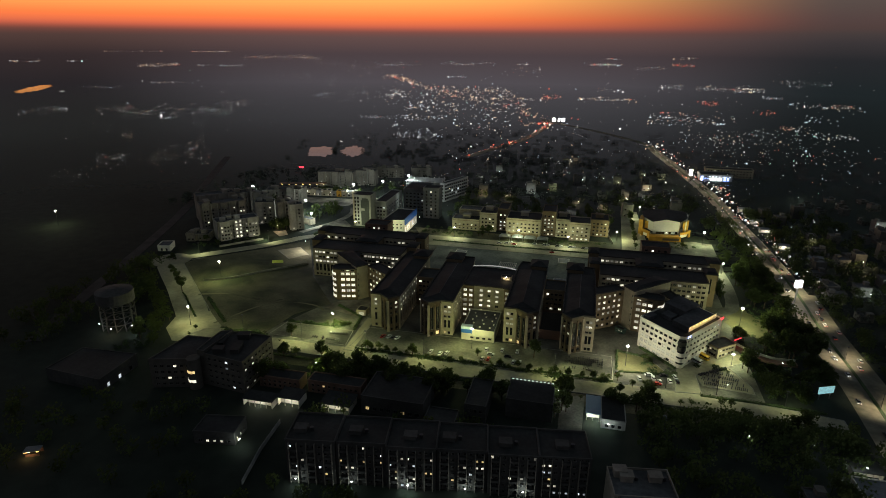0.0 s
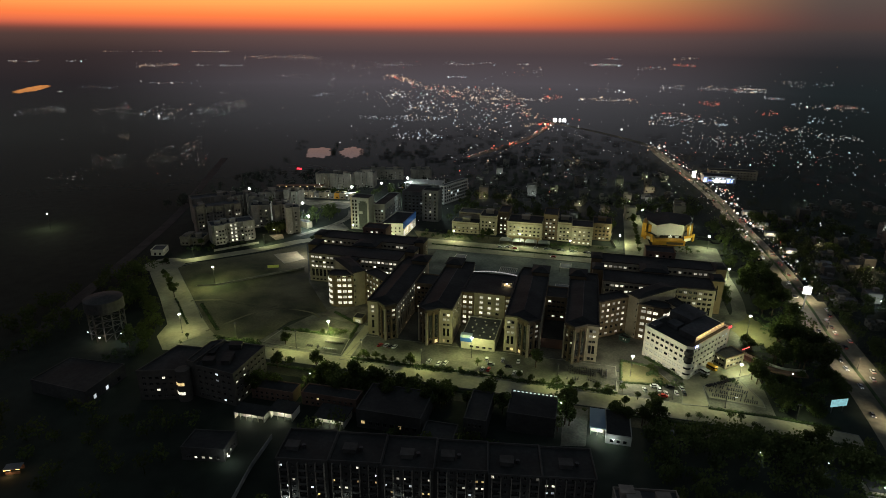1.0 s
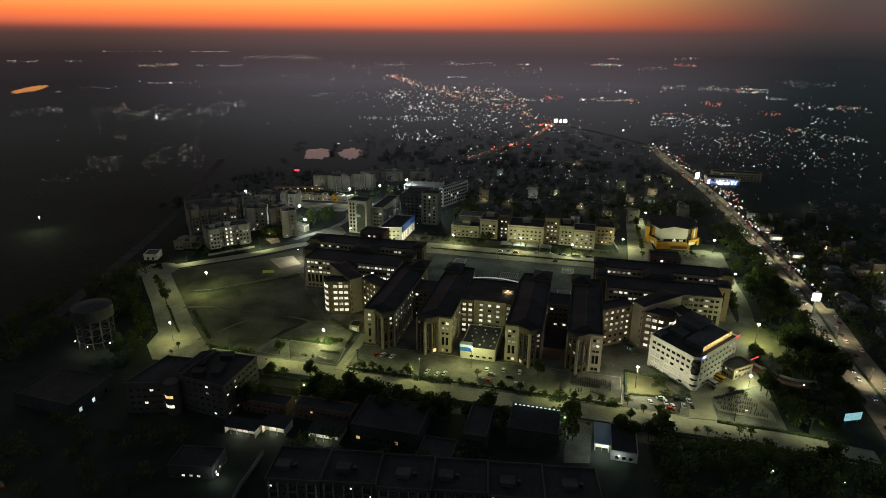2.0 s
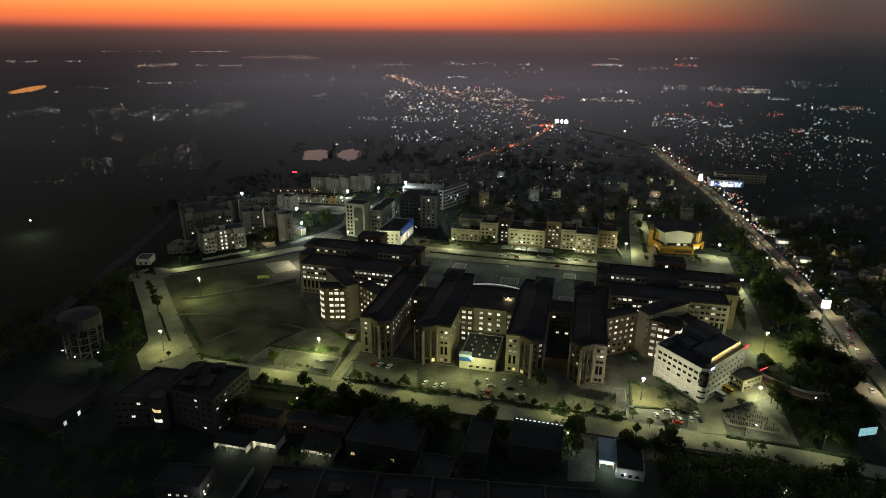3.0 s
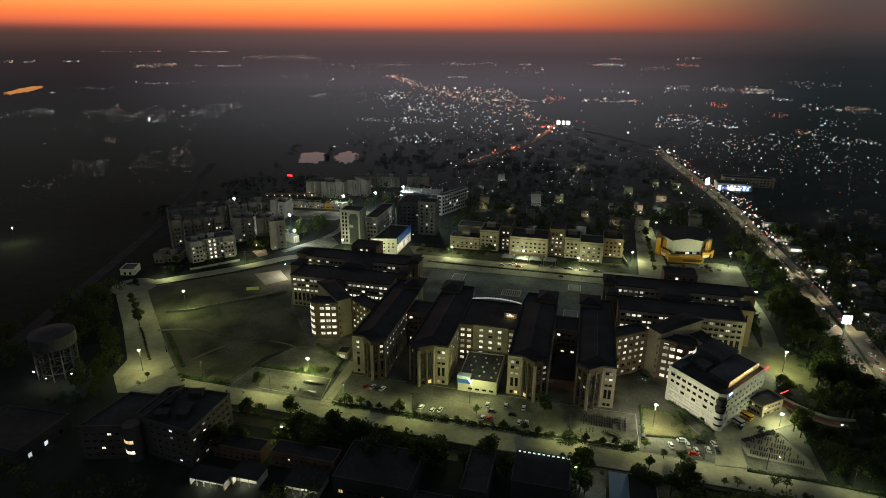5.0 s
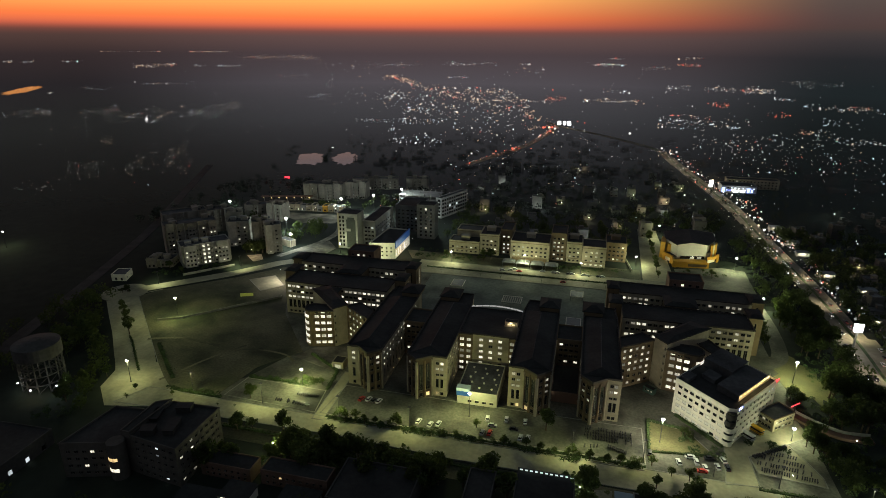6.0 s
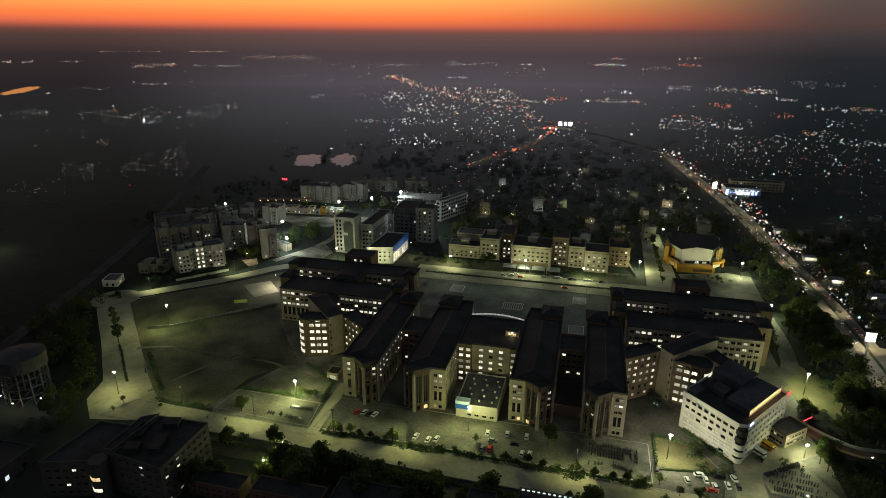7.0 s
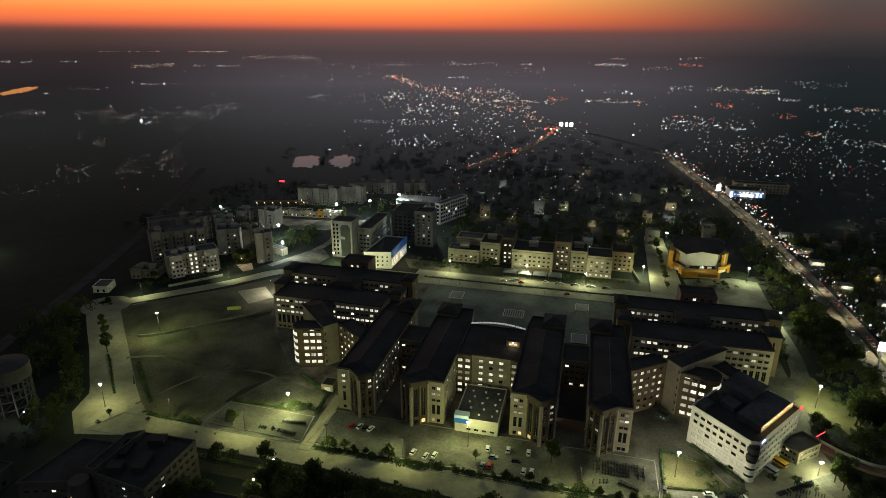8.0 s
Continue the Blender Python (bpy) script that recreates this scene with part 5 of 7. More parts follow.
# ---- the plaza and the yards ----
def pale_canopy(x0, y0, x1, y1, z, label, slats=True):
    t = thing("plaza_canopy", label, "canopy", group="plaza canopies")
    m_ = Mesh()
    m_.box(x0, y0, z, x1, y0 + 0.4, z + 0.3)
    m_.box(x0, y1 - 0.4, z, x1, y1, z + 0.3)
    m_.box(x0, y0 + 0.4, z, x0 + 0.4, y1 - 0.4, z + 0.3)
    m_.box(x1 - 0.4, y0 + 0.4, z, x1, y1 - 0.4, z + 0.3)
    part("rim", m_, WHITE, t)
    if slats:
        n = int((x1 - x0) / 1.4)
        for k_ in range(1, n):
            m_ = Mesh()
            x = x0 + (x1 - x0) * k_ / n
            m_.box(x - 0.3, y0 + 0.4, z + 0.05, x + 0.3, y1 - 0.4, z + 0.25)
            part("slat", m_, TRIM, t)
    else:
        m_ = Mesh()
        m_.box(x0 + 0.4, y0 + 0.4, z + 0.05, x1 - 0.4, y1 - 0.4, z + 0.2)
        part("roof", m_, TIN, t)
    for x, y in ((x0 + 0.3, y0 + 0.3), (x1 - 0.3, y0 + 0.3), (x1 - 0.3, y1 - 0.3), (x0 + 0.3, y1 - 0.3)):
        m_ = Mesh()
        m_.box(x - 0.15, y - 0.15, 0, x + 0.15, y + 0.15, z)
        part("post", m_, STEEL, t)
    return t


pale_canopy(-57.4, 421, -44.5, 431.5, 3.0, "pale slatted canopy on the dark plaza")
pale_canopy(-14.6, 397, -5.5, 408, 3.0, "pale sheet canopy behind the wings", False)
pale_canopy(-13.6, 441, -5.0, 451.5, 3.0, "pale sheet canopy at the plaza's edge", False)
pale_canopy(-96.4, 439.5, -87.5, 451.2, 3.0, "pale sheet canopy at the plaza's edge", False)
# the door pane glows in place of light falling on the front
building("garage", "small cream garage, a glowing door for its lit front", "building", block(-132.9, 319.8, -126.8, 326.6), 3.8, {0: (1, [(0.2, 2.6, 3.8, 1.0, 0, BLINDPANE)], 1.0, 1.0)}, BEIGE, ROOF, 301, rim=0.2)
building("kiosk", "dark green kiosk with pale windows", "kiosk", [(26.6, 338.4), (31.2, 335.2), (33.0, 337.6), (28.4, 340.8)], 2.9, {0: (3, [(1.1, 1.1, 0.8, 0.6, 0, BLINDPANE)], 0.4, 0.4)}, surface("green_paint", (0.05, 0.09, 0.07), 0.6, 0.15), ROOF, 302, rim=0.1)


def hedge(pts, wide, high, label, name="hedge"):
    """A clipped hedge: a rough body along a line, with loose leaves over it."""
    rng_ = random.Random(int(abs(pts[0][0] * 7 + pts[0][1])))
    m_ = Mesh()
    for a, b in zip(pts, pts[1:]):
        a, b = Vector(a), Vector(b)
        d = (b - a).normalized()
        n2 = Vector((-d.y, d.x))
        ln = (b - a).length
        steps = max(1, int(ln / 1.6))
        for k_ in range(steps):
            c = a + d * (ln * (k_ + 0.5) / steps)
            h = high * rng_.uniform(0.75, 1.1)
            m_.obox(c.x, c.y, 0, ln / steps * 1.02, wide * rng_.uniform(0.75, 1.0), h * 0.6, math.atan2(d.y, d.x), 0, 0.7)
            for _ in range(24):
                p = Vector((c.x, c.y, 0)) + Vector((d.x, d.y, 0)) * rng_.uniform(-1, 1) * ln / steps * 0.5 + Vector((n2.x, n2.y, 0)) * rng_.gauss(0, 0.3) * wide + Vector((0, 0, h * rng_.uniform(0.3, 1.15)))
                u = Vector((rng_.gauss(0, 1), rng_.gauss(0, 1), rng_.gauss(0, 1))).normalized() * 0.28
                v = u.orthogonal().normalized() * 0.2
                m_.face([p - u, p - v, p + u, p + v])
    return tagged(part(name, m_, HEDGE), label, "hedge")


hedge([(-124, 478.6), (-60, 478.2), (20, 478.6), (60, 478.6)], 1.6, 0.9, "long low hedge between the two lanes")
hedge([(26, 291), (27, 313)], 1.4, 1.6, "clipped hedge beside the lamplit lawn")
hedge([(27, 313), (44, 309.5)], 1.4, 1.2, "clipped hedge behind the lamplit lawn")
hedge([(26, 290.2), (53, 293.6)], 1.0, 0.8, "low hedge before the lamplit lawn")
hedge([(40, 321), (57, 301)], 2.2, 1.5, "dark shrubs along the white building's foot")
hedge([(-118, 279.2), (-70, 279.4), (-20, 279.6), (24, 279.4)], 1.2, 0.7, "low hedge between the road and the parking strip")
hedge([(-190, 261.2), (-120, 261.2), (-60, 261.0), (0, 261.0)], 1.4, 1.2, "dark hedge along the road's far side")
hedge([(20, 261.2), (70, 261.6), (124, 262)], 1.4, 1.2, "dark hedge along the road's far side")
hedge([(66, 276.8), (90, 276.6), (122, 274.8)], 1.6, 1.0, "dark hedge along the road's near side")
hedge([(-174, 281), (-203, 281.5)], 2.0, 1.0, "rough shrubs along the field")
hedge([(-171, 301), (-146, 302)], 1.6, 1.0, "rough hedge between the yard and the field")
hedge([(-127, 300), (-129, 318), (-150, 331)], 2.0, 1.2, "rough shrubs between the yard and the field")
hedge([(-208, 290), (-219, 300), (-240, 320)], 2.4, 1.2, "rough shrubs along the avenue")
hedge([(-230.2, 291.9), (-243, 304.5), (-255.6, 317.4), (-262, 323)], 1.2, 0.7, "narrow planted median of the avenue", "median_planting")
ring = [(-227 + 5.5 * math.cos(a * math.pi / 8), 469.5 + 5.5 * math.sin(a * math.pi / 8)) for a in range(17)]
hedge(ring, 1.2, 0.9, "round hedge on a traffic island")
for i in range(9):
    m = Mesh()
    x = -110 + i * 15.0
    m.tube((x, 468.2, 0), (x, 468.2, 2.6), 0.06, 0.05, 6)
    for k in range(16):
        a, b = random.Random(i * 50 + k).uniform(0, 6.28), random.Random(i * 70 + k).uniform(0.2, 0.9)
        p = Vector((x + b * math.cos(a), 468.2 + b * math.sin(a), 2.2 + 0.9 * random.Random(k + i).random()))
        m.face([p + Vector((-0.3, 0, 0)), p + Vector((0, -0.25, 0.1)), p + Vector((0.3, 0, 0.15)), p + Vector((0, 0.25, 0))])
    tagged(part("sapling", m, HEDGE), "young tree on the kerb of the rear road", "tree", "saplings")

# ---- lamps ----
def lamp_data(high, big):
    pole, arm, head, face = Mesh(), Mesh(), Mesh(), Mesh()
    pole.tube((0, 0, 0), (0, 0, high), 0.16, 0.09, 8)
    pole.obox(0, 0, 0, 0.6, 0.6, 0.3)
    arm.tube((-0.4, 0, high - 0.1), (0.4, 0, high - 0.1), 0.06, 0.06, 6)
    head.obox(0, 0, high - 0.02, *((0.6, 0.6) if big else (0.9, 1.3)), 0.14)
    face.obox(0, 0, high - (0.2 if big else 0.05), 0.52, 0.52, 0.18 if big else 0.025)
    # oversized glowing gem, the lamp's glare put into its shape
    if big:
        face.gem(0, -0.35, high - 0.3, big)
    return [x.data(n, mt) for x, n, mt in ((pole, "pole", DARKMETAL), (arm, "arm", DARKMETAL), (head, "head", DARKMETAL), (face, "lamp_face", LAMPFACE))]


lamp_kinds = {}


def street_lamp(x, y, high, watts, heads=2, yaw=0.0, colour=GREENISH):
    key = (high, {3: 1.25, 2: 0.62, 1: 0.0}[heads])
    if key not in lamp_kinds:
        lamp_kinds[key] = lamp_data(*key)
    t = thing("street_lamp", "tall floodlight mast with white heads" if heads == 3 else "tall steel street lamp with bright white heads" if heads == 2 else "added slim steel street lamp with shielded heads", "street lamp", pose(x, y, 0, 0, 0, math.degrees(yaw)), "street lamps")
    pole, arm, head, face = lamp_kinds[key]
    part("pole", pole, None, t)
    part("arm", arm, None, t)
    for sx in (-0.3, 0.3):
        hd = part("head", head, None, t, at=pose(sx, 0, 0))
        part("lamp_face", face, None, hd)
    if watts and heads == 1:
        d = bpy.data.lights.new("lamp_light", "SPOT")
        d.energy, d.color, d.shadow_soft_size, d.spot_size, d.spot_blend = watts * LAMP, YELLOWISH if y < 330 and x < 25 else colour, 0.08, radians(140), 0.5
        new("lamp_light", d).matrix_basis = look((x, y - 0.3, high - 0.25), (x, y + 1.2, 0))
    elif watts:
        point(x, y - 0.3, high - (2.6 if heads == 3 else 1.7), watts * (1.0 if heads == 3 else 0.62), YELLOWISH if y < 360 and x < 25 else (1.0, 0.98, 0.72) if y < 300 and x < 35 else colour, 0.7, False)
    return t


# those at x -108, -8, -165 and -200 are added fill, not seen lamps
for x, y, high, watts in [(-53.5, 295.6, 13, 12500), (-250.2, 350.8, 14.5, 17000), (-226.5, 281.8, 12.6, 6200), (31.0, 298.0, 12.4, 18000), (102.3, 365.5, 12.5, 20000), (-140.6, 301, 9.5, 15000),
                          (33.3, 520.6, 8.5, 17000), (106.4, 528.1, 11.5, 22000), (108.6, 457, 9, 16000), (57.3, 600, 12, 8000), (-50.5, 494.0, 11, 12000), (87.4, 313.2, 7, 6000), (-108, 493.4, 9, 9500), (-8, 493.2, 9, 9500), (-165, 468, 9, 13000), (-473.6, 430.1, 14.6, 5000), (-200, 488, 9, 7000)]:
    street_lamp(x, y, high, watts)
# shielded lamps added where none are seen, to brighten roads and yards
for x, y, high, watts in [(104, 276, 9, 1600), (-190, 281.5, 11, 2500), (-152, 281.5, 11, 3400), (-112, 280.5, 11, 3200), (-78, 280.5, 11, 4200), (-6, 281.6, 11, 4600), (23, 282.6, 11, 3000), (50, 280.5, 11, 2400), (74, 280, 10, 2600), (-262, 440, 9, 6500), (-300, 396, 9, 3600)]:
    street_lamp(x, y, high, watts, 1)
for x, y, high, watts in [(-187.4, 616, 25.5, 15000), (-214, 606.3, 20, 12000), (-249, 606.6, 14, 9000), (-138.2, 566, 27.8, 14000), (-269, 528.4, 14, 13000), (-351.5, 568.3, 14, 3000), (-244, 489, 13.4, 11000)]:
    street_lamp(x, y, high, watts, 3, 0.0, COOL)
point(-266, 464, 5, 1100, WARM, 0.3)
point(-217, 421, 9, 6500, (1.0, 0.93, 0.80), 0.5)        # floodlight of the ball court

# ---- trees ----
def tree_data(seed, high, wide, leaves):
    rng_ = random.Random(seed)
    tr, cr = Mesh(), Mesh()
    fork = high * rng_.uniform(0.28, 0.38)
    tr.tube((0, 0, -0.1), (0.1, 0, fork), high * 0.032, high * 0.022, 7)
    clumps = []
    for i in range(6):
        a = 2 * math.pi * i / 6 + rng_.uniform(-0.4, 0.4)
        r = wide * rng_.uniform(0.25, 0.62)
        tip = Vector((r * math.cos(a), r * math.sin(a), high * rng_.uniform(0.52, 0.84)))
        tr.tube((0.1, 0, fork - 0.1), tip, high * 0.014, high * 0.005, 5)
        clumps.append((tip, wide * rng_.uniform(0.26, 0.46)))
    clumps.append((Vector((0, 0, high * 0.86)), wide * 0.34))
    clumps.append((Vector((wide * 0.1, 0, high * 0.62)), wide * 0.45))
    for i in range(leaves):
        c, r = rng_.choice(clumps)
        d = Vector((rng_.gauss(0, 1), rng_.gauss(0, 1), rng_.gauss(0, 0.8))).normalized()
        p = c + d * r * rng_.uniform(0.55, 1.08)
        s = high * rng_.uniform(0.028, 0.060)
        u = Vector((rng_.gauss(0, 1), rng_.gauss(0, 1), rng_.gauss(0, 0.6))).normalized()
        w = u.cross(d).normalized() if u.cross(d).length > 0.05 else u.orthogonal().normalized()
        cr.face([p - u * s, p - w * s * 0.7 + d * s * 0.3, p + u * s, p + w * s * 0.7 + d * s * 0.2])
    return tr.data("trunk", BARK), cr.data("crown", LEAF)


tree_kinds = [tree_data(300 + i, (10.5, 12.5, 9.0, 13.5, 10.0, 6.0)[i], (4.6, 5.6, 4.2, 6.0, 4.6, 2.8)[i], (620, 760, 520, 820, 600, 320)[i]) for i in range(6)]
tree_first = []
for i, (tr, cr) in enumerate(tree_kinds):
    t = thing("tree", "leafy broad-crowned tree standing in the dark", "tree", pose(-170 + i * 7, 240 - (i % 2) * 6, 0), "trees")
    part("trunk", tr, None, t)
    part("crown", cr, None, t)
    tree_first.append(t)
trng = random.Random(5)


def plant(x, y, size=1.0, kind=None):
    t = tree_first[trng.randrange(6) if kind is None else kind]
    s = size * trng.uniform(0.8, 1.2)
    o_ = copy_thing(t, pose(x, y, 0, 0, 0, trng.uniform(0, 360)))
    o_.scale = (s, s, s * trng.uniform(0.9, 1.1))
    return o_


def grove(x0, y0, x1, y1, n, size=1.0):
    for _ in range(n):
        plant(trng.uniform(x0, x1), trng.uniform(y0, y1), size)


grove(98, 296, 118, 316, 14, 0.6)
grove(116, 296, 133, 318, 11, 0.75)
grove(94, 340, 101, 352, 5, 0.7)
grove(113, 394, 119, 436, 5, 0.8)
grove(108, 326, 133, 372, 24, 1.1)
grove(116, 386, 136, 470, 28, 1.1)
grove(70, 505, 92, 520, 3, 0.7)
grove(-126, 240, -60, 258, 30, 0.92)
grove(-150, 240, -122, 252, 6, 0.8)
grove(-60, 244, -28, 257, 12, 0.85)
grove(-6, 238, 2, 256, 5, 1.1)
grove(18, 252, 40, 261, 7, 0.9)
grove(40, 250, 122, 257, 6, 0.7)
grove(-252, 258, -240, 284, 6, 0.7)
grove(-116, 500, -75, 510, 7, 0.6)
grove(-275, 470, -258, 477, 6, 0.8)
grove(-318, 410, -290, 424, 6, 0.45)
for (x, y) in [(-104, 280.6), (-111, 280.4), (-48.6, 288), (-18, 294), (-160, 284), (98, 300), (92.5, 310.5), (95.5, 313.5), (94, 306), (97, 308), (-153.7, 262.8), (-145.7, 262), (-130.6, 262.4), (-84, 279.4)]:
    plant(x, y, 0.75)
for (x, y) in [(42.0, 304.3), (44, 303.2), (41, 306), (18.9, 279.4), (21.5, 280), (26.3, 281), (-7.6, 279.4), (-5.5, 279.8), (60, 265.6), (74, 269), (78.6, 269.5), (55.1, 265.2)]:
    plant(x, y, 0.8, 5)
for x, y, s_, k in ((-131, 249, 0.62, 2), (-123, 250, 0.6, 4), (-129.5, 243, 0.5, 2), (-218.7, 276, 0.36, 2), (-218, 268.8, 0.4, 5), (-198.1, 276.4, 0.36, 2), (-171.9, 274.5, 0.26, 5), (-163.1, 275.4, 0.26, 5), (33.4, 276.3, 0.5, 2), (26.8, 267.3, 0.72, 0), (40.1, 275.1, 0.62, 4), (43.2, 274.6, 0.5, 2), (0.8, 259.8, 0.8, 1)):
    plant(x, y, s_, k)
for (x, y) in [(-145, 302.5), (-137, 304), (-134, 302.5), (-141.5, 305), (-131, 303.5), (-139, 303)]:
    plant(x, y, 0.62, 5)
for x, y, s_ in ((-264.5, 325.5, 0.9), (-273, 334, 0.75), (-280, 341, 0.8), (-288, 348.5, 0.7), (-295.5, 355.2, 0.65)):
    plant(x, y, s_, trng.choice((2, 4)))
for k in range(7):
    plant(-312 + trng.uniform(-5, 5), 377.5 + trng.uniform(-4, 4), 0.36)
for p, yaw in along([Vector((48.5, 500)), Vector((49, 618))], 8.0):
    plant(p.x, p.y, 0.55)

for i in range(26):
    plant(-114 + i * 5.3 + trng.uniform(-1.5, 1.5), 278.8 + trng.uniform(-0.8, 0.8), 0.5, trng.choice((5, 5, 0)))
for i in range(14):
    plant(-166 + i * 19 + trng.uniform(-6, 6), 259.5 + trng.uniform(-1, 1), 0.55)

# ---- cars and motorbikes ----
def car_data(long=4.2, wide=1.75, high=1.5):
    b, g, w, hl = Mesh(), Mesh(), Mesh(), Mesh()
    b.box(-long / 2, -wide / 2, 0.28, long / 2, wide / 2, 0.78)
    b.prism([(-long / 2 + 0.05, -wide / 2 + 0.05), (long / 2 - 0.05, -wide / 2 + 0.05), (long / 2 - 0.05, wide / 2 - 0.05), (-long / 2 + 0.05, wide / 2 - 0.05)], 0.78, 0.9, 0, None, 0.96)
    g.prism([(-long * 0.36, -wide * 0.45), (long * 0.24, -wide * 0.45), (long * 0.24, wide * 0.45), (-long * 0.36, wide * 0.45)], 0.88, high - 0.06, 0, None, 0.78)
    b.prism([(-long * 0.29, -wide * 0.36), (long * 0.18, -wide * 0.36), (long * 0.18, wide * 0.36), (-long * 0.29, wide * 0.36)], high - 0.07, high, 0, None, 0.9)
    w.tube((0, -0.1, 0), (0, 0.1, 0), 0.32, 0.32, 10)
    hl.box(-0.03, -0.2, -0.08, 0.03, 0.2, 0.08)
    return b, g.data("cabin_glass", DARKGLASS), w.data("wheel", RUBBER), hl


b_m, glass_me, wheel_me, light_m = car_data()
paints = {c: plain(c + "_car_paint", v, 0.3) for c, v in (("white", (0.7, 0.7, 0.68)), ("silver", (0.42, 0.43, 0.44)), ("red", (0.45, 0.03, 0.02)), ("dark", (0.03, 0.032, 0.04)))}
car_bodies = {c: b_m.data("body", p) for c, p in paints.items()}
LENS_OFF, TAIL_OFF = plain("clear_lens", (0.5, 0.5, 0.5), 0.2), plain("red_lens", (0.35, 0.02, 0.02), 0.3)
HEADON, TAILON = glowing("car_headlight", (1.0, 0.93, 0.78), 9.0), glowing("car_taillight", (1.0, 0.06, 0.03), 2.2)
light_meshes = {n: light_m.data(n, mt) for n, mt in (("h0", LENS_OFF), ("t0", TAIL_OFF), ("h1", HEADON), ("t1", TAILON))}


def car(colour, at, lights=False):
    t = thing("car", f"{colour} car " + ("with its lights on standing on the road" if lights else "parked on the campus yard"), "car", at, "cars")
    part("body", car_bodies[colour], None, t)
    part("cabin_glass", glass_me, None, t)
    for sx in (-1.3, 1.3):
        for sy in (-0.8, 0.8):
            part("wheel", wheel_me, None, t, at=pose(sx, sy, 0.32))
    for sy in (-0.6, 0.6):
        part("headlight", light_meshes["h1" if lights else "h0"], None, t, at=pose(2.1, sy, 0.62))
        part("taillight", light_meshes["t1" if lights else "t0"], None, t, at=pose(-2.1, sy, 0.66))
    return t


first_car = {}


def put_car(colour, x, y, yaw, z=0.1, lights=False):
    key = (colour, lights)
    at = pose(x, y, z, 0, 0, yaw)
    if key not in first_car:
        first_car[key] = car(colour, at, lights)
        return first_car[key]
    return copy_thing(first_car[key], at)


for c, x, y, yaw in [("red", -107, 296, 75), ("white", -103.5, 296.6, 75), ("white", -98.2, 296.2, 75), ("dark", -100.8, 296.0, 75), ("white", -75.1, 285.6, 80), ("white", -69.4, 284.5, 80), ("white", -65.9, 286, 80), ("white", -44.9, 295.5, 92),
                     ("white", -36.3, 296.9, 92), ("white", -27.7, 297.2, 92), ("silver", -41.9, 291, 2), ("dark", -32.2, 290.9, 2), ("silver", -45.4, 284.7, 85), ("red", -42.2, 285.2, 85), ("white", -28.5, 285.2, 85), ("white", -25.3, 285.7, 85),
                     ("dark", 26.1, 288.6, 84)]:
    put_car(c, x, y, yaw)
for c, x, y, yaw in (("white", 37.4, 285.6, 100), ("white", 42.4, 290.4, 15), ("white", 44.6, 287.6, 95), ("white", 47.6, 284.6, 98), ("white", 52.6, 286.4, 97), ("white", 55.6, 291.4, 110), ("dark", 56.4, 286.8, 95), ("dark", 50.2, 291.6, 12)):
    put_car(c, x, y, yaw, 0.04)
for x, y, yaw in ((-66, 485, 5), (-60, 486.5, 182), (-53, 485, 4), (-57, 489, 20), (-20, 472, 184), (46, 282, 3)):
    put_car("white" if x < -55 else "red", x, y, yaw, 0.12, True)
for i in range(9):
    put_car(("white", "silver", "white", "dark")[i % 4], -36 + i * 5.5 + (i % 2) * 3, 489.6, 3)
crng = random.Random(8)
for i, (p, yaw) in enumerate(along(highway[4:33], 9.0)):
    for lane in (-8.5, -4.5, 4.5, 8.5) if p.y < 425 else (-5.6, -2.6, 2.6, 5.6):
        if crng.random() < (0.2 if p.y < 380 else 0.34):
            d = Vector((-math.sin(yaw), math.cos(yaw)))
            q = p + d * (lane + crng.uniform(-0.6, 0.6))
            put_car(crng.choice(("white", "white", "silver", "dark", "dark")), q.x, q.y, math.degrees(yaw) + (0 if lane < 0 else 180), 0.06, True)

bm_, wm_ = Mesh(), Mesh()
bm_.obox(0, 0, 0.30, 0.8, 0.46, 0.40)
bm_.obox(-0.1, 0, 0.62, 1.25, 0.34, 0.18)
bm_.obox(-0.42, 0, 0.80, 0.85, 0.36, 0.13)
bm_.obox(0.25, 0, 0.80, 0.5, 0.36, 0.22)
bm_.obox(0.62, 0, 0.86, 0.24, 0.42, 0.30)
wm_.tube((0, -0.06, 0), (0, 0.06, 0), 0.3, 0.3, 9)
bike = thing("motorbike", "dark motorbike parked in a row", "motorbike", pose(-141, 286, 0.12, 0, 0, 80), "motorbikes")
bm_.tube((0.52, -0.36, 1.05), (0.52, 0.36, 1.05), 0.04, 0.04, 5)
bm_.tube((0.7, 0, 0.35), (0.5, 0, 1.05), 0.05, 0.04, 5)
part("body", bm_, plain("dark_bike_enamel", (0.028, 0.027, 0.030), 0.3), bike)
wheel_b = wm_.data("wheel", RUBBER)
for sx in (-0.65, 0.68):
    part("wheel", wheel_b, None, bike, at=pose(sx, 0, 0.3))


def bike_row(x0, y0, x1, y1, yaw, gap=0.9, skip=0.15, z=0.12):
    n = int(math.dist((x0, y0), (x1, y1)) / gap)
    for i in range(n):
        if crng.random() > skip:
            f = i / n
            copy_thing(bike, pose(x0 + (x1 - x0) * f, y0 + (y1 - y0) * f + crng.uniform(-0.15, 0.15), z, crng.uniform(-6, 6), 0, yaw + crng.uniform(-10, 10)))


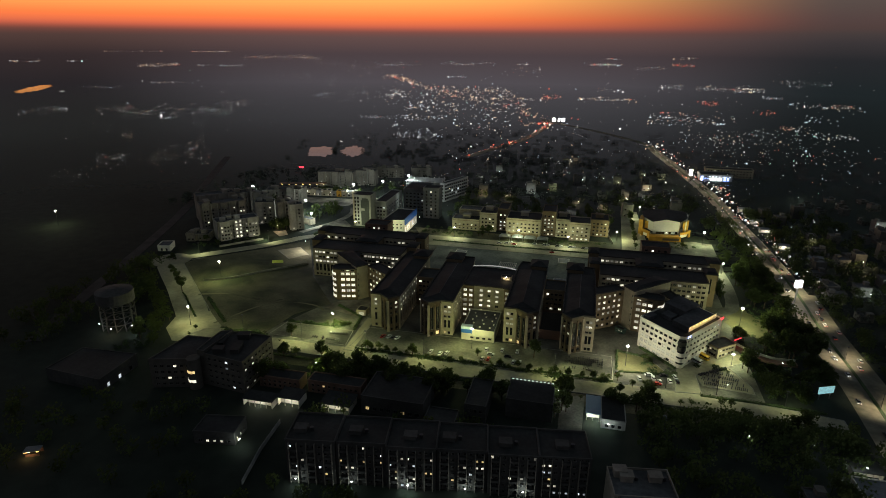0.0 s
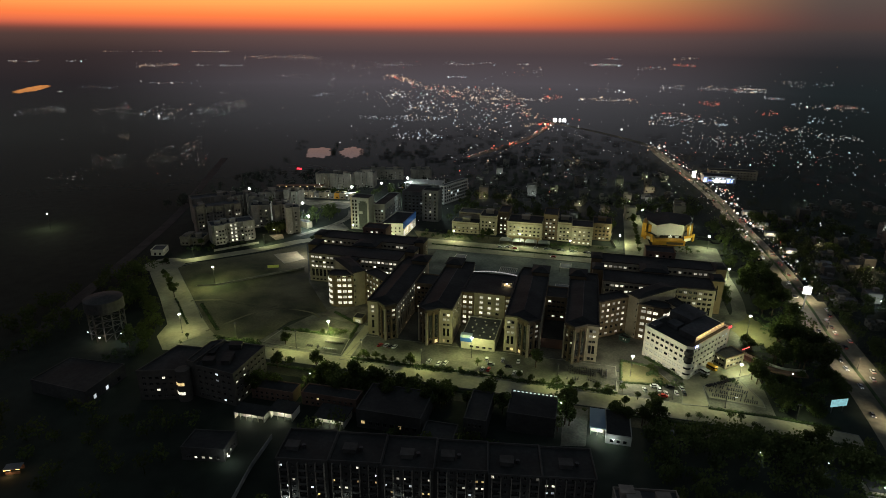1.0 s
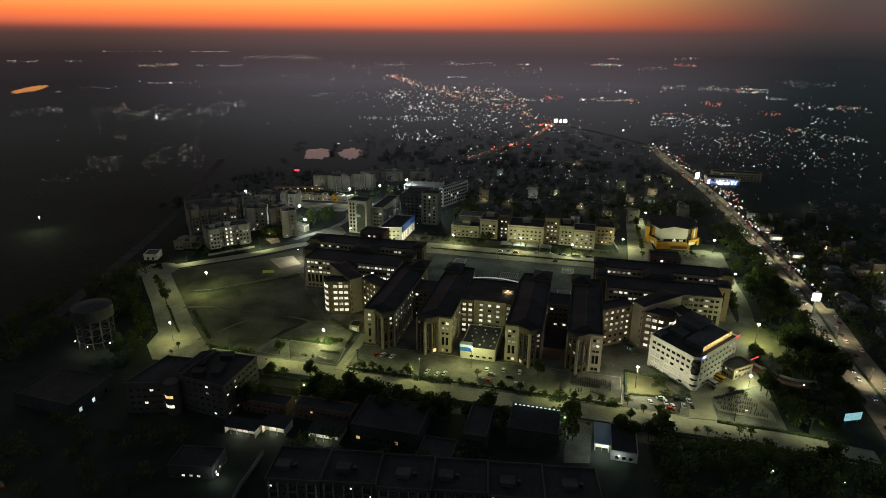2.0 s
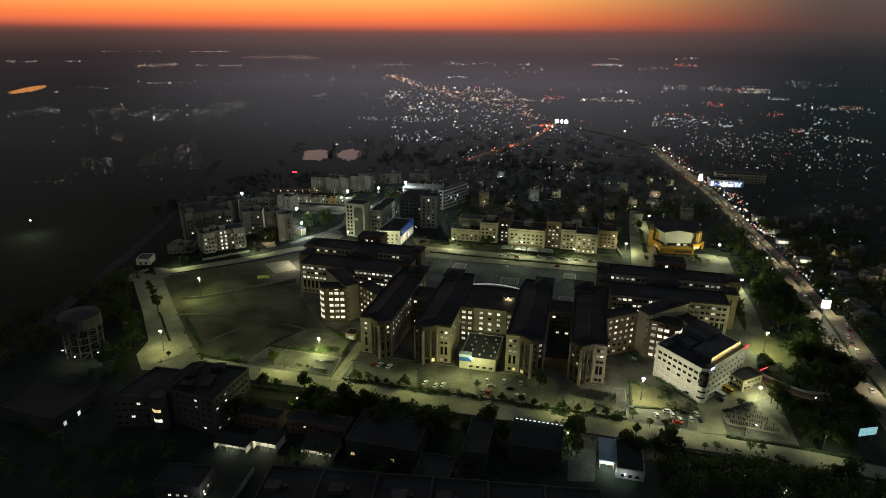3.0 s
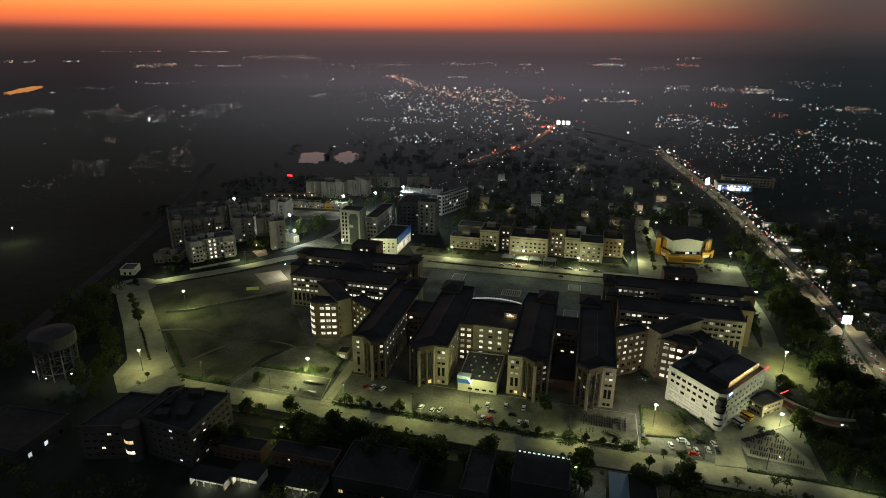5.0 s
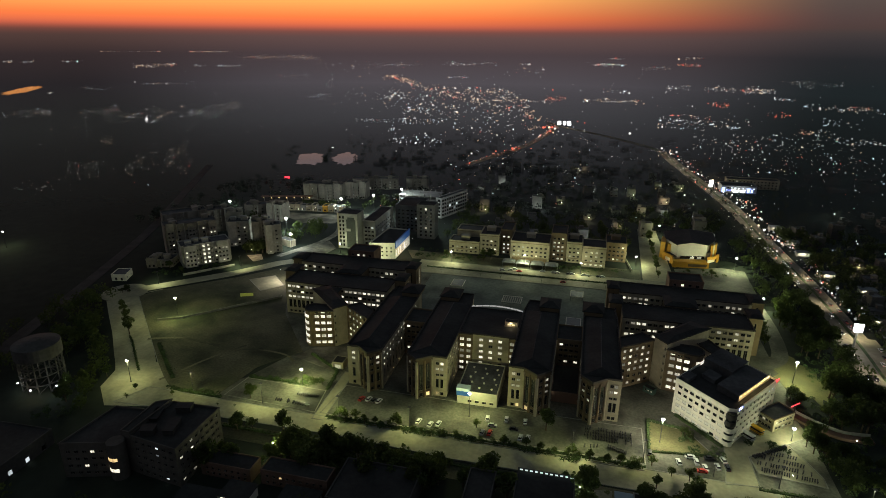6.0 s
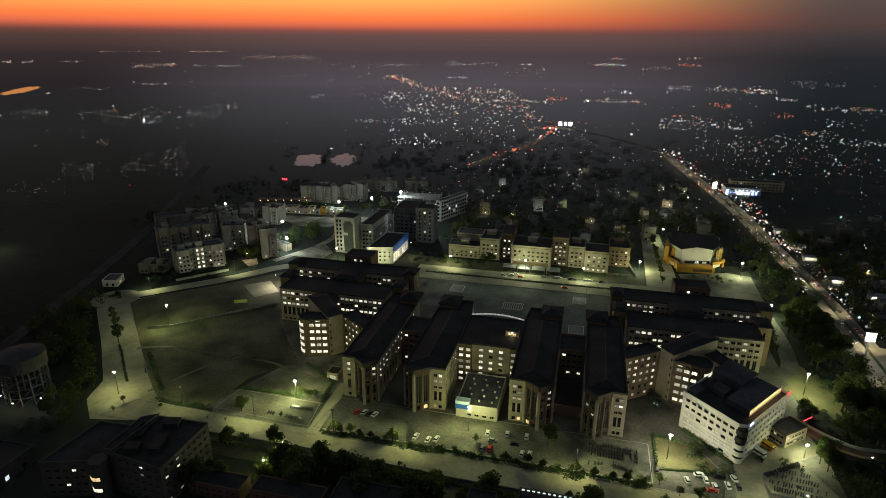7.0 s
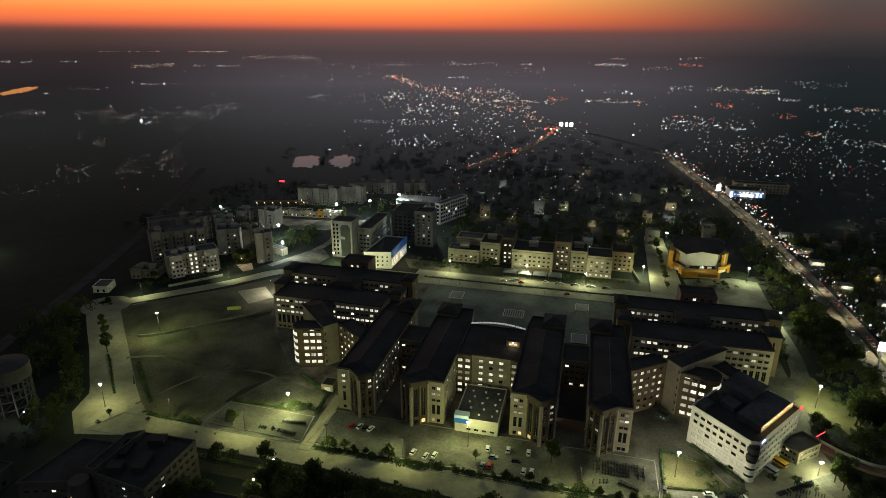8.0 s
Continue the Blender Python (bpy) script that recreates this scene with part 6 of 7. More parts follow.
bike_row(-147, 285.4, -128, 284.6, 80, 1.3, 0.3)
bike_row(-139, 292.6, -127.5, 293, 80, 1.1, 0.2)
for k in range(4):
    bike_row(-0.8, 299.8 - k * 2.2, 20, 299.2 - k * 2.2, 85, 1.15, 0.25, 0.11)
bike_row(69, 289, 90.5, 286.6, 70, 0.9, 0.1, 0.17)
bike_row(69.2, 293, 90.5, 290.4, 70, 0.95, 0.25, 0.17)
bike_row(72, 297.6, 88, 294.8, 65, 1.0, 0.25, 0.17)
bike_row(75.5, 301, 86.5, 299.6, 65, 1.0, 0.25, 0.17)
bike_row(67.8, 296.2, 85, 308.4, 120, 0.9, 0.1, 0.17)
bike_row(9, 288.6, 17, 285.4, 85, 0.9, 0.1, 0.11)
bike_row(-1, 286.4, 9.6, 288.8, 85, 1.3, 0.4, 0.11)


def bus(colour_mat, label, x, y, yaw):
    t = thing("bus", label, "bus", pose(x, y, 0.14, 0, 0, yaw), "buses")
    b, r, g, s = Mesh(), Mesh(), Mesh(), Mesh()
    b.box(-4.2, -1.15, 0.5, 4.2, 1.15, 1.5)
    g.box(-4.1, -1.1, 1.5, 4.15, 1.1, 2.4)
    r.prism([(-4.2, -1.15), (4.2, -1.15), (4.2, 1.15), (-4.2, 1.15)], 2.4, 2.85, 0, None, 0.95)
    s.box(-4.22, -1.17, 1.0, 4.22, 1.17, 1.15)
    part("body", b, colour_mat, t)
    part("window_band", g, DARKGLASS, t)
    part("bus_roof", r, colour_mat, t)
    part("stripe", s, DARKMETAL, t)
    for sx in (-2.6, 2.6):
        for sy in (-1.0, 1.0):
            part("wheel", wheel_me, None, t, at=pose(sx, sy, 0.45) @ Matrix.Scale(1.4, 4))


bus(plain("yellow_bus_paint", (0.75, 0.42, 0.03), 0.4), "yellow school bus parked by the white building", 73.0, 317.0, 132)
bus(paints["white"], "white bus parked by the white building", 68.2, 311.5, 132)

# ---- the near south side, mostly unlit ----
# lecture plaster darkened likewise, the unlit south side put into its colour
LECTURE = surface("dim_lecture_plaster", (0.105, 0.094, 0.077), 0.9, 0.22, 0.6, 0.06, 0.1)
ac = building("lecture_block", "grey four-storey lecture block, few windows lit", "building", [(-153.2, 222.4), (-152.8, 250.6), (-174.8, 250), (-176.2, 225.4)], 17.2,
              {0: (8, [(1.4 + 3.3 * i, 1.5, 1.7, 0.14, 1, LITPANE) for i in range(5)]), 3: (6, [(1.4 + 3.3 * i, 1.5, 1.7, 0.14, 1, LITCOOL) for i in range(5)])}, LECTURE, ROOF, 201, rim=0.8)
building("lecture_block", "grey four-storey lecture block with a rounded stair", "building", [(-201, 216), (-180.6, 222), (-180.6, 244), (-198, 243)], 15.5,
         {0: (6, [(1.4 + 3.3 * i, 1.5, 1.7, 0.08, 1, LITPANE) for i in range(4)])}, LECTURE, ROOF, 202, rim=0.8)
for k, (x, y, lx, ly, h) in enumerate(((-166, 246, 6, 4, 2.6), (-163, 234, 4, 9, 2.2), (-170, 229, 5, 4, 2.8), (-175, 240, 3, 8, 1.2))):
    m = Mesh()
    m.obox(x, y, 17.2, lx, ly, h, 0.27)
    m.obox(x, y, 17.2 + h, lx + 0.6, ly + 0.6, 0.2, 0.27)
    part("stair_head", m, ROOF, ac, "plastered stair head on the roof")
building("lecture_block", "dark stepped middle of the lecture block", "building", [(-180.5, 226), (-176.4, 225.6), (-175, 249.8), (-180.5, 246)], 18.6, {}, LECTURE, ROOF, 203, rim=0.6)
m = Mesh()
ring = [(-180.5 + 3.4 * math.cos(2 * math.pi * i / 14), 222.5 + 3.4 * math.sin(2 * math.pi * i / 14)) for i in range(14)]
m.prism(ring, 0, 16.5)
stair = tagged(part("round_stair", m, LECTURE), "rounded stair drum with two warm glass bands", "stair tower")
for z in (4.0, 9.0):
    m = Mesh()
    m.prism([(-180.5 + (x + 180.5) * 1.02, 222.5 + (y - 222.5) * 1.02) for x, y in ring[5:13]], z, z + 1.5)
    part("glass_band", m, LITPANE if z < 5 else LITWARM, stair, "lit glass band")


def shed(name, label, x0, y0, x1, y1, z, lit_front=True, mat=None, lamp=0):
    t = thing(name, label, "shed")
    m_ = Mesh()
    m_.prism([(x0 - 0.6, y0 - 0.8), (x1 + 0.6, y0 - 0.8), (x1 + 0.6, y1 + 0.6), (x0 - 0.6, y1 + 0.6)], z, z + 0.3)
    part("roof", m_, TIN if mat is None else mat, t)
    m_ = Mesh()
    m_.box(x0, y1 - 0.25, 0, x1, y1, z)
    m_.box(x0, y0, 0, x0 + 0.25, y1 - 0.25, z)
    m_.box(x1 - 0.25, y0, 0, x1, y1 - 0.25, z)
    part("wall", m_, WHITE, t)
    m_ = Mesh()
    m_.box(x0 + 0.3, y0 + 2.4, 0, x1 - 0.3, y0 + 2.6, z - 0.02)
    part("inner_wall", m_, WHITE, t, "whitewashed inner wall")
    n = max(2, int((x1 - x0) / 3))
    for i in range(n + 1):
        m_ = Mesh()
        x = x0 + (x1 - x0) * i / n
        m_.box(x - 0.15, y0 - 0.1, 0, x + 0.15, y0 + 0.2, z)
        part("post", m_, TRIM, t)
        if i < n and lit_front:
            m_ = Mesh()
            m_.box(x + 0.5, y0 + 2.25, z - 0.45, x + 2.2, y0 + 2.37, z - 0.35)
            part("tube_light", m_, TUBELIGHT, t)
    if lamp:
        point((x0 + x1) / 2, y0 + 0.9, z - 0.8, lamp * 0.5, (1.0, 0.97, 0.85), 0.5, False)
    return t


shed("canteen_shed", "open canteen shed lit inside by tube lights", -149, 214, -134, 220.5, 3.9, True, ROOF, 1100)
shed("canteen_shed", "open canteen shed lit inside by tube lights", -133, 218, -122, 226, 4.6, True, ROOF, 1200)
shed("canteen_shed", "open shed with bright tube lights", -111, 219, -97, 229, 4.2, True, ROOF, 1100)
shed("lean_to", "blue sheet-roofed lean-to with a bright doorway", 11, 242.6, 16.8, 256.6, 4.0, True, surface("blue_sheet", (0.16, 0.24, 0.32), 0.5, 0.1), 400)
building("workshop", "dark workshop with a pale front", "building", block(17.4, 238, 28.2, 257.4), 4.5, {0: (3, [(0.6, 1.9, 1.6, 0.0, 0, LITPANE)])}, GREYWALL, ROOF, 210, rim=0.3)
point(20.5, 235.5, 3.2, 170, COOL, 0.3)
point(-126.5, 261.5, 4.5, 700, YELLOWISH, 0.2)
point(-126.4, 246.5, 7.0, 1300, YELLOWISH, 0.2)
point(-2.6, 251.6, 7.0, 900, COOL, 0.2)
point(14, 240.5, 3.0, 600, COOL, 0.2)
flat_sheet("yard", [(-1.5, 231), (9.2, 233.5), (10, 262), (-1.5, 260)], 0.06, PAVING, "worn concrete yard beside the sports hall", "yard")
m = Mesh()
m.tube((45.2, 245.2, 0), (45.2, 245.2, 6.0), 1.0, 1.0, 14)
m.tube((45.2, 245.2, 6.0), (45.2, 245.2, 6.6), 1.0, 0.2, 14)
tagged(part("storage_tank", m, TIN), "upright grey steel storage tank in the dark", "tank")
stall = thing("tea_stall", "small roadside stall hung with amber lamps", "stall", pose(-214.5, 160, 0, 0, 0, 25))
for nm, args, mat in (("roof", (-3.2, -2.0, 2.6, 3.2, 2.0, 2.8), TIN), ("counter", (-2.6, -1.5, 0, 2.6, -1.0, 1.0), BRICK), ("back_wall", (-3.0, 1.7, 0, 3.0, 1.9, 2.6), BRICK), ("lamp", (-2.8, -1.9, 2.3, -0.4, -1.75, 2.5), AMBERGLOW), ("lamp", (1.6, -1.9, 2.3, 2.9, -1.75, 2.5), AMBERGLOW)):
    m = Mesh()
    m.box(*args)
    part(nm, m, mat, stall)
point(-214.5, 157.5, 2.0, 160, (1.0, 0.55, 0.25), 0.15, False)
building("roadside_house", "white flat-roofed house lit beside the highway", "house", block(112, 210, 127, 221.5), 6.0, {0: (4, [(1.0, 1.6, 1.5, 0.3, 1, LITCOOL), (3.9, 1.5, 1.5, 0.2, 1, LITCOOL)]), 3: (3, [(1.0, 1.6, 1.5, 0.2, 1, LITCOOL)])}, WHITE, TIN, 261, rim=0.5)
point(119, 226, 6.8, 600, COOL, 0.3)
shed("market_stall", "open shop shed with bright lights by the highway", 116, 229, 127, 236, 3.6, True, ROOF, 160)
for x, y, w_ in ((80.2, 241.5, 160), (105.6, 241, 120), (66.6, 245, 70), (112.4, 314, 60), (79.1, 283.2, 120)):
    point(x, y, 3.4, w_ * 0.6, COOL, 0.06)
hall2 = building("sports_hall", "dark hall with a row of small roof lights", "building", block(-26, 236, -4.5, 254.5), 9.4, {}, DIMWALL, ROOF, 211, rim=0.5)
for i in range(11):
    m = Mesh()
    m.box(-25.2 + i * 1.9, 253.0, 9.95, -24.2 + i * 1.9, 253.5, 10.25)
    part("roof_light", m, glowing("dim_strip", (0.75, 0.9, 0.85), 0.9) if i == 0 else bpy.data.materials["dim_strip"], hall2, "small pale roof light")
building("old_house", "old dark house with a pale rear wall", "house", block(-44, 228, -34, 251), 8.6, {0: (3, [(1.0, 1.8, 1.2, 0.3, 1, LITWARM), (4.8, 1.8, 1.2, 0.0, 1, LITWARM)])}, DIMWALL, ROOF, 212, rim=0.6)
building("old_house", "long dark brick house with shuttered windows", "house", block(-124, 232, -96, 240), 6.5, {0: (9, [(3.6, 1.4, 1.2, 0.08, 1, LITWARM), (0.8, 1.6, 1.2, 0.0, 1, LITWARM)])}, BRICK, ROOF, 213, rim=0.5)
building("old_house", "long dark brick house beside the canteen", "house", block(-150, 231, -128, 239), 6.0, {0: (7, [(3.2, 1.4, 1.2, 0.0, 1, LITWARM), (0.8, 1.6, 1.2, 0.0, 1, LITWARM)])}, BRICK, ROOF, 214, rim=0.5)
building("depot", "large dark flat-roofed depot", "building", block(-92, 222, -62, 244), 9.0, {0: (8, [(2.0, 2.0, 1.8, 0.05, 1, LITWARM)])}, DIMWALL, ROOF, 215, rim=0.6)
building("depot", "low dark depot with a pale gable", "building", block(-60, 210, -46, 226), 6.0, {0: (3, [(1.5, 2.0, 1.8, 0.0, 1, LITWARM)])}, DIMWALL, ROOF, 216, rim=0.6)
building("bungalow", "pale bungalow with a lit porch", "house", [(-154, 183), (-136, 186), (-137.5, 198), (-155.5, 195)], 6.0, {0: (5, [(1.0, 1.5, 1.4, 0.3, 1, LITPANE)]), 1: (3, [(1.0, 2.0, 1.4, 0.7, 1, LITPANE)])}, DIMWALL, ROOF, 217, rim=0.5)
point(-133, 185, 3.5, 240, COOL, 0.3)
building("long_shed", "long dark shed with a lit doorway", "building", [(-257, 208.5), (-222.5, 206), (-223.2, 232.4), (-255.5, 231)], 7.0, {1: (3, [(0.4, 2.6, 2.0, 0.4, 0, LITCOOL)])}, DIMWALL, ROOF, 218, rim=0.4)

# the row of flats in front, side by side
row_dir = Vector((115.7, 19.0)).normalized()
row_nrm = Vector((row_dir.y, -row_dir.x))
row_yaw = math.atan2(row_dir.y, row_dir.x)
for i in range(6):
    a = Vector((-103.4, 172.2)) + row_dir * (i * 19.6)
    b = a + row_dir * 19.4
    f1, f2 = a + row_nrm * (0.0 if i % 2 else 0.8), b + row_nrm * (0.0 if i % 2 else 0.8)
    back = -row_nrm * 17
    zt = 19.5 - 0.4 * i
    rows = [(0.9 + 3.1 * k, 1.4, 1.1, 0.2 if k < 5 else 0.08, 1, (LITPANE, LITWARM, LITCOOL)[(k + i) % 3]) for k in range(6)]
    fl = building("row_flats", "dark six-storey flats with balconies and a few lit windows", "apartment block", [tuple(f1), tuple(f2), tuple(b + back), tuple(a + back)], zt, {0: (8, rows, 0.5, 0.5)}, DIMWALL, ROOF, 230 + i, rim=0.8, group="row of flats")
    for u in (3.0, 10.0, 16.6):
        p = f1 + row_dir * u + row_nrm * 0.62
        m = Mesh()
        m.obox(p.x - row_dir.x * 1.6, p.y - row_dir.y * 1.6, 0.3, 0.3, 1.2, zt - 0.8, row_yaw)
        m.obox(p.x + row_dir.x * 1.6, p.y + row_dir.y * 1.6, 0.3, 0.3, 1.2, zt - 0.8, row_yaw)
        part("balcony_fin", m, FLATWALL, fl, "plastered balcony fins")
        for k in range(5):
            m = Mesh()
            m.obox(p.x, p.y, 3.1 + 3.1 * k, 3.0, 1.1, 0.16, row_yaw)
            m.obox(p.x + row_nrm.x * 0.5, p.y + row_nrm.y * 0.5, 3.26 + 3.1 * k, 3.0, 0.1, 0.85, row_yaw)
            part("balcony", m, DIMWALL, fl, "shallow balcony with a solid rail")
    for u, v in ((4.5 + 2.2 * (i % 3), 7),):
        p = f1 + row_dir * u - row_nrm * v
        m = Mesh()
        m.obox(p.x, p.y, zt - 0.1, 4.6, 3.6, 1.9, row_yaw)
        m.obox(p.x, p.y, zt + 1.8, 5.2, 4.2, 0.2, row_yaw)
        part("stair_head", m, DIMWALL, fl, "plastered stair head on the roof")
        m = Mesh()
        m.tube((p.x + 4, p.y + 1, zt), (p.x + 4, p.y + 1, zt + 1.5), 0.8, 0.75, 10)
        part("water_tank", m, DARKMETAL, fl, "black plastic water tank")
for u, w_ in ((4, 260), (26, 150), (48, 420), (70, 300), (92, 260)):
    p = Vector((-103.4, 172.2)) + row_dir * u + row_nrm * 3.5
    point(p.x, p.y, 3.0, w_, COOL, 0.3)
flats(30, 186, row_yaw, 22, 15, 15, 0.2, 241, "dark block of flats, some windows lit")

# ---- the water tower ----
wt = thing("water_tower", "round concrete water tower on a lattice of columns", "water tower", pose(-266, 269, 0))
m = Mesh()
ring = [(10.5 * math.cos(2 * math.pi * i / 28), 10.5 * math.sin(2 * math.pi * i / 28)) for i in range(28)]
m.prism(ring, 17.5, 23.8)
m.prism(ring, 23.8, 25.6, 0, None, 0.25)
part("tank", m, DIMWALL, wt, "round plastered tank")
for i in range(12):
    a = 2 * math.pi * i / 12
    m = Mesh()
    m.tube((9.6 * math.cos(a), 9.6 * math.sin(a), 0), (9.6 * math.cos(a), 9.6 * math.sin(a), 17.5), 0.35, 0.35, 7)
    part("column", m, DIMWALL, wt)
for z in (4.5, 9.0, 13.5):
    m = Mesh()
    for i in range(24):
        a = 2 * math.pi * i / 24
        m.v += [(r * math.cos(a), r * math.sin(a), z + dz) for r, dz in ((9.38, -0.22), (9.82, -0.22), (9.82, 0.22), (9.38, 0.22))]
        j = (i + 1) % 24
        for k in range(4):
            m.f.append((i * 4 + k, j * 4 + k, j * 4 + (k + 1) % 4, i * 4 + (k + 1) % 4))
            m.m.append(0)
    part("ring_beam", m, DIMWALL, wt)
for i in range(12):
    a, b = 2 * math.pi * i / 12, 2 * math.pi * (i + 1) / 12
    m = Mesh()
    for z in (0.3, 4.5, 9.0, 13.5):
        m.tube((9.6 * math.cos(a), 9.6 * math.sin(a), z), (9.6 * math.cos(b), 9.6 * math.sin(b), z + 4.0), 0.14, 0.14, 5)
    part("brace", m, DIMWALL, wt)
point(-261, 256.5, 4, 260, WARM, 0.1)
point(-251, 262, 5, 420, COOL, 0.1)
point(-271, 259, 5, 160, COOL, 0.1)

# ---- signs by the highway ----
sg = thing("billboard", "bright white lit billboard beside the highway", "billboard", pose(147, 413.6, 0, 0, 0, 2))
for nm, args, mat in (("panel", (-2.4, -0.2, 11.0, 2.4, 0.2, 16.0), WHITEGLOW), ("frame", (-2.6, 0.21, 10.8, 2.6, 0.5, 16.2), DARKMETAL), ("post", (-0.4, 0.25, 0, 0.4, 0.9, 10.8), STEEL)):
    m = Mesh()
    m.box(*args)
    part(nm, m, mat, sg)
point(147, 410, 11, 1500, (1, 1, 1), 2.0, False)
sg = thing("billboard", "tall white lit billboard on the highway", "billboard", pose(134.5, 806, 0))
for nm, args, mat in (("panel", (-2.2, -0.2, 5.0, 2.2, 0.2, 12.5), WHITEGLOW), ("post", (-0.4, 0.25, 0, 0.4, 0.9, 12.0), STEEL)):
    m = Mesh()
    m.box(*args)
    part(nm, m, mat, sg)
sg = thing("billboard", "pale cyan lit billboard on two posts", "billboard", pose(125, 288.5, 0, 0, 0, 24))
for nm, args, mat in (("panel", (-4.4, -0.15, 3.6, 4.4, 0.15, 7.4), CYANGLOW), ("post", (-3.2, 0.16, 0, -2.9, 0.46, 7.2), STEEL), ("post", (2.9, 0.16, 0, 3.2, 0.46, 7.2), STEEL)):
    m = Mesh()
    m.box(*args)
    part(nm, m, mat, sg)
sg = building("lit_store", "two-storey store with blue and white lights along its front", "building", block(146, 803, 184, 824), 7.5,
              {0: (9, [(4.6, 1.6, 2.2, 0.7, 1, LITCOOL)])}, GREYWALL, ROOF, 250)
for x0, x1, z0, z1, mat, lb in ((146.5, 149.5, 0.6, 5.6, BLUEGLOW, "blue light strip"), (151.5, 156.0, 2.2, 3.4, BLUEGLOW, "blue light strip"), (157.0, 172.0, 2.6, 3.5, WHITEGLOW, "white light strip"), (158.5, 164.5, 0.7, 1.9, WHITEGLOW, "white light strip"),
                              (167.0, 171.0, 0.7, 1.9, WHITEGLOW, "white light strip"), (174.0, 176.5, 0.6, 5.8, BLUEGLOW, "blue light strip"), (178.0, 180.0, 1.0, 4.6, BLUEGLOW, "blue light strip")):
    m = Mesh()
    m.box(x0, 802.4, z0, x1, 802.9, z1)
    part("light_panel", m, mat, sg, lb)
building("row_building", "pale plastered row behind the lit store", "building", block(156, 828, 214, 842), 10.5, {0: (14, [(1.2 + 3.3 * i, 1.6, 1.6, 0.1, 1, LITPANE) for i in range(3)])}, BEIGE, ROOF, 251)
point(164, 797, 4, 1500, (0.75, 0.85, 1.0), 0.5, False)

for x, y, w_ in ((159, 606, 1200), (162, 530, 900), (179, 503, 2600), (167, 452, 900), (160, 578, 900), (157, 650, 700)):
    shed("market_stall", "open market stall with bright lights by the highway", x + 4, y, x + 14, y + 6, 3.6, True, TIN, w_)

# ---- the town ----
def house_first_of(i):
    rng_ = random.Random(400 + i)
    lx, ly, z = rng_.uniform(7, 12), rng_.uniform(7, 10.5), (3.4, 6.6, 6.8, 9.8, 6.4, 3.6, 9.6, 12.5)[i]
    t = thing("house", "plastered flat-roofed town house in the dark", "house", group="town houses")
    m_ = Mesh()
    m_.box(-lx / 2, -ly / 2, 0, lx / 2, ly / 2, z)
    part("wall", m_, HOUSEWALL, t)
    m_ = Mesh()
    m_.box(-lx / 2 + 0.25, -ly / 2 + 0.25, z, lx / 2 - 0.25, ly / 2 - 0.25, z + 0.05)
    part("roof", m_, HOUSEROOF, t)
    parapet(t, [(-lx / 2, -ly / 2), (lx / 2, -ly / 2), (lx / 2, ly / 2), (-lx / 2, ly / 2)], z, 0.7, 0.2, HOUSEWALL)
    m_ = Mesh()
    m_.box(-lx / 2 + 0.6, -ly / 2 + 0.6, z + 0.05, -lx / 2 + 3.6, -ly / 2 + 3.8, z + 2.4)
    m_.box(-lx / 2 + 0.3, -ly / 2 + 0.3, z + 2.4, -lx / 2 + 3.9, -ly / 2 + 4.1, z + 2.55)
    part("stair_head", m_, HOUSEWALL, t)
    if z > 5:
        m_ = Mesh()
        m_.box(-lx * 0.3, -ly / 2 - 1.3, 2.95, lx * 0.5, -ly / 2, 3.1)
        m_.box(-lx * 0.3, -ly / 2 - 1.3, 3.1, lx * 0.5, -ly / 2 - 1.2, 4.0)
        part("balcony", m_, HOUSEROOF, t, "balcony over the street")
    for k_ in range(2 + (z > 9)):
        pane = (LITPANE, LITWARM, LITCOOL)[(i + k_) % 3] if rng_.random() < 0.3 else DARKGLASS
        add_window(t, pose(lx * (-0.28 + 0.56 * (k_ % 2)), -ly / 2 - 0.06, 1.7 + 3.1 * (k_ % max(1, int(z / 3.1)))), 1.7, 1.5, 1, pane, False)
    return t


house_first = [house_first_of(i) for i in range(8)]
hrng = random.Random(77)
first_used = set()


def free_of_roads(x, y):
    p = Vector((x, y))
    return all((p - q).length > 20 for q in highway[::2]) and all((p - q).length > 16 for q in far_road)


def put_house(x, y, yaw):
    k = hrng.randrange(8)
    at = pose(x, y, 0, 0, 0, yaw)
    if k not in first_used:
        first_used.add(k)
        house_first[k].matrix_basis = at
        return
    copy_thing(house_first[k], at)


spots = []
for x0, y0, x1, y1, step, keep in ((178, 230, 316, 600, 21, 0.54), (-130, 574, 116, 850, 25, 0.50), (185, 610, 330, 740, 28, 0.44), (40, 130, 140, 230, 26, 0.35)):
    x = x0
    while x < x1:
        y = y0
        while y < y1:
            if hrng.random() < keep:
                spots.append((x + hrng.uniform(-5, 5), y + hrng.uniform(-5, 5)))
            y += step
        x += step
spots = [p for p in spots if free_of_roads(*p)]
for x, y in spots:
    put_house(x, y, hrng.choice((0, 90, 180, 270)) + hrng.uniform(-8, 8) + 5)

# far roofs and far trees, too many and too small to count
def far_field(name, label, cat, mat, n, box, seed, make):
    rng_ = random.Random(seed)
    m_ = Mesh()
    for _ in range(n):
        x, y = rng_.uniform(box[0], box[2]), box[1] + (box[3] - box[1]) * rng_.random() ** 1.5
        if free_of_roads(x, y) and not (720 < y < 950 and abs(x + 380 + 0.36 * (y - 868)) < 62):
            make(m_, rng_, x, y)
    return tagged(part(name, m_, mat), label, cat, kind="stuff")


def far_house(m_, rng_, x, y):
    m_.obox(x, y, 0, rng_.uniform(6, 12), rng_.uniform(6, 10), rng_.choice((3.5, 3.5, 6.5, 6.5, 9.5)), rng_.uniform(0, 1.5))


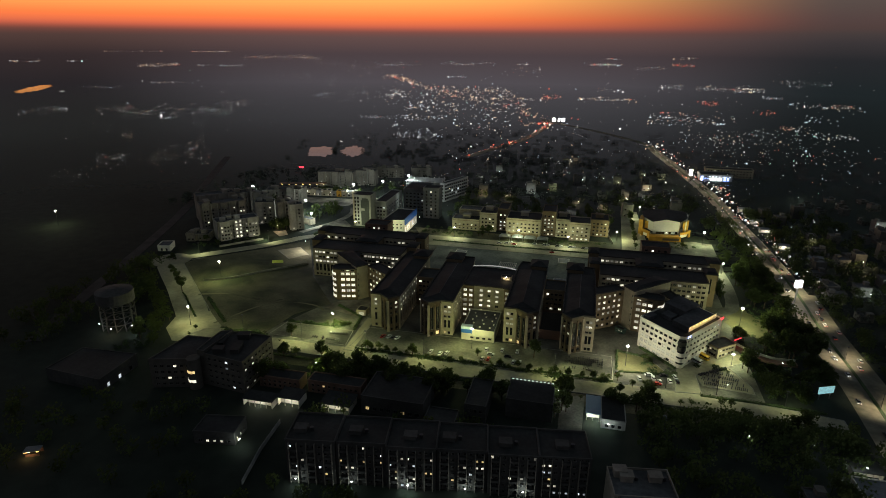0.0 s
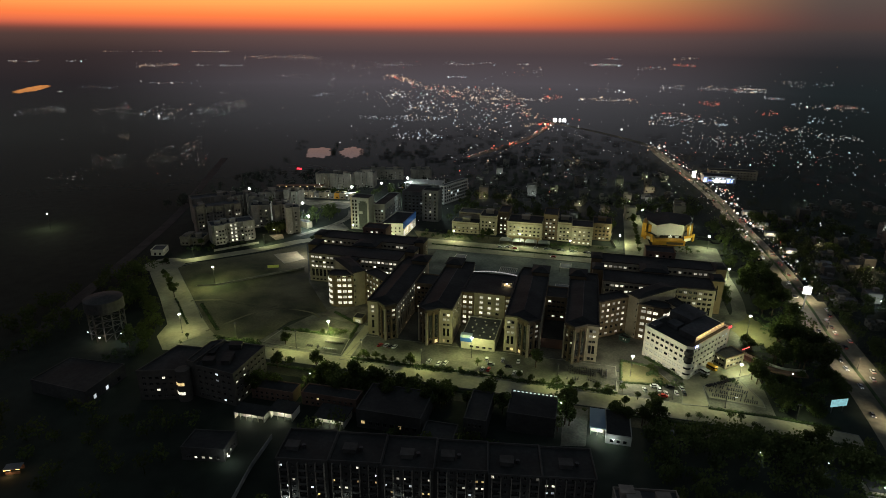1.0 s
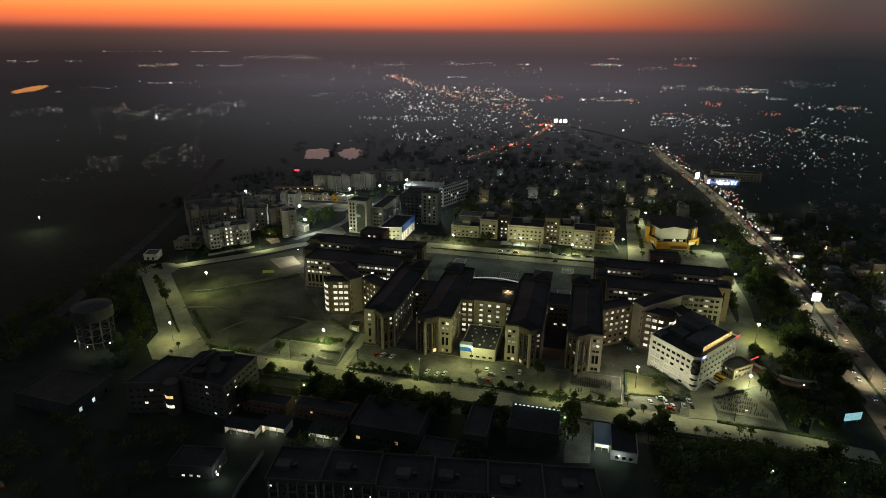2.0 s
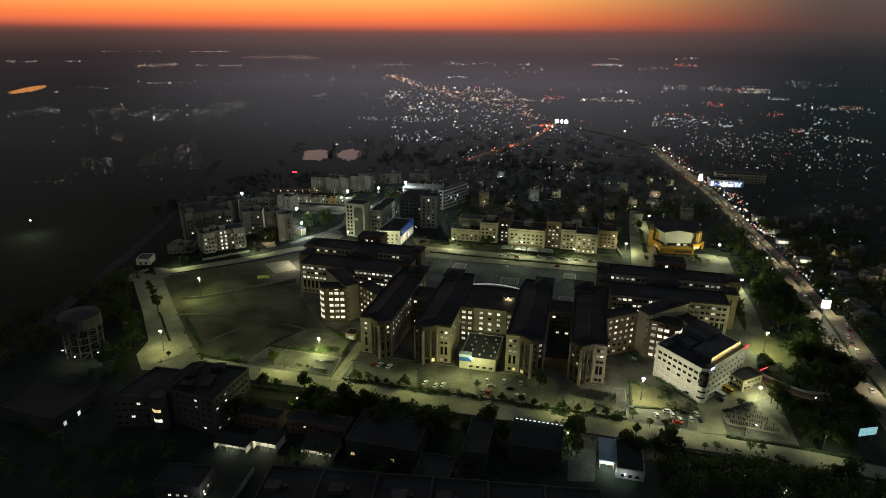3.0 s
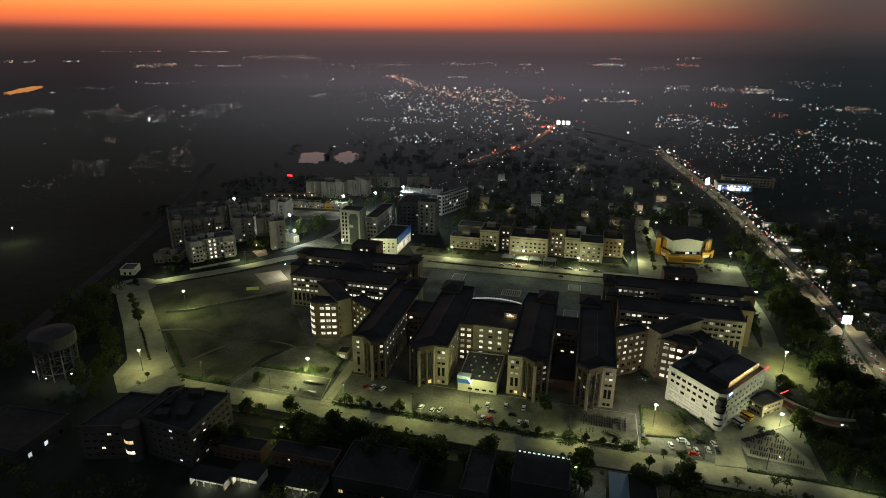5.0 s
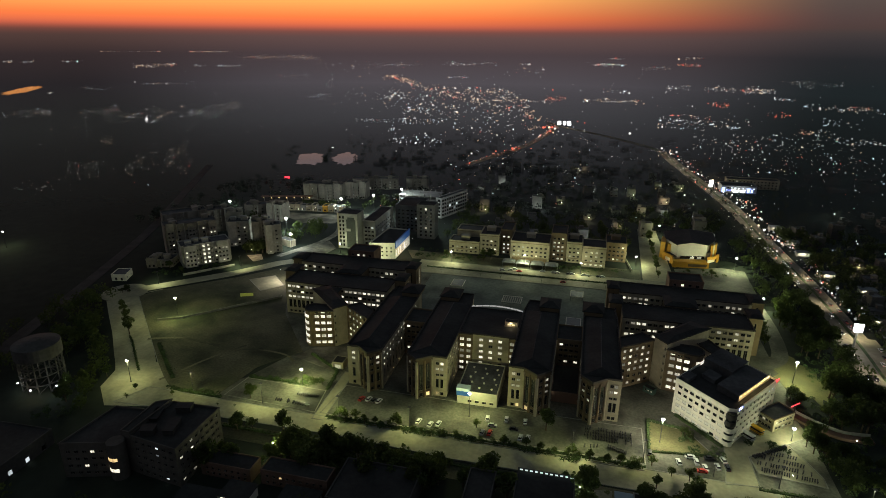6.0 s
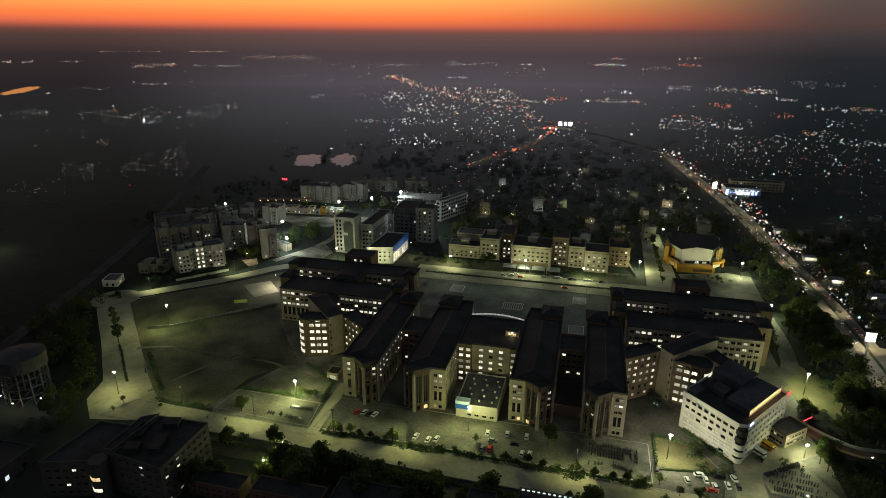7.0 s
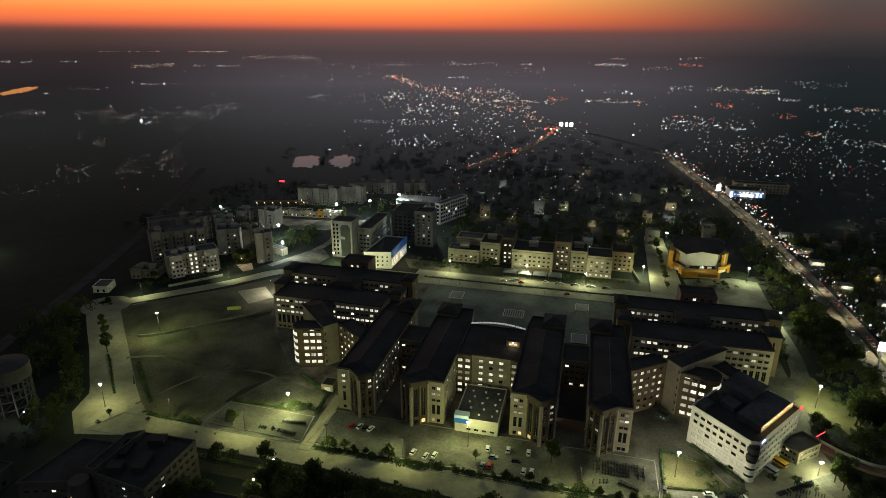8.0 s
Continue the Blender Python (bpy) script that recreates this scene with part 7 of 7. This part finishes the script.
def far_tree(m_, rng_, x, y):
    h, w = rng_.uniform(6, 12), rng_.uniform(2.5, 4.5)
    for k_ in range(46):
        d = Vector((rng_.gauss(0, 1), rng_.gauss(0, 1), rng_.gauss(0, 0.8))).normalized()
        p = Vector((x, y, h * 0.55)) + Vector((d.x * w, d.y * w, d.z * h * 0.42)) * rng_.uniform(0.35, 1.12)
        s_ = rng_.uniform(0.45, 1.15)
        u = Vector((rng_.gauss(0, 1), rng_.gauss(0, 1), rng_.gauss(0, 0.6))).normalized()
        v = u.orthogonal().normalized()
        m_.face([p - u * s_, p - v * s_, p + u * s_, p + v * s_])


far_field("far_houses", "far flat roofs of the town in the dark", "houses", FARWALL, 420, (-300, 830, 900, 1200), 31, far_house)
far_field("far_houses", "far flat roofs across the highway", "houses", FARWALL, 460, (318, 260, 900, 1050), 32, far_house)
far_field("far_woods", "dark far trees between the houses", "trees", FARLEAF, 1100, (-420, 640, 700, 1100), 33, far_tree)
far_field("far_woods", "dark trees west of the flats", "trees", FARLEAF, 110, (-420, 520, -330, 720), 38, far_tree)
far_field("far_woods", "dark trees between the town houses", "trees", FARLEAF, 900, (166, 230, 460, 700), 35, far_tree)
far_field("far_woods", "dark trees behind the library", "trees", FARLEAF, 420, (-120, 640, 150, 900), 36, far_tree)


def wood_tree(m_, rng_, x, y):
    h, w = rng_.uniform(6, 12), rng_.uniform(2.6, 4.8)
    m_.tube((x, y, 0), (x, y, h * 0.5), 0.25, 0.12, 5)
    for k_ in range(95):
        d = Vector((rng_.gauss(0, 1), rng_.gauss(0, 1), rng_.gauss(0, 0.8))).normalized()
        p = Vector((x, y, h * 0.6)) + Vector((d.x * w, d.y * w, d.z * h * 0.38)) * rng_.uniform(0.45, 1.1)
        s_ = rng_.uniform(0.3, 0.75)
        u = Vector((rng_.gauss(0, 1), rng_.gauss(0, 1), rng_.gauss(0, 0.6))).normalized()
        v = u.orthogonal().normalized()
        m_.face([p - u * s_, p - v * s_, p + u * s_, p + v * s_])


for x0, y0, x1, y1, n, seed in ((-330, 150, -160, 204, 50, 61), (-340, 228, -292, 330, 46, 62), (-120, 196, 10, 218, 46, 63), (34, 172, 134, 252, 105, 64), (-150, 120, 150, 166, 110, 65), (-114, 246, -56, 257, 34, 66), (166, 240, 260, 460, 210, 67), (166, 460, 240, 640, 150, 68), (34, 610, 118, 680, 60, 69), (-128, 552, 30, 640, 110, 70), (114, 476, 135, 600, 30, 71), (133, 372, 141.5, 640, 34, 72), (162.5, 300, 168, 640, 44, 73), (-262, 508, -236, 556, 24, 74), (-278, 470, -264, 482, 16, 86), (-222, 540, -197, 562, 10, 75), (-300, 607, -236, 617, 14, 76), (-240, 618, -196, 660, 14, 77), (-345, 536, -300, 556, 10, 78), (-300, 290, -274, 330, 24, 79), (-332, 330, -312, 372, 18, 80), (95, 398, 99, 430, 7, 81), (119, 398, 130, 470, 30, 82), (36, 240, 126, 254, 70, 84), (97, 281, 116, 296, 16, 85)):
    m = Mesh()
    wrng = random.Random(seed)
    for _ in range(n):
        x, y = wrng.uniform(x0, x1), wrng.uniform(y0, y1)
        if y < 262 or seed > 70 or free_of_roads(x, y) and not (y < 626 and 33 < x < 100) and all(math.dist((x, y), p) > 7 for p in spots):
            wood_tree(m, wrng, x, y)
    tagged(part("woods", m, LEAF), "dark unlit scrub trees of the south side" if y1 < 262 else "dark trees crowding round the town houses", "trees", kind="stuff")

m = Mesh()
wrng = random.Random(83)
for p, yaw in along([Vector((-229, 262)), Vector((-253, 296)), Vector((-279, 321)), Vector((-303, 346))], 4.5):
    wood_tree(m, wrng, p.x - wrng.uniform(0, 7), p.y - wrng.uniform(0, 7))
tagged(part("woods", m, LEAF), "dark scrub trees along the avenue's edge", "trees", kind="stuff")

m = Mesh()
brng = random.Random(90)
for x0, y0, x1, y1, n in ((-122, 498, -92, 510, 26), (-32, 498, 24, 507, 34), (-140, 494, -122, 520, 14), (62, 508, 98, 522, 16), (112, 326, 134, 400, 90), (94, 326, 112, 352, 36), (96, 282, 118, 316, 40), (-318, 412, -296, 424, 16), (-292, 426, -276, 440, 12), (-206, 281, -176, 283.5, 10), (-252, 244, -234, 266, 30), (-170, 300.5, -147, 303, 12), (-147, 300.5, -131, 307, 22), (-116, 277.4, -60, 280.8, 60), (-56, 277.4, 22, 280.8, 64), (17, 276.8, 22, 279.4, 9), (-10, 275.4, -4, 277.4, 7), (40, 302, 45, 306, 8), (40, 292, 58, 302, 14), (66, 300, 84, 309, 10)):
    for _ in range(n):
        x, y, s_ = brng.uniform(x0, x1), brng.uniform(y0, y1), brng.uniform(0.8, 2.0)
        for _ in range(46):
            d = Vector((brng.gauss(0, 1), brng.gauss(0, 1), abs(brng.gauss(0, 0.9)))).normalized() * s_ * brng.uniform(0.5, 1.05)
            p = Vector((x, y, 0.2)) + d
            u = Vector((brng.gauss(0, 1), brng.gauss(0, 1), brng.gauss(0, 0.6))).normalized() * s_ * 0.2
            v = u.orthogonal().normalized() * s_ * 0.15
            m.face([p - u, p - v, p + u, p + v])
tagged(part("bushes", m, HEDGE), "loose low bushes along the campus verges", "bushes", kind="stuff")

m = Mesh()
prng = random.Random(51)
for i in range(16):
    v = prng.uniform(-52, 50)
    far_tree(m, prng, -383 - 0.36 * v + prng.uniform(-2, 2), 868 + v)
for i in range(18):
    v = prng.uniform(-30, 62)
    far_tree(m, prng, (-440 if i % 2 else -331) - 0.36 * v + prng.uniform(-9, 5), 868 + v)
tagged(part("far_woods", m, FARLEAF), "dark trees along the ponds' shores", "trees", kind="stuff")

# ---- the far lights of the town ----
lrng = random.Random(12)
lights = [Mesh() for _ in POINTS]


def far_light(x, y, z, r, kind=None):
    k_ = lrng.choices(range(5), (46, 24, 20, 7, 3))[0] if kind is None else kind
    lights[k_].gem(x, y, z, r * 1.05)


def ground_z(x, y):
    return float(np.interp(math.hypot(x + 100, y - 300), radii, rise))


# how often each colour comes: white, cool, warm, red, green
TINTS = {"w": (50, 22, 20, 5, 3), "c": (30, 60, 6, 2, 2), "a": (30, 6, 56, 8, 0), "r": (6, 0, 34, 60, 0), "d": (50, 20, 24, 4, 2), "p": (34, 0, 60, 6, 0)}


def dot(x, y, z, bright, kind):
    """A far lamp, enlarged with distance to paint in its halo; bright: 0 faint to 1 dazzling."""
    if lrng.random() < 0.06:                # a lit front or a row of tubes
        k_ = math.hypot(x, y - 60) / 1000
        lights[kind].obox(x, y, z, k_ * lrng.uniform(1.5, 4.5), k_ * 0.6, k_ * (0.35 + 0.5 * bright), lrng.uniform(-0.15, 0.35))
        return
    lights[kind].gem(x, y, z, math.hypot(x, y - 60) / 1000 * (0.50 + 0.90 * bright))


def pick(tint):
    return lrng.choices(range(5), TINTS[tint])[0]


# the near town; then the clusters, villages and rows of road lamps of the plain (place, number, half breadth, half depth, tint)
for n, x0, y0, x1, y1 in ((260, -140, 560, 560, 1050), (190, 195, 250, 900, 1200), (70, -300, 580, -140, 740)):
    for _ in range(n):
        dot(lrng.uniform(x0, x1), lrng.uniform(y0, y1), lrng.uniform(2.5, 7), lrng.random() ** 5, pick("w"))
for _ in range(200):
    a, d = math.radians(lrng.uniform(-42, 36)), 1 / lrng.uniform(1 / 4300, 1 / 1000)
    dot(-d * math.sin(a) - 20, d * math.cos(a), ground_z(-d * math.sin(a), d * math.cos(a)) + 6, 0.5 * lrng.random() ** 4, pick("d"))
WEST_FAR = [
    (-3168, 3765, 12, 192, 6, "p"),
    (-2762, 4077, 20, 131, 6, "p"),
    (-2150, 3999, 34, 250, 123, "p"),
    (-3176, 2890, 9, 79, 70, "w"),
    (-2961, 3070, 6, 68, 56, "w"),
    (-2459, 3121, 30, 124, 104, "a"),
    (-2263, 3234, 7, 43, 70, "w"),
    (-2079, 3282, 9, 75, 70, "w"),
    (-1594, 2093, 10, 93, 64, "d"),
    (-1670, 1804, 5, 55, 80, "d"),
    (-1637, 1604, 4, 8, 22, "w"),
    (-1503, 3609, 14, 205, 389, "d"),
    (-1231, 3830, 11, 161, 90, "w"),
    (-1384, 2714, 7, 65, 254, "d"),
    (-1001, 2271, 6, 21, 281, "d"),
]
WEST_NEAR = [
    (-1250, 1164, 12, 51, 60, "w"),
    (-1098, 1212, 10, 39, 107, "w"),
    (-929, 1232, 44, 116, 133, "w"),
    (-890, 1118, 8, 14, 18, "c"),
    (-921, 1442, 8, 31, 56, "w"),
    (-775, 875, 7, 8, 42, "a"),
    (-585, 762, 26, 41, 100, "d"),
    (-589, 811, 12, 13, 120, "a"),
    (-639, 689, 14, 34, 67, "w"),
    (-612, 598, 10, 28, 37, "d"),
    (-904, 904, 5, 56, 139, "d"),
    (-815, 1778, 6, 34, 58, "c"),
    (-676, 1863, 20, 87, 199, "w"),
]
TOWN = [
    (-440, 1273, 26, 57, 36, "c"),
    (-355, 1279, 24, 47, 52, "w"),
    (-368, 1144, 6, 13, 20, "w"),
    (-292, 1040, 36, 44, 51, "c"),
    (-529, 1798, 50, 83, 269, "w"),
    (-397, 1501, 60, 69, 169, "w"),
    (-374, 2009, 110, 128, 277, "a"),
    (-252, 1549, 70, 105, 225, "w"),
    (-245, 1802, 40, 105, 40, "a"),
    (-116, 1895, 22, 30, 125, "r"),
    (-146, 2227, 2, 4, 48, "r"),
    (-217, 1211, 46, 65, 137, "w"),
    (-147, 1409, 14, 12, 141, "r"),
    (-56, 1184, 16, 63, 123, "d"),
    (-155, 872, 22, 47, 84, "w"),
    (-66, 825, 14, 50, 72, "d"),
]
EAST_FAR = [
    (-804, 4016, 24, 183, 124, "w"),
    (-451, 4067, 9, 36, 58, "c"),
    (59, 4126, 17, 133, 116, "w"),
    (128, 4586, 7, 54, 38, "c"),
    (554, 4144, 14, 66, 96, "r"),
    (629, 4647, 8, 80, 76, "p"),
    (349, 3938, 10, 92, 128, "w"),
    (-340, 3349, 10, 137, 325, "d"),
    (-645, 2907, 10, 59, 82, "c"),
    (49, 1877, 30, 83, 50, "a"),
    (72, 2250, 9, 50, 72, "w"),
    (301, 2487, 12, 47, 180, "w"),
    (505, 2476, 44, 117, 146, "w"),
    (537, 2362, 14, 45, 32, "w"),
    (557, 2113, 12, 32, 42, "c"),
    (886, 2893, 16, 105, 218, "w"),
]
EAST_NEAR = [
    (324, 1825, 12, 25, 48, "r"),
    (621, 1822, 26, 91, 78, "w"),
    (681, 1881, 6, 27, 32, "r"),
    (422, 1637, 10, 25, 50, "r"),
    (186, 1408, 46, 57, 93, "w"),
    (214, 1543, 12, 47, 16, "r"),
    (267, 1365, 10, 13, 18, "c"),
    (268, 1439, 14, 60, 97, "w"),
    (391, 1332, 10, 13, 24, "r"),
    (405, 1288, 16, 22, 71, "w"),
    (444, 1235, 20, 35, 50, "w"),
    (509, 1512, 12, 34, 64, "c"),
    (304, 1168, 46, 86, 127, "w"),
    (206, 1109, 30, 56, 103, "w"),
    (326, 1007, 36, 69, 118, "w"),
    (215, 936, 18, 45, 81, "d"),
]
for cx, cy, n, sx, sy, tint in WEST_FAR + WEST_NEAR + TOWN + EAST_FAR + EAST_NEAR:
    out = Vector((cx, cy)).normalized()
    dim = 0.5 if cx < -560 else 0.8 if cx > 150 else 1.0        # thinner lamps out in the villages
    for _ in range(int(n * 2.1)):
        p = Vector((cx, cy)) + Vector((out.y, -out.x)) * lrng.uniform(-1, 1) * sx + out * max(-1.6, min(1.6, lrng.gauss(0, 0.6))) * sy
        dot(p.x, p.y, ground_z(p.x, p.y) + lrng.uniform(4, 8), dim * (0.4 if tint == "d" else 1.0) * (lrng.random() ** 3 + (0.6 if lrng.random() < 0.05 else 0)), pick(tint))
for cx, cy in ((516, 4156), (324, 1849), (-75, 1330)):
    for _ in range(9):
        dot(cx + lrng.gauss(0, 26), cy + lrng.gauss(0, 26), ground_z(cx, cy) + 8, lrng.random(), 3)
for p, yaw in along(highway[20:50], 11.0):
    for s in (-12, -4, 4, 12):
        if lrng.random() < 0.8:
            d = Vector((-math.sin(yaw), math.cos(yaw))) * (s + lrng.uniform(-3, 3))
            dot(p.x + d.x, p.y + d.y, lrng.uniform(2, 7), lrng.random(), lrng.choice((0, 2, 2, 0, 3)))
for p, yaw in along(highway[64:], 17.0):
    w_ = 9 + p.length / 90
    for _ in range(2):
        dot(p.x + lrng.gauss(0, w_ * 0.5), p.y + lrng.gauss(0, w_), ground_z(p.x, p.y) + lrng.uniform(1, 6), lrng.random(), lrng.choice((0, 2, 2, 2, 3)))
for p, yaw in along(far_road, 5.0):
    if lrng.random() < 0.75:
        dot(p.x + lrng.uniform(-5, 5), p.y + lrng.uniform(-5, 5), 1.5, lrng.random(), lrng.choice((2, 3, 3, 2, 0)))
for _ in range(110):
    y = lrng.choice((lrng.uniform(425, 570), lrng.uniform(600, 760)))
    far_light((166 if y < 600 else 160) + lrng.gauss(0, 3.5), y, lrng.uniform(1, 5), 0.15 + lrng.random() ** 2, lrng.choice((0, 0, 1, 2, 3)))
for i in range(16):         # the junction under the hoardings
    far_light(-84 + lrng.gauss(0, 9), 1262 + lrng.gauss(0, 30), lrng.uniform(2, 9), lrng.uniform(0.8, 2.6), lrng.choice((0, 0, 2, 2, 3)))
for x, y, s_ in ((-123, 1276, 12), (-150, 960, 7), (-128, 1030, 7), (-240, 1540, 20)):
    for i in range(12):
        far_light(x + lrng.gauss(0, s_ * 0.7), y + lrng.gauss(0, s_ * 1.5), lrng.uniform(1, 4), lrng.uniform(0.5, 1.5), lrng.choice((2, 3, 3, 2)))
for cx, cy, n in ((159, 620, 22), (164, 603, 16), (160, 508, 18), (141, 812, 8)):      # roadside stalls with bare lamps
    for i in range(n):
        far_light(cx + lrng.gauss(0, 3), cy + lrng.gauss(0, 8), lrng.uniform(1, 4), lrng.uniform(0.25, 0.75), lrng.choice((0, 0, 0, 2, 3)))
for x, y, r in ((-327, 989, 1.3), (-303, 1001, 1.0), (-278, 975, 1.2), (-259, 1006, 1.4), (-284, 892, 0.8), (-291, 1077, 1.0), (-357, 944, 0.7), (-206, 960, 0.9), (-225, 1167, 1.3), (-176, 1040, 0.8), (-1690, 2032, 3.5), (-803, 1753, 3.2), (-883, 1103, 2.6), (-1506, 2125, 2.0), (100, 1030, 1.6), (118, 1000, 1.8), (60, 1180, 2.2), (75, 1240, 1.8)):
    far_light(x, y, 12, r, 0)
for i, me in enumerate(lights):
    tagged(part("far_lights", me, POINTS[i]), "scattered far lamps of the town at dusk", "lights", kind="stuff")

# lit hoardings over the far junction
for x, w_ in ((-71, 6.5), (-60.5, 4.5), (-51.5, 7.0)):
    t = thing("billboard", "tall white lit billboard over the far junction", "billboard", pose(x, 1304, 0, 0, 0, 4), "far billboards")
    m = Mesh()
    m.box(-w_ / 2, -0.2, 6.5, w_ / 2, 0.2, 13.5)
    part("panel", m, WHITEGLOW, t, "glowing white panel")
    for sx in (-0.3, 0.3):
        m = Mesh()
        m.tube((sx * w_, 0.4, 0), (sx * w_, 0.4, 13), 0.3, 0.2, 6)
        part("post", m, DARKMETAL, t)

m = Mesh()
m.box(-369, 712.4, 5.0, -362.5, 712.9, 7.2)
red_sign = tagged(part("red_sign", m, REDGLOW), "red lit sign over a dark roof", "sign")
m = Mesh()
for x in (-368, -363.5):
    m.box(x - 0.1, 713, 0, x + 0.1, 713.3, 7.0)
part("frame", m, DARKMETAL, red_sign)

# added fill lamps along the highway's median, and for shop fronts and streets beyond it
for i, (p, yaw) in enumerate(along(highway[6:48], 48.0)):
    street_lamp(p.x, p.y, 9, 4000 if p.y < 330 else 5000 if p.y < 620 else 3600, 1 if p.y < 620 else 2, yaw + math.pi / 2, (1.0, 0.90, 0.62))
for x, y, w_ in ((215, 490, 2200), (196, 545, 2000), (240, 430, 1200), (205, 375, 1600), (290, 520, 1000), (-60, 700, 1500), (40, 760, 1500), (-20, 860, 1500), (230, 700, 1500), (320, 640, 1200), (100, 700, 1500), (-300, 632, 250), (180, 812, 2500)):
    point(x, y, 7, w_, lrng.choice((COOL, WARM, GREENISH)), 0.5)

# fill lamps added before some town houses, as if on their porches
for i, (x, y) in enumerate(p for p in spots if -140 < p[0] < 130 and p[1] < 800):
    if i % 2 == 1:
        point(x + 2, y - 9.5, 3.4, 420 + 260 * (i % 5), (WARM, COOL, GREENISH)[i % 3], 0.3)
for i, (x, y) in enumerate(p for p in spots if 185 < p[0] < 330 and 330 < p[1] < 720):
    if i % 6 == 1:
        point(x + 2, y - 9.5, 3.4, 500 + 220 * (i % 5), (WARM, COOL, GREENISH)[i % 3], 0.3)

# bulbs for the lamps on walls, porches and sheds, the added fill lamps too
m = Mesh()
for x, y, z in bulbs:
    m.gem(x, y, z + 0.75, 0.15)
    m.box(x - 0.28, y - 0.28, z + 0.98, x + 0.28, y + 0.28, z + 1.04)
tagged(part("lamp_bulbs", m, LAMPFACE), "small bare bulbs on porches, walls and added fill lamps", "lamps", kind="stuff")
